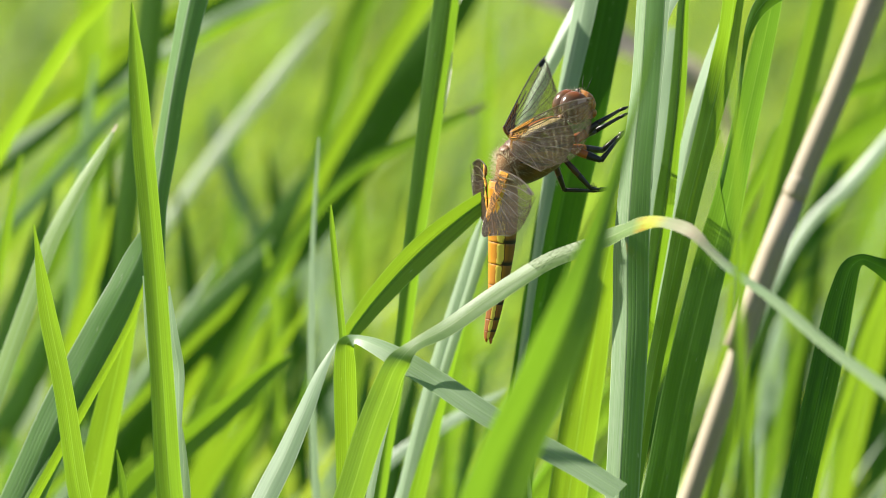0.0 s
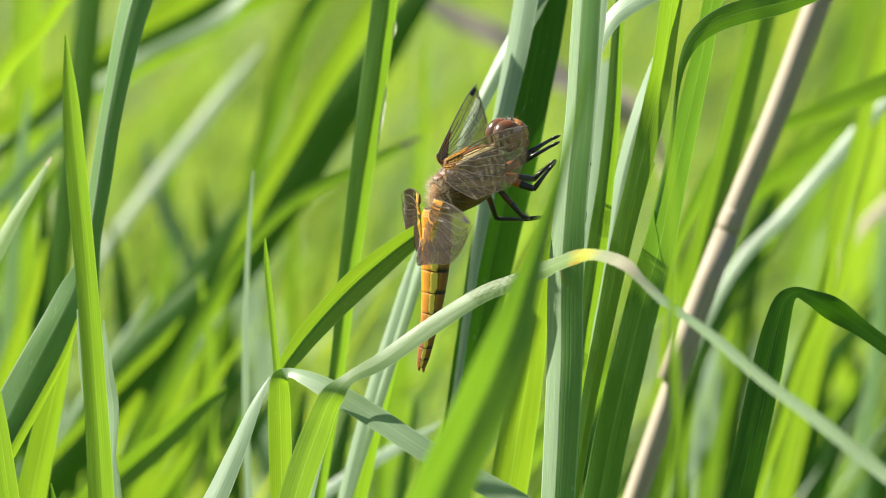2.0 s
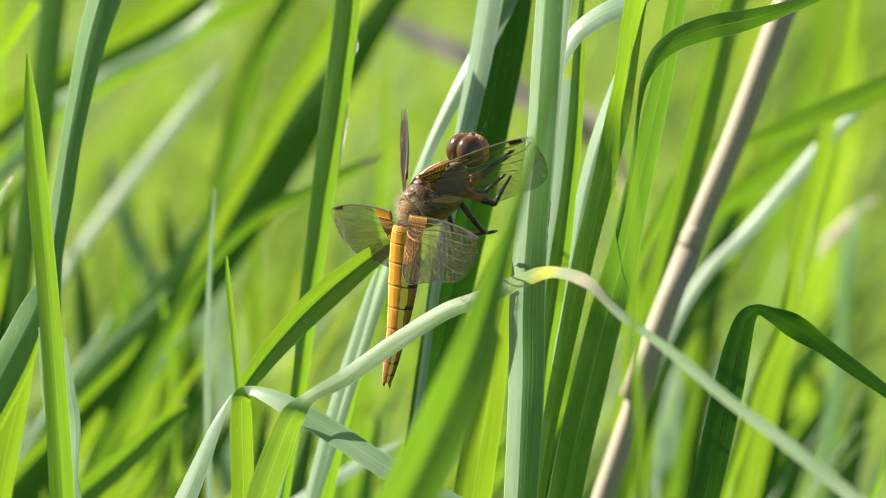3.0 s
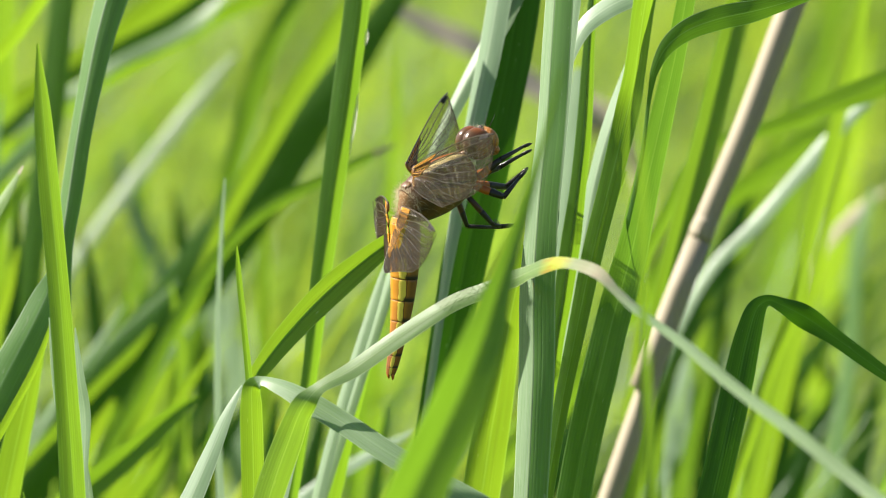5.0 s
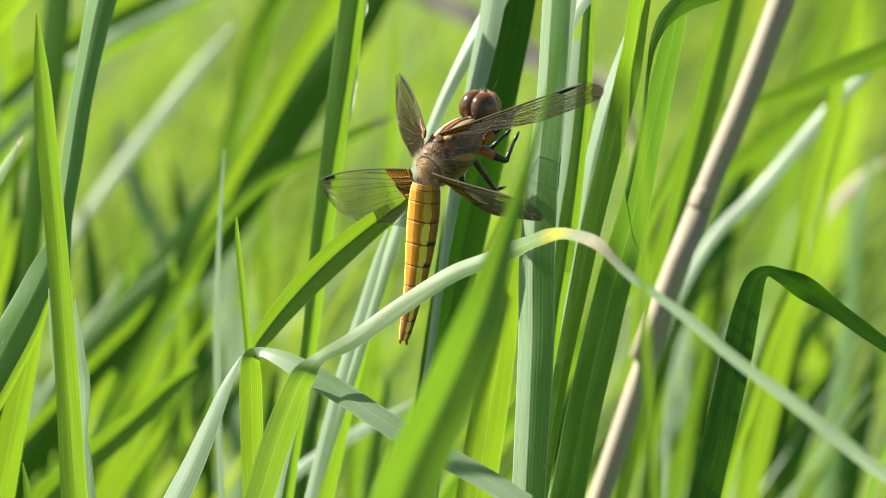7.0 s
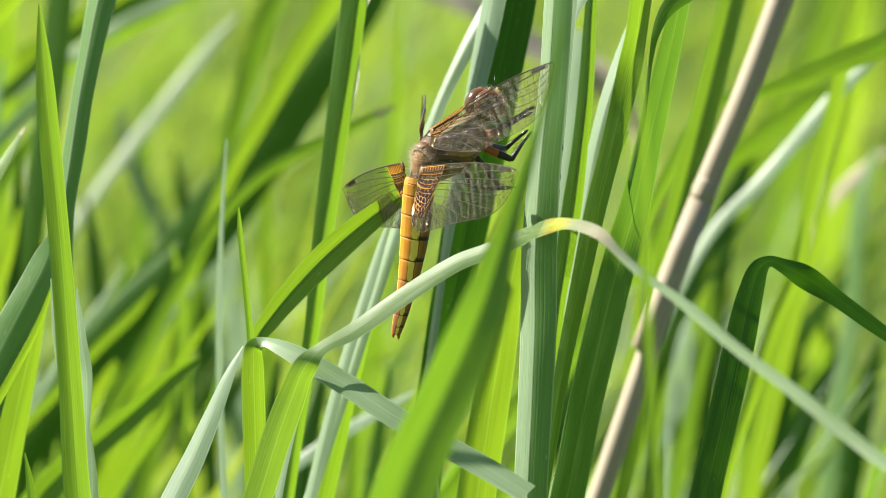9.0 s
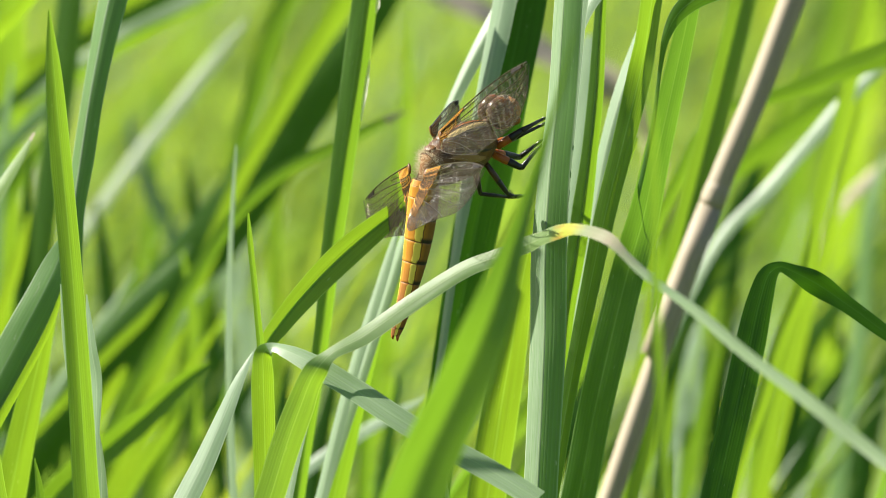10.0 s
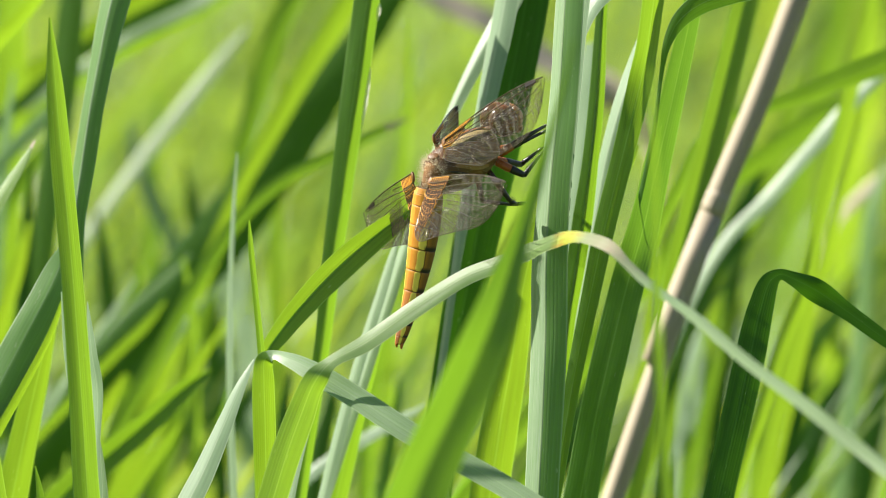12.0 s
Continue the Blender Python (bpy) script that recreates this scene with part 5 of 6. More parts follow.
AMBER_VEIN = plain_material("amber_vein", (0.56, 0.23, 0.012), (0.74, 0.36, 0.02), 0.45, 900.0, 0.1)
STIGMA = plain_material("wing_spot", (0.012, 0.010, 0.009), (0.03, 0.024, 0.02), 0.7, 900.0, gloss=0.12)
PLEURA = plain_material("thorax_shell", (0.040, 0.016, 0.004), (0.23, 0.092, 0.010), 0.46, 420.0, 0.15)
OCHRE = plain_material("ochre_stripe", (0.26, 0.12, 0.03), (0.42, 0.24, 0.08), 0.5, 500.0, 0.3)
CREAM = plain_material("pale_stripe", (0.62, 0.44, 0.17), (0.78, 0.62, 0.32), 0.45, 500.0, 0.3)
DARKSEAM = plain_material("dark_seam", (0.02, 0.012, 0.008), (0.045, 0.026, 0.015), 0.45, 500.0, 0.3)
DOWN = plain_material("waist_down", (0.15, 0.065, 0.018), (0.30, 0.16, 0.055), 0.9, 900.0, 0.6)


def hair_material():
    """Fine pale hair that lets light through."""
    n = Nodes("body_hair")
    co = n.add("ShaderNodeTexCoord").outputs["Object"]
    col = n.mix(n.noise(co, 700.0), (0.55, 0.44, 0.24), (0.84, 0.79, 0.64))
    d = n.add("ShaderNodeBsdfDiffuse", None, Color=col)
    t = n.add("ShaderNodeBsdfTranslucent", None, Color=col)
    return n.out(n.add("ShaderNodeMixShader", None, i0=0.5, i1=d.outputs[0], i2=t.outputs[0]).outputs[0])


FUZZ = hair_material()


def eye_material():
    n = Nodes("compound_eye")
    co = n.add("ShaderNodeTexCoord").outputs["Object"]
    along = n.add("ShaderNodeVectorMath", {"operation": "DOT_PRODUCT"}, i0=co, i1=(0.0, 0.829, 0.559)).outputs["Value"]
    front = n.maths("MULTIPLY", n.maths("SUBTRACT", n.maths("ADD", along, n.maths("MULTIPLY", n.noise(co, 500.0), 0.0006)), 0.0152, True), 700.0, True)
    col = n.mix(n.noise(co, 420.0), (0.040, 0.022, 0.012), (0.11, 0.055, 0.022))
    rim = n.maths("MULTIPLY", n.maths("SUBTRACT", n.maths("ABSOLUTE", n.add("ShaderNodeSeparateXYZ", None, Vector=co).outputs["X"]), 0.0026, True), 900.0, True)
    col = n.mix(n.maths("MAXIMUM", n.maths("MULTIPLY", front, 0.55), n.maths("MULTIPLY", rim, 0.8)), col, (0.30, 0.075, 0.010))
    bump = n.add("ShaderNodeBump", None, Strength=0.08, Distance=0.0001, Height=n.add("ShaderNodeTexVoronoi", None, Vector=co, Scale=9000.0).outputs["Distance"]).outputs["Normal"]
    p = n.add("ShaderNodeBsdfPrincipled", None, Base_Color=col, Roughness=0.20, Normal=bump)
    return n.out(p.outputs[0])


EYE_TOP = eye_material()
FACE = plain_material("face_plate", (0.36, 0.12, 0.014), (0.52, 0.21, 0.025), 0.4, 420.0, 0.2)
LEG = plain_material("leg_shell", (0.012, 0.010, 0.009), (0.03, 0.024, 0.018), 0.32, 700.0, 0.2)
SHANK = plain_material("brown_leg_shell", (0.035, 0.016, 0.008), (0.11, 0.04, 0.012), 0.34, 700.0, 0.2)
FEMUR = plain_material("femur_shell", (0.36, 0.085, 0.010), (0.55, 0.16, 0.02), 0.36, 700.0, 0.2)


def ball(center, axes, radii, rings=12, sides=18, power=2.0):
    """Verts and faces of a rounded lump on three axes."""
    verts, faces = [], []
    c = Vector(center)
    for i in range(rings + 1):
        th = math.pi * i / rings
        for j in range(sides):
            ph = 2 * math.pi * j / sides
            d = (math.sin(th) * math.cos(ph), math.sin(th) * math.sin(ph), math.cos(th))
            verts.append(c + sum((Vector(axes[k]) * (math.copysign(abs(d[k]) ** (2 / power), d[k]) * radii[k]) for k in range(3)), Vector()))
    for i in range(rings):
        for j in range(sides):
            k = (j + 1) % sides
            faces.append((i * sides + j, (i + 1) * sides + j, (i + 1) * sides + k, i * sides + k))
    return verts, faces


dragonfly = tagged(new("dragonfly"), "amber brown dragonfly with clear veined wings clinging to grass", "dragonfly")

# abdomen: ten plates from the waist down to the tail
PLATES = [(1.0, 4.4, 4.3), (2.0, 5.1, 4.8), (3.3, 5.6, 4.8), (3.8, 5.7, 4.6), (3.7, 5.3, 4.2), (3.5, 4.6, 3.6), (3.2, 3.8, 3.0), (2.6, 3.1, 2.5), (2.0, 2.6, 2.2), (1.3, 2.1, 1.9)]


def abdomen_line(s):
    """Middle of the abdomen s metres below the waist: it hangs almost straight, the tail bent slightly back."""
    return Vector((0, 0.0006 + 0.0012 * math.sin(s / 0.028 * 2.4) - 0.0014 * (s / 0.028) ** 2, -0.0029 - s * 0.968))


def build_abdomen():
    s, sides = 0.0, 28
    for i, (length, wide, thick) in enumerate(PLATES):
        nxt = PLATES[i + 1] if i < 9 else (0, 1.5, 1.4)
        verts, uvs, faces = [], [], []
        cuts = (0, 0.04, 0.12, 0.3, 0.5, 0.7, 0.88, 0.96, 1.0)
        for v in cuts:
            lip = 0.96 if v == 0 else 0.995 if v == 0.04 else 1.0 if v < 0.96 else 1.008 if v < 1 else 0.97
            w = (wide + (nxt[1] - wide) * v) * lip * MM / 2
            h = (thick + (nxt[2] - thick) * v) * lip * MM / 2
            c = abdomen_line(s + v * length * MM)
            for j in range(sides + 1):
                a = 2 * math.pi * j / sides
                # a ridge along the back, flatter belly
                x, y = math.sin(a), -math.cos(a)
                keel = 1 + 0.10 * max(0, math.cos(a)) ** 6 if y < 0 else 0.86
                verts.append(c + Vector((x * w * (1 + 0.05 * math.cos(2 * a)), y * h * keel, 0)))
                u = j / sides
                uvs.append(((u if u <= 0.5 else u - 1), v))
        m = sides + 1
        for k in range(len(cuts) - 1):
            for j in range(sides):
                faces.append((k * m + j, (k + 1) * m + j, (k + 1) * m + j + 1, k * m + j + 1))
        ob = part("abdomen_segment", verts, faces, PLATE, dragonfly, uvs=uvs)
        ob.data.attributes.new("tail", "FLOAT", "POINT").data.foreach_set("value", [min(1.0, max(0.0, (i + k // m / 8 - 5.0) / 2.5)) for k in range(len(verts))])
        ob.data.attributes.new("rear", "FLOAT", "POINT").data.foreach_set("value", [min(1.0, max(0.35, (i - 1) / 2))] * len(verts))
        s += length * MM
    end = abdomen_line(s)
    for x in (-0.45, 0.45):
        v, f = tube([(x * MM, end.y, end.z + 0.0004, 0.0006), (x * 1.5 * MM, end.y, end.z - 0.0003, 0.0005), (x * 1.3 * MM, end.y + 0.0001, end.z - 0.0007, 0.00025)], 8)
        part("tail_appendage", v, f, FEMUR, dragonfly)


LEAN = radians(56)
AX = Vector((0, math.sin(LEAN), math.cos(LEAN)))        # thorax, towards the head
DORSAL = Vector((0, -math.cos(LEAN), math.sin(LEAN)))
SIDE = Vector((1, 0, 0))


def thorax_point(s, ang, lift=0.0):
    """A place on the thorax: s metres along it, ang degrees round from the back."""
    t = min(1.0, max(0.0, s / 0.0125))
    grow = math.sin(math.pi * (0.19 + 0.71 * t)) ** 0.55
    w, h = 0.0034 * grow + lift, 0.0040 * grow * (1.0 + 0.12 * t) + lift
    a = radians(ang)
    belly = 1.0 if math.cos(a) > 0 else 1.12
    return AX * s + Vector((0, 0.0006, -0.0004)) + SIDE * (math.sin(a) * w) + DORSAL * (math.cos(a) * h * belly - 0.0006 - 0.0006 * t)


def build_thorax():
    n, sides, verts, faces = 16, 28, [], []
    for i in range(n + 1):
        for j in range(sides):
            p = thorax_point(0.0125 * i / n, 360 * j / sides)
            verts.append(p + (p - AX * (0.0125 * i / n)).normalized() * 0.00015 * noise.noise(p * 900))
    for i in range(n):
        for j in range(sides):
            k = (j + 1) % sides
            faces.append((i * sides + j, i * sides + k, (i + 1) * sides + k, (i + 1) * sides + j))
    faces += [tuple(range(sides))[::-1], tuple(range(n * sides, (n + 1) * sides))]
    body = part("thorax", verts, faces, PLEURA, dragonfly, "brown hairy thorax with pale shoulder stripes")

    def band(name, s0, a0, s1, a1, wide, mat, lift=0.00008):
        v, f = [], []
        for i in range(13):
            t = i / 12
            s, a = s0 + (s1 - s0) * t, a0 + (a1 - a0) * t
            taper = wide * math.sin(math.pi * (0.12 + 0.76 * t))
            for k in (-1, 0, 1):
                v.append(thorax_point(s, a + k * taper, lift * (1.6 if k == 0 else 0.3)))
        for i in range(12):
            for k in range(2):
                f.append((i * 3 + k, i * 3 + k + 1, i * 3 + k + 4, i * 3 + k + 3))
        part(name, v, f, mat, body)

    for sgn in (-1, 1):
        band("shoulder_stripe", 0.0040, 19 * sgn, 0.0123, 25 * sgn, 12.5, CREAM)
        band("thorax_seam", 0.0044, 7 * sgn, 0.0121, 10 * sgn, 4, DARKSEAM)
        band("thorax_seam", 0.0042, 33 * sgn, 0.0121, 40 * sgn, 6, DARKSEAM)
        band("thorax_seam", 0.0040, 64 * sgn, 0.0105, 108 * sgn, 4, DARKSEAM)
        band("side_stripe", 0.0026, 70 * sgn, 0.0088, 116 * sgn, 9, OCHRE)
        band("thorax_seam", 0.0012, 74 * sgn, 0.0062, 124 * sgn, 4, DARKSEAM)
    band("back_ridge", 0.0050, 0, 0.0122, 0, 5, FEMUR)
    for s in (0.0012, 0.0038):
        v, f = ball(thorax_point(s, 0, -0.0002), (SIDE, AX, DORSAL), (0.0012, 0.0010, 0.0004), 8, 12)
        part("back_plate", v, f, PLEURA, body)
    # waist: a narrow fuzzy joint between thorax and abdomen
    v, f = tube([(*(AX * 0.0024), 0.0040), (0, 0.0008, 0.0002, 0.0034), (0, 0.0006, -0.0016, 0.0030), (0, 0.0006, -0.0034, 0.0034)], 20)
    part("waist", v, f, DOWN, body)

    def coat(name, count, seed, label, place, long):
        rng = random.Random(seed)
        v, f = [], []
        for _ in range(count):
            p, out = place(rng)
            tip = p + (out + Vector((rng.uniform(-1, 1), rng.uniform(-1, 1), rng.uniform(-1, 1))) * 0.55).normalized() * rng.uniform(*long)
            q = out.cross(Vector((rng.uniform(-1, 1), rng.uniform(-1, 1), rng.uniform(-1, 1)))).normalized() * 0.000016
            b = len(v)
            v += [p - q, p + q, tip]
            f.append((b, b + 1, b + 2))
        part(name, v, f, FUZZ, body, label, smooth=False)["kind"] = "stuff"

    def on_waist(rng):
        a, z = rng.uniform(0, 360), -0.0034 + 0.0048 * rng.random()
        d = Vector((math.sin(radians(a)), -math.cos(radians(a)), 0.25))
        return Vector((d.x * 0.0017, 0.0006 + d.y * 0.0017, z)), d.normalized()

    def on_thorax(rng):
        s, a = 0.0118 * rng.random() ** 4.5, rng.gauss(0, 75)
        p = thorax_point(s, a)
        return p, (p - AX * s).normalized()

    coat("waist_hair", 1700, 12, "tuft of pale hair", on_waist, (0.0004, 0.0016))
    coat("body_hair", 850, 4, "fine pale hair", on_thorax, (0.0005, 0.0017))


def build_head():
    c = AX * 0.0160 + DORSAL * 0.0003
    up, fwd = DORSAL, AX
    v, f = ball(c - fwd * 0.0002, (SIDE, fwd, up), (0.00278, 0.00244, 0.00267))
    head = part("head", v, f, FACE, dragonfly)
    for sgn in (-1, 1):
        d = (SIDE * sgn * 0.94 + up * 0.25).normalized()
        v, f = ball(c + SIDE * sgn * 0.00122 + up * 0.00058 - fwd * 0.00081, (d, fwd, d.cross(fwd)), (0.00197, 0.00255, 0.00267), 16, 24)
        part("compound_eye", v, f, EYE_TOP, head, "glossy dark brown compound eye")
        v, f = tube([(*(c + SIDE * sgn * 0.00058 + fwd * 0.00255 + up * 0.00139), 0.00012), (*(c + SIDE * sgn * 0.00128 + fwd * 0.00418 + up * 0.00302), 0.00005)], 6)
        part("antenna", v, f, LEG, head)
    v, f = ball(c + fwd * 0.00162 - up * 0.0002, (SIDE, fwd, up), (0.00244, 0.00162, 0.00209))
    part("forehead", v, f, FACE, head)
    v, f = ball(c + fwd * 0.00162 - up * 0.00220, (SIDE, fwd, up), (0.00186, 0.00104, 0.00104))
    part("mouth", v, f, FACE, head)
    v, f = ball(c + fwd * 0.00151 + up * 0.00186, (SIDE, fwd, up), (0.00058, 0.00046, 0.00058), 8, 12)
    part("crown_knob", v, f, DARKSEAM, head)
    v, f = tube([(*(AX * 0.0118), 0.0018), (*(AX * 0.0142), 0.0014)], 14)
    part("neck", v, f, PLEURA, dragonfly)
    rng = random.Random(8)
    v, f = [], []
    for _ in range(900):
        d = Vector((rng.gauss(0, 1), rng.gauss(0, 1), rng.gauss(0, 1))).normalized()
        if d.dot(fwd) < -0.5:
            continue
        p = c + SIDE * d.x * 0.00290 + fwd * d.y * 0.00255 + up * d.z * 0.00267
        out = (SIDE * d.x + fwd * d.y + up * d.z).normalized()
        q = out.cross(Vector((rng.uniform(-1, 1), rng.uniform(-1, 1), rng.uniform(-1, 1)))).normalized() * 0.00002
        k = len(v)
        v += [p - q, p + q, p + (out + Vector((rng.uniform(-1, 1), rng.uniform(-1, 1), rng.uniform(-1, 1))) * 0.6) * rng.uniform(0.0002, 0.0007)]
        f.append((k, k + 1, k + 2))
    part("head_hair", v, f, FUZZ, head, "fine pale hair", smooth=False)["kind"] = "stuff"


def wing_outline(x, hind):
    """Leading and trailing edge at x (0 root to 1 tip)."""
    lead = 0.00045 * math.sin(math.pi * min(1, x / 0.5) * 0.5) - 0.0011 * max(0, x - 0.5) ** 2 * 4 * x
    if hind:
        chord = 0.0116 * (0.58 + 0.42 * math.sqrt(1 - (1 - min(1, x / 0.20)) ** 2)) * (1 - 0.34 * x)
    else:
        chord = 0.0030 + 0.0064 * min(1, x / 0.42) ** 0.8
    chord *= math.sqrt(max(0.0, 1 - max(0, (x - 0.66) / 0.34) ** 3.0)) if x > 0.66 else 1
    return lead, lead - max(chord, 0.0002)


def build_wing(name, hind):
    length = 0.0345 if hind else 0.0365
    wing = new(name)
    wing.parent = dragonfly
    nx, ny = 34, 8

    def at(x, u):
        a, b = wing_outline(x, hind)
        fold = 0.00022 * math.sin(u * 22) * (1 - u) ** 1.5 * (1 - 0.5 * x)
        return Vector((x * length, a + (b - a) * u, fold + 0.0003 * math.sin(math.pi * x) - 0.0004 * u * u * x))

    verts = [at(i / nx, j / ny) for i in range(nx + 1) for j in range(ny + 1)]
    uvs = [(j / ny, i / nx * length) for i in range(nx + 1) for j in range(ny + 1)]
    m = ny + 1
    faces = [(i * m + j, (i + 1) * m + j, (i + 1) * m + j + 1, i * m + j + 1) for i in range(nx) for j in range(ny)]
    part("wing_film", verts, faces, FILM, wing, uvs=uvs)

    rng = random.Random(9)
    sets = {"dark": ([], []), "amber": ([], [])}

    def strand(pts, wide, which="dark"):
        v, f = sets[which]
        b = len(v)
        for i, p in enumerate(pts):
            q = pts[min(i + 1, len(pts) - 1)] - pts[max(i - 1, 0)]
            s = q.cross(Vector((0, 0, 1))).normalized() * wide / 2
            v += [p - s, p + Vector((0, 0, wide * 0.6)), p + s, p - Vector((0, 0, wide * 0.6))]
        for i in range(len(pts) - 1):
            for j in range(4):
                k = (j + 1) % 4
                f.append((b + i * 4 + j, b + i * 4 + k, b + i * 4 + 4 + k, b + i * 4 + 4 + j))

    def long_vein(u0, u1, x0, x1, wide):
        strand([at(x0 + (x1 - x0) * t, u0 + (u1 - u0) * t ** 1.4) for t in (i / 14 for i in range(15))], wide)

    strand([at(i / 30, 0) for i in range(31)], 0.00026)
    strand([at(i / 40, 1) for i in range(41)], 0.00010)
    lines = [(0.10, 0.07, 0, 0.48, 0.00017), (0.19, 0.10, 0, 0.97, 0.00019), (0.24, 0.30, 0.05, 0.985, 0.00013), (0.27, 0.48, 0.1, 0.97, 0.00012),
             (0.33, 0.68, 0.02, 0.95, 0.00010), (0.40, 0.90, 0.02, 0.86, 0.00009), (0.46, 0.98, 0.03, 0.62, 0.00008), (0.55, 0.99, 0.03, 0.40, 0.00008)]
    for row in lines:
        long_vein(*row)

    def line_at(row, x):
        u0, u1, x0, x1, _ = row
        t = (x - x0) / (x1 - x0)
        return u0 + (u1 - u0) * t ** 1.4 if 0 <= t <= 1 else None

    rails = [(0, 0, 0, 1, 0)] + lines + [(1, 1, 0, 1, 0)]
    # cross veins: a ladder behind the leading edge, net of cells further back
    for r in range(len(rails) - 1):
        x = 0.015
        step = (0.022, 0.025, 0.024, 0.020, 0.017, 0.015, 0.014, 0.014, 0.014)[r]
        while x < 0.985:
            a = line_at(rails[r], x)
            b = next((q for q in (line_at(k, x) for k in rails[r + 1:]) if q is not None), None)
            if a is not None and b is not None and b - a > 0.012:
                rows = max(1, round((b - a) / 0.08)) if r > 2 else 1
                near = x * length < (0.0112 if hind else 0.0050)
                for k in range(rows):
                    ua, ub = a + (b - a) * k / rows, a + (b - a) * (k + 1) / rows
                    j = rng.uniform(-0.35, 0.35) * step if rows > 1 else 0
                    sl = step * 0.5 * (k % 2)
                    xx = min(0.99, max(0.0, x + j * 0.4 + sl))
                    if near and ua < (0.58 if hind else 0.4):
                        continue
                    strand([at(xx, ua), at(min(0.99, xx + rng.uniform(-0.2, 0.3) * step), ub)], 0.00007)
                    if rows > 1 and k:
                        strand([at(xx, ua), at(min(0.99, xx + step), ua + rng.uniform(-0.012, 0.012))], 0.00004)
            x += step
    # amber net over the dark root patch: a ladder along the edge, cells behind it
    cols, rows = (9, 11) if hind else (8, 6)
    reach, deep = (0.26, 0.76) if hind else (0.30, 0.42)
    shrink = 0.52 if hind else 0.75

    def knot(i, j):
        r = random.Random(i * 31 + j)
        t = j / (rows - 1)
        loose = 0.35 if j > 1 else 0.0
        x = 0.006 + reach * (1 - shrink * t) * (i + (0.5 if j % 2 and j > 1 else 0) + r.uniform(-1, 1) * loose) / cols
        return at(max(0.001, x), 0.015 + deep * (0.16 * min(1, j) + 0.84 * max(0, j - 1) / (rows - 2)) + r.uniform(-0.02, 0.02) * loose)

    for j in range(rows):
        for i in range(cols + 1):
            if i < cols and (j < 2 or i < cols - j // 2):
                strand([knot(i, j), knot(i + 1, j)], 0.00012, "amber")
            if j + 1 < rows and (j == 0 or (i + j) % 2 == 0):
                strand([knot(i, j), knot(i, j + 1)], 0.00021 if j == 0 else 0.00011, "amber")
    part("vein_net", *sets["dark"], VEIN, wing)
    part("amber_net", *sets["amber"], AMBER_VEIN, wing)
    # wing spot on the leading edge
    v, f = [], []
    for i in range(7):
        x = 0.845 + 0.10 * i / 6
        for z in (-1, 1):
            for u in (0.0, 0.085):
                v.append(at(x, u) + Vector((0, 0, 0.00009 * z)))
    for i in range(6):
        b = i * 4
        f += [(b, b + 1, b + 5, b + 4), (b + 2, b + 6, b + 7, b + 3), (b, b + 4, b + 6, b + 2), (b + 1, b + 3, b + 7, b + 5)]
    part("wing_spot", v, f, STIGMA, wing, smooth=False)
    # dark patch at the root, a triangle that narrows towards the trailing edge
    v, f, w = [], [], 9
    for lift in (-0.00004, 0.00004):
        base = len(v)
        for i in range(w + 1):
            for j in range(9):
                ripple = 1 + 0.10 * math.sin(j * 2.3) * (i == w)
                v.append(at(0.002 + reach * 1.04 * ripple * i / w * (1 - shrink * j / 8), 0.01 + (deep + 0.02) * j / 8) + Vector((0, 0, lift)))
        for i in range(w):
            for j in range(8):
                f.append((base + i * 9 + j, base + (i + 1) * 9 + j, base + (i + 1) * 9 + j + 1, base + i * 9 + j + 1))
    part("root_patch", v, f, PATCH, wing, "dark brown patch at the wing root")
    v, f = ball((0.0004, -0.0006, 0), ((1, 0, 0), (0, 1, 0), (0, 0, 1)), (0.0006, 0.0009, 0.0003), 8, 12)
    part("wing_joint", v, f, PLEURA, wing)
    return wing


def patch_material():
    n = Nodes("root_patch")
    co = n.add("ShaderNodeTexCoord").outputs["Object"]
    col = n.mix(n.noise(co, 700.0), (0.007, 0.003, 0.001), (0.022, 0.008, 0.002))
    p = n.add("ShaderNodeBsdfPrincipled", None, Base_Color=col, Roughness=0.6, Specular_IOR_Level=0.2)
    t = n.add("ShaderNodeBsdfTransparent", None, Color=(0.62, 0.27, 0.05, 1))
    return n.out(n.add("ShaderNodeMixShader", None, i0=0.66, i1=t.outputs[0], i2=p.outputs[0]).outputs[0])


PATCH = patch_material()


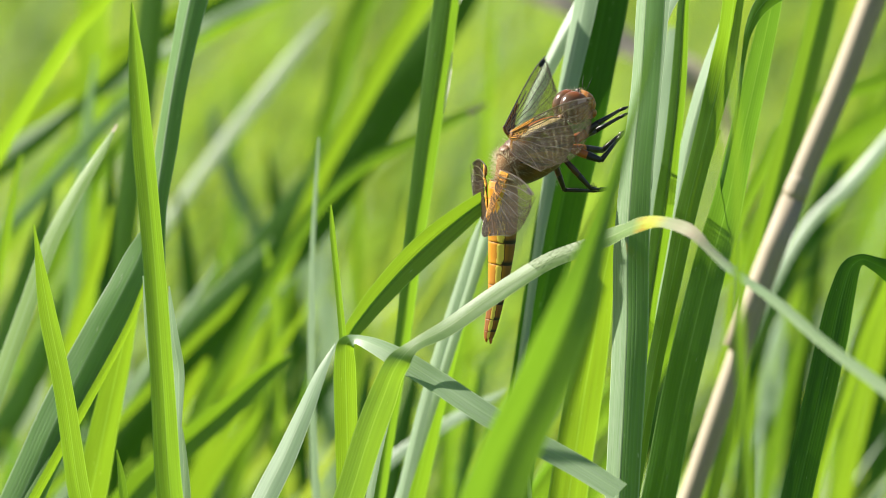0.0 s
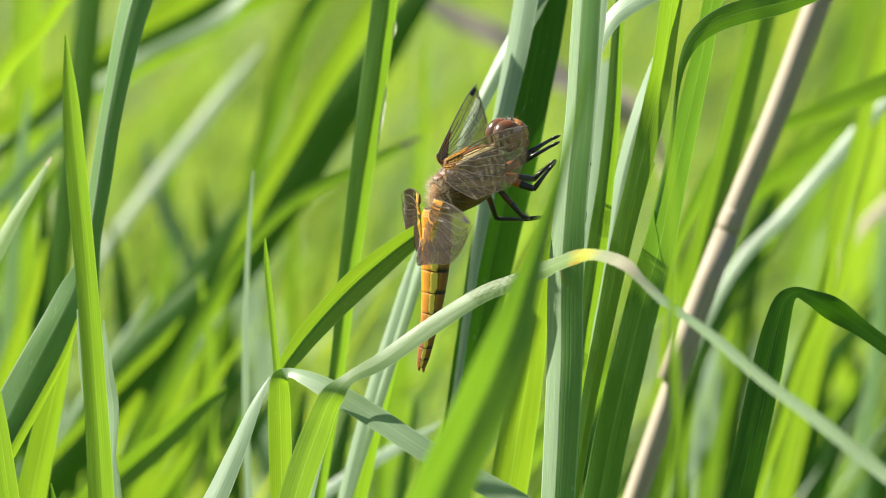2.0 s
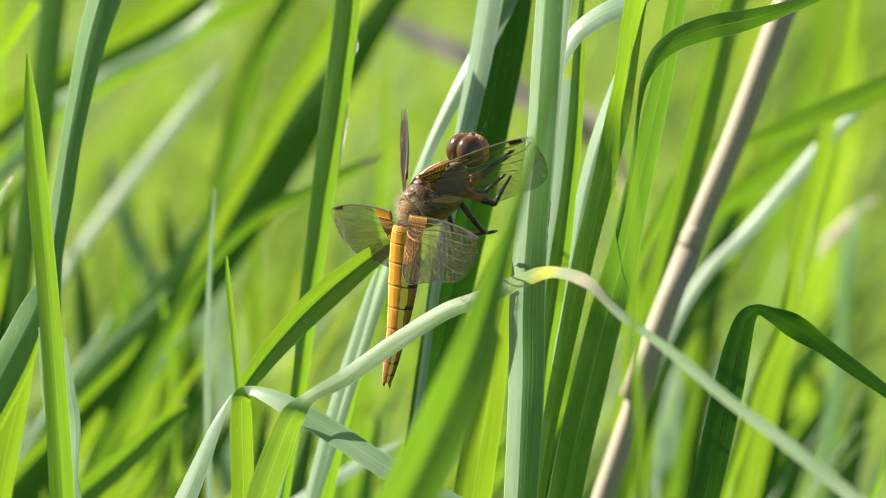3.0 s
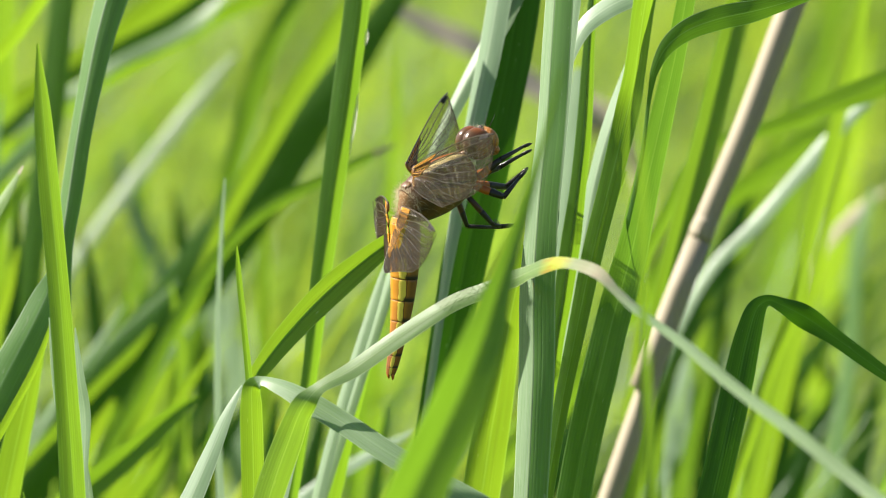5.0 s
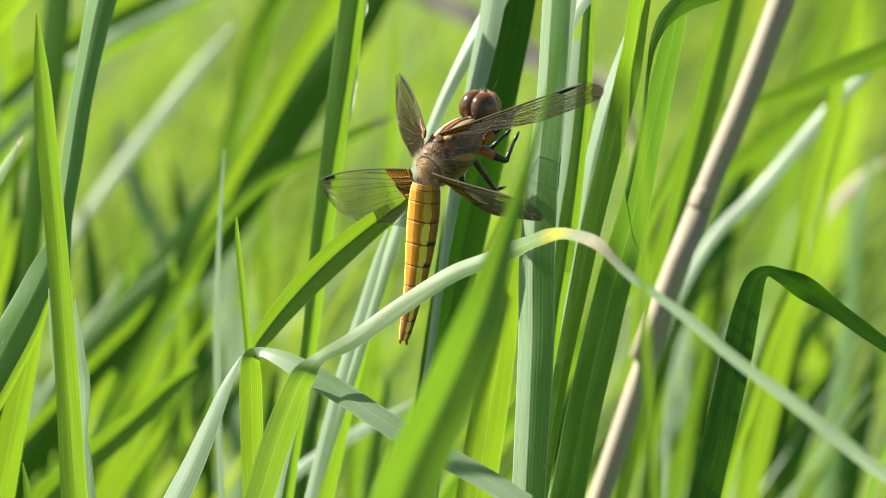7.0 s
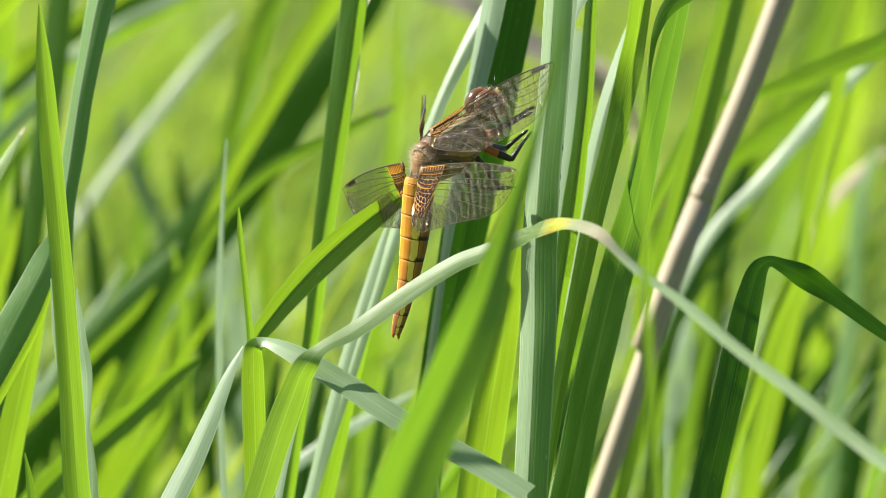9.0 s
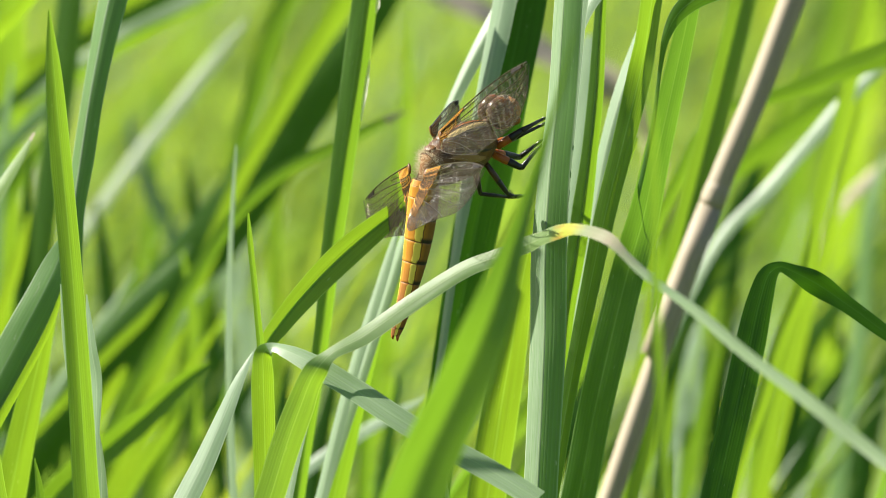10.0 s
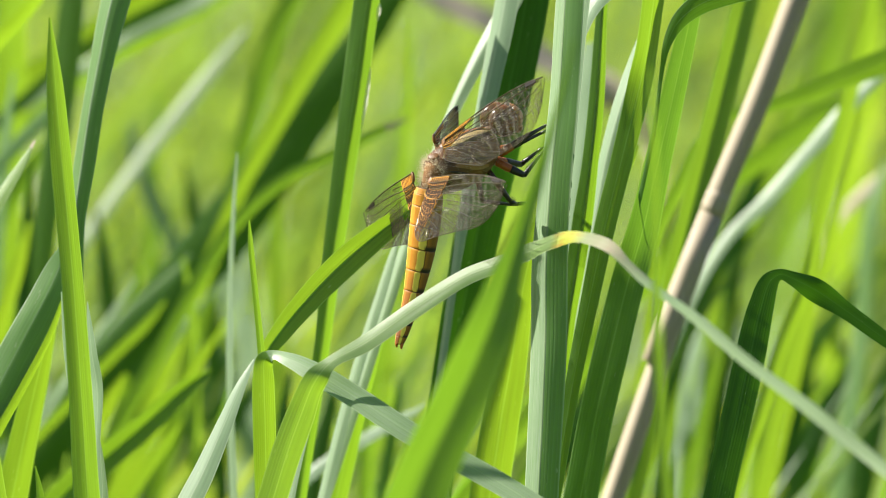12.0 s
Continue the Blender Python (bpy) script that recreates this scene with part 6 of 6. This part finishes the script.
def build_legs():
    # hip along the thorax; knee, ankle and foot in millimetres (sideways, forward, up) on the near and on the far side
    for sgn, rows in ((1, (
        (0.0124, (3.0, 15.6, 7.0), (1.6, 20.6, 8.9), (1.5, 22.2, 9.4)),
        (0.0112, (4.0, 16.2, 1.1), (2.6, 19.8, 4.0), (2.0, 21.6, 5.3)),
        (0.0092, (3.0, 15.3, -3.6), (2.4, 17.2, -3.9), (2.0, 19.9, -3.7)))), (-1, (
        (0.0124, (-2.0, 18.6, 4.9), (-1.2, 22.6, 7.3), (-1.0, 24.0, 8.0)),
        (0.0112, (-2.5, 20.7, 1.7), (-1.4, 22.8, 4.2), (-1.0, 23.6, 5.1)),
        (0.0088, (-1.5, 13.3, -4.6), (-1.0, 18.6, -4.7), (-1.0, 21.8, -4.5))))):
        for hip, knee, ankle, foot in rows:
            h = thorax_point(hip, 150 * sgn)
            k, a, t = (Vector(p) * MM for p in (knee, ankle, foot))
            leg = new("leg")
            leg.parent = dragonfly
            g = 1.0 if hip > 0.010 else 0.75
            v, f = tube([(*h, 0.0012 * g), (*h.lerp(k, 0.4), 0.0014 * g), (*h.lerp(k, 0.85), 0.0010 * g), (*k, 0.0009 * g)], 10)
            part("femur", v, f, FEMUR if hip > 0.010 else SHANK, leg)
            v, f = tube([(*k, 0.0009 * g), (*k.lerp(a, 0.5), 0.00065), (*a, 0.0005)], 10)
            part("tibia", v, f, LEG, leg)
            m = h.lerp(k, 0.60)
            v, f = tube([(*h.lerp(k, 0.52), 0.00128 * g), (*m, 0.00134 * g), (*h.lerp(k, 0.86), 0.00108 * g), (*k, 0.00096 * g)], 10)
            part("knee_sleeve", v, f, LEG, leg, "glossy black end of the thigh")
            v, f = tube([(*a, 0.0006), (*a.lerp(t, 0.6), 0.00055), (*t, 0.0003)], 8)
            part("foot", v, f, LEG, leg)
            # comb of spines on the shin
            v, f = [], []
            for i in range(11):
                p = k.lerp(a, 0.08 + 0.085 * i)
                o = (p - (h + t) / 2).normalized() * -0.0013 + (a - k).normalized() * 0.0006
                b = len(v)
                q = (a - k).normalized() * 0.00008
                v += [p - q, p + q, p + o]
                f.append((b, b + 1, b + 2))
            part("spine_comb", v, f, LEG, leg, smooth=False)


build_abdomen()
build_thorax()
build_head()
right_forewing = build_wing("right_forewing", False)
left_forewing = build_wing("left_forewing", False)
right_hindwing = build_wing("right_hindwing", True)
left_hindwing = build_wing("left_hindwing", True)
build_legs()


# ------------------------------------------------------------------ movement
def motions():
    walk(dragonfly, [
        (0, pose(-0.00307, 0.00139, 0.42992, -4.11, 2.67, -57.10)),
        (0.1, pose(-0.00307, 0.00141, 0.43001, -4.07, 2.74, -56.10)),
        (0.3, pose(-0.00253, 0.00144, 0.43028, -4.50, 3.51, -52.14)),
        (0.5, pose(-0.00208, 0.00147, 0.43046, -4.69, 4.21, -48.17)),
        (1, pose(-0.00171, 0.00149, 0.43063, -4.76, 4.58, -46.19)),
        (1.5, pose(-0.00171, 0.00151, 0.43072, -4.53, 4.67, -44.18)),
        (1.7, pose(-0.00190, 0.00151, 0.43072, -4.69, 4.51, -46.18)),
        (1.9, pose(-0.00271, 0.00149, 0.43063, -4.40, 3.31, -53.13)),
        (2.05, pose(-0.00325, 0.00149, 0.43063, -4.31, 2.91, -56.11)),
        (2.2, pose(-0.00343, 0.00151, 0.43072, -4.53, 2.94, -57.12)),
        (2.4, pose(-0.00271, 0.00152, 0.43081, -4.81, 3.75, -52.16)),
        (2.6, pose(-0.00208, 0.00153, 0.43090, -4.96, 4.94, -45.21)),
        (3.2, pose(-0.00162, 0.00153, 0.43090, -4.79, 5.11, -43.21)),
        (3.6, pose(-0.00199, 0.00152, 0.43081, -5.06, 4.54, -48.20)),
        (4.3, pose(-0.00343, 0.00151, 0.43072, -4.36, 2.83, -57.11)),
        (4.8, pose(-0.00370, 0.00151, 0.43072, -4.24, 2.65, -58.10)),
        (5.7, pose(-0.00361, 0.00151, 0.43072, -4.15, 2.79, -56.10)),
        (5.85, pose(-0.00280, 0.00149, 0.43063, -4.66, 3.63, -52.15)),
        (6, pose(-0.00180, 0.00147, 0.43046, -4.88, 5.03, -44.21)),
        (6.2, pose(-0.00162, 0.00148, 0.43055, -4.58, 5.43, -40.22)),
        (6.6, pose(-0.00180, 0.00149, 0.43063, -4.88, 5.03, -44.21)),
        (6.8, pose(-0.00108, 0.00154, 0.43099, -4.90, 5.42, -42.23)),
        (7, pose(-0.00009, 0.00161, 0.43144, -4.60, 6.30, -36.25)),
        (7.2, pose(0.00000, 0.00161, 0.43144, -4.71, 6.22, -37.26)),
        (7.8, pose(-0.00072, 0.00156, 0.43108, -5.10, 6.04, -40.27)),
        (8.8, pose(-0.00144, 0.00152, 0.43081, -5.96, 5.34, -48.28)),
        (9, pose(-0.00153, 0.00152, 0.43081, -6.04, 5.41, -48.29)),
        (9.2, pose(-0.00162, 0.00154, 0.43099, -7.00, 5.83, -50.36)),
        (9.4, pose(-0.00199, 0.00158, 0.43126, -8.15, 6.32, -52.45)),
        (9.7, pose(-0.00208, 0.00158, 0.43126, -8.42, 6.30, -53.46)),
        (10.2, pose(-0.00190, 0.00158, 0.43126, -8.47, 6.56, -52.49)),
        (10.6, pose(-0.00208, 0.00158, 0.43126, -8.50, 6.36, -53.47)),
        (11.2, pose(-0.00190, 0.00158, 0.43126, -8.39, 6.50, -52.48)),
        (11.7, pose(-0.00171, 0.00157, 0.43117, -8.47, 6.56, -52.49)),
        (12, pose(-0.00153, 0.00157, 0.43117, -8.20, 6.59, -51.47)),
    ])
    walk(right_forewing, [
        (0, pose(0.0014, 0.0002, 0.0054, 84.78, -17.65, -13.21)),
        (0.1, pose(0.0014, 0.0002, 0.0054, 89.93, -17.96, -13.43)),
        (0.3, pose(0.0014, 0.0002, 0.0054, 108.72, -18.70, -15.13)),
        (0.5, pose(0.0014, 0.0002, 0.0054, 120.01, -19.15, -17.87)),
        (1, pose(0.0014, 0.0002, 0.0054, 126.54, -19.44, -19.10)),
        (1.5, pose(0.0014, 0.0002, 0.0054, 126.44, -19.40, -21.07)),
        (1.7, pose(0.0014, 0.0002, 0.0054, 120.22, -19.23, -19.94)),
        (1.9, pose(0.0014, 0.0002, 0.0054, 100.19, -18.44, -15.21)),
        (2.05, pose(0.0014, 0.0002, 0.0054, 85.11, -17.76, -14.31)),
        (2.2, pose(0.0014, 0.0002, 0.0054, 85.27, -17.82, -13.35)),
        (2.4, pose(0.0014, 0.0002, 0.0054, 109.11, -18.84, -15.25)),
        (2.6, pose(0.0014, 0.0002, 0.0054, 126.92, -19.61, -20.23)),
        (3.2, pose(0.0014, 0.0002, 0.0054, 133.67, -20.08, -20.52)),
        (3.6, pose(0.0014, 0.0002, 0.0054, 114.11, -19.19, -18.90)),
        (4.3, pose(0.0014, 0.0002, 0.0054, 85.08, -17.75, -13.30)),
        (4.8, pose(0.0014, 0.0002, 0.0054, 84.84, -17.67, -12.23)),
        (5.7, pose(0.0014, 0.0002, 0.0054, 88.27, -17.94, -13.73)),
        (5.85, pose(0.0014, 0.0002, 0.0054, 104.71, -18.67, -15.76)),
        (6, pose(0.0014, 0.0002, 0.0054, 126.92, -19.61, -21.23)),
        (6.2, pose(0.0014, 0.0002, 0.0054, 143.67, -20.74, -21.21)),
        (6.6, pose(0.0014, 0.0002, 0.0054, 131.35, -19.92, -20.09)),
        (6.8, pose(0.0014, 0.0002, 0.0054, 151.55, -21.29, -17.48)),
        (7, pose(0.0014, 0.0002, 0.0054, 174.38, -23.06, -17.27)),
        (7.2, pose(0.0014, 0.0002, 0.0054, 170.60, -22.76, -17.60)),
        (7.8, pose(0.0014, 0.0002, 0.0054, 119.08, -26.59, -14.37)),
        (8.8, pose(0.0014, 0.0002, 0.0054, 80.92, -27.76, -10.99)),
        (9, pose(0.0014, 0.0002, 0.0054, 81.00, -27.83, -11.03)),
        (9.2, pose(0.0014, 0.0002, 0.0054, 86.96, -28.32, -15.03)),
        (9.4, pose(0.0014, 0.0002, 0.0054, 92.58, -28.88, -19.03)),
        (9.7, pose(0.0014, 0.0002, 0.0054, 92.82, -28.91, -18.16)),
        (10.2, pose(0.0014, 0.0002, 0.0054, 92.34, -28.84, -18.63)),
        (10.6, pose(0.0014, 0.0002, 0.0054, 92.50, -28.81, -17.80)),
        (11.2, pose(0.0014, 0.0002, 0.0054, 91.59, -28.56, -17.98)),
        (11.7, pose(0.0014, 0.0002, 0.0054, 90.82, -28.30, -17.22)),
        (12, pose(0.0014, 0.0002, 0.0054, 88.27, -27.48, -16.08)),
    ])
    walk(left_forewing, [
        (0, pose(-0.0018, 0.0008, 0.0054, 61.16, -13.24, 137.60)),
        (0.1, pose(-0.0018, 0.0008, 0.0054, 67.09, -12.85, 138.08)),
        (0.3, pose(-0.0018, 0.0008, 0.0054, 79.67, -11.76, 138.65)),
        (0.5, pose(-0.0018, 0.0008, 0.0054, 84.32, -11.14, 137.18)),
        (1, pose(-0.0018, 0.0008, 0.0054, 86.64, -10.74, 136.68)),
        (1.5, pose(-0.0018, 0.0008, 0.0054, 86.74, -10.74, 134.66)),
        (1.7, pose(-0.0018, 0.0008, 0.0054, 84.12, -11.14, 135.22)),
        (1.9, pose(-0.0018, 0.0008, 0.0054, 74.65, -12.27, 137.67)),
        (2.05, pose(-0.0018, 0.0008, 0.0054, 60.86, -13.29, 136.67)),
        (2.2, pose(-0.0018, 0.0008, 0.0054, 60.66, -13.32, 137.71)),
        (2.4, pose(-0.0018, 0.0008, 0.0054, 79.26, -11.79, 138.74)),
        (2.6, pose(-0.0018, 0.0008, 0.0054, 86.23, -10.74, 135.75)),
        (3.2, pose(-0.0018, 0.0008, 0.0054, 86.02, -10.27, 134.80)),
        (3.6, pose(-0.0018, 0.0008, 0.0054, 80.80, -11.55, 135.84)),
        (4.3, pose(-0.0018, 0.0008, 0.0054, 60.86, -13.29, 137.67)),
        (4.8, pose(-0.0018, 0.0008, 0.0054, 61.06, -13.25, 138.62)),
        (5.7, pose(-0.0018, 0.0008, 0.0054, 65.10, -12.99, 137.61)),
        (5.85, pose(-0.0018, 0.0008, 0.0054, 76.98, -12.04, 137.73)),
        (6, pose(-0.0018, 0.0008, 0.0054, 86.23, -10.74, 134.75)),
        (6.2, pose(-0.0018, 0.0008, 0.0054, 85.65, -9.65, 133.22)),
        (6.6, pose(-0.0018, 0.0008, 0.0054, 86.09, -10.43, 135.45)),
        (6.8, pose(-0.0018, 0.0008, 0.0054, 85.26, -9.17, 136.30)),
        (7, pose(-0.0018, 0.0008, 0.0054, 84.25, -7.58, 133.85)),
        (7.2, pose(-0.0018, 0.0008, 0.0054, 84.34, -7.89, 134.15)),
        (7.8, pose(-0.0018, 0.0008, 0.0054, 85.20, -3.90, 132.64)),
        (8.8, pose(-0.0018, 0.0008, 0.0054, 85.41, -1.52, 137.21)),
        (9, pose(-0.0018, 0.0008, 0.0054, 85.31, -1.52, 137.21)),
        (9.2, pose(-0.0018, 0.0008, 0.0054, 76.81, -1.61, 136.16)),
        (9.4, pose(-0.0018, 0.0008, 0.0054, 67.31, -1.85, 135.12)),
        (9.7, pose(-0.0018, 0.0008, 0.0054, 67.11, -1.87, 136.12)),
        (10.2, pose(-0.0018, 0.0008, 0.0054, 67.85, -2.00, 135.28)),
        (10.6, pose(-0.0018, 0.0008, 0.0054, 67.64, -1.95, 136.23)),
        (11.2, pose(-0.0018, 0.0008, 0.0054, 68.89, -2.09, 135.43)),
        (11.7, pose(-0.0018, 0.0008, 0.0054, 70.05, -2.23, 135.63)),
        (12, pose(-0.0018, 0.0008, 0.0054, 73.41, -2.55, 135.12)),
    ])
    walk(right_hindwing, [
        (0, pose(0.0028, -0.0021, -0.0007, 75.21, -2.96, -24.18)),
        (0.1, pose(0.0028, -0.0021, -0.0007, 75.49, -3.08, -23.93)),
        (0.3, pose(0.0028, -0.0021, -0.0007, 77.06, -3.61, -24.19)),
        (0.5, pose(0.0028, -0.0021, -0.0007, 78.05, -3.98, -26.10)),
        (1, pose(0.0028, -0.0021, -0.0007, 78.58, -4.19, -26.83)),
        (1.5, pose(0.0028, -0.0021, -0.0007, 78.48, -4.17, -28.83)),
        (1.7, pose(0.0028, -0.0021, -0.0007, 78.24, -4.03, -28.12)),
        (1.9, pose(0.0028, -0.0021, -0.0007, 76.52, -3.40, -24.87)),
        (2.05, pose(0.0028, -0.0021, -0.0007, 75.51, -3.00, -25.20)),
        (2.2, pose(0.0028, -0.0021, -0.0007, 75.70, -3.03, -24.21)),
        (2.4, pose(0.0028, -0.0021, -0.0007, 77.45, -3.71, -24.22)),
        (2.6, pose(0.0028, -0.0021, -0.0007, 78.96, -4.31, -27.86)),
        (3.2, pose(0.0028, -0.0021, -0.0007, 87.13, -4.17, -29.01)),
        (3.6, pose(0.0028, -0.0021, -0.0007, 78.29, -3.97, -27.41)),
        (4.3, pose(0.0028, -0.0021, -0.0007, 75.51, -3.00, -24.20)),
        (4.8, pose(0.0028, -0.0021, -0.0007, 75.31, -2.97, -23.19)),
        (5.7, pose(0.0028, -0.0021, -0.0007, 75.49, -3.06, -24.35)),
        (5.85, pose(0.0028, -0.0021, -0.0007, 77.09, -3.57, -25.05)),
        (6, pose(0.0028, -0.0021, -0.0007, 78.96, -4.31, -28.86)),
        (6.2, pose(0.0028, -0.0021, -0.0007, 100.80, -4.01, -30.88)),
        (6.6, pose(0.0028, -0.0021, -0.0007, 84.21, -4.22, -28.30)),
        (6.8, pose(0.0028, -0.0021, -0.0007, 112.80, -3.94, -28.04)),
        (7, pose(0.0028, -0.0021, -0.0007, 150.20, -3.64, -31.16)),
        (7.2, pose(0.0028, -0.0021, -0.0007, 144.05, -3.74, -30.75)),
        (7.8, pose(0.0028, -0.0021, -0.0007, 106.11, -7.83, -26.12)),
        (8.8, pose(0.0028, -0.0021, -0.0007, 80.85, -10.63, -17.35)),
        (9, pose(0.0028, -0.0021, -0.0007, 80.94, -10.67, -17.37)),
        (9.2, pose(0.0028, -0.0021, -0.0007, 78.08, -11.32, -21.14)),
        (9.4, pose(0.0028, -0.0021, -0.0007, 75.71, -11.75, -24.80)),
        (9.7, pose(0.0028, -0.0021, -0.0007, 75.91, -11.79, -23.84)),
        (10.2, pose(0.0028, -0.0021, -0.0007, 76.47, -11.67, -24.04)),
        (10.6, pose(0.0028, -0.0021, -0.0007, 76.25, -11.70, -23.30)),
        (11.2, pose(0.0028, -0.0021, -0.0007, 76.74, -11.47, -23.18)),
        (11.7, pose(0.0028, -0.0021, -0.0007, 77.34, -11.25, -22.07)),
        (12, pose(0.0028, -0.0021, -0.0007, 78.44, -10.59, -20.18)),
    ])
    walk(left_hindwing, [
        (0, pose(-0.0019, -0.0019, -0.0009, 82.85, 5.99, 150.30)),
        (0.1, pose(-0.0019, -0.0019, -0.0009, 81.03, 6.01, 150.74)),
        (0.3, pose(-0.0019, -0.0019, -0.0009, 74.86, 6.32, 151.74)),
        (0.5, pose(-0.0019, -0.0019, -0.0009, 71.30, 6.56, 150.59)),
        (1, pose(-0.0019, -0.0019, -0.0009, 69.23, 6.70, 150.26)),
        (1.5, pose(-0.0019, -0.0019, -0.0009, 69.33, 6.67, 148.27)),
        (1.7, pose(-0.0019, -0.0019, -0.0009, 71.11, 6.60, 148.57)),
        (1.9, pose(-0.0019, -0.0019, -0.0009, 77.44, 6.19, 150.48)),
        (2.05, pose(-0.0019, -0.0019, -0.0009, 82.56, 6.01, 149.27)),
        (2.2, pose(-0.0019, -0.0019, -0.0009, 82.35, 6.04, 150.24)),
        (2.4, pose(-0.0019, -0.0019, -0.0009, 74.46, 6.39, 151.72)),
        (2.6, pose(-0.0019, -0.0019, -0.0009, 68.84, 6.80, 149.21)),
        (3.2, pose(-0.0019, -0.0019, -0.0009, 67.55, 7.55, 148.72)),
        (3.6, pose(-0.0019, -0.0019, -0.0009, 72.60, 6.59, 148.84)),
        (4.3, pose(-0.0019, -0.0019, -0.0009, 82.55, 6.02, 150.26)),
        (4.8, pose(-0.0019, -0.0019, -0.0009, 82.74, 6.00, 151.29)),
        (5.7, pose(-0.0019, -0.0019, -0.0009, 81.54, 6.01, 150.19)),
        (5.85, pose(-0.0019, -0.0019, -0.0009, 75.86, 6.31, 150.59)),
        (6, pose(-0.0019, -0.0019, -0.0009, 68.84, 6.80, 148.21)),
        (6.2, pose(-0.0019, -0.0019, -0.0009, 65.86, 8.58, 147.76)),
        (6.6, pose(-0.0019, -0.0019, -0.0009, 67.97, 7.30, 149.22)),
        (6.8, pose(-0.0019, -0.0019, -0.0009, 64.57, 9.38, 151.29)),
        (7, pose(-0.0019, -0.0019, -0.0009, 60.90, 12.04, 150.60)),
        (7.2, pose(-0.0019, -0.0019, -0.0009, 61.49, 11.55, 150.49)),
        (7.8, pose(-0.0019, -0.0019, -0.0009, 65.53, 11.92, 147.62)),
        (8.8, pose(-0.0019, -0.0019, -0.0009, 69.60, 14.84, 152.89)),
        (9, pose(-0.0019, -0.0019, -0.0009, 69.50, 14.87, 152.87)),
        (9.2, pose(-0.0019, -0.0019, -0.0009, 73.57, 16.30, 152.18)),
        (9.4, pose(-0.0019, -0.0019, -0.0009, 77.16, 17.63, 151.49)),
        (9.7, pose(-0.0019, -0.0019, -0.0009, 77.07, 17.63, 152.48)),
        (10.2, pose(-0.0019, -0.0019, -0.0009, 76.37, 17.85, 151.57)),
        (10.6, pose(-0.0019, -0.0019, -0.0009, 76.71, 17.76, 152.57)),
        (11.2, pose(-0.0019, -0.0019, -0.0009, 76.09, 18.03, 151.76)),
        (11.7, pose(-0.0019, -0.0019, -0.0009, 75.48, 18.28, 151.96)),
        (12, pose(-0.0019, -0.0019, -0.0009, 74.34, 18.88, 151.53)),
    ])


motions()
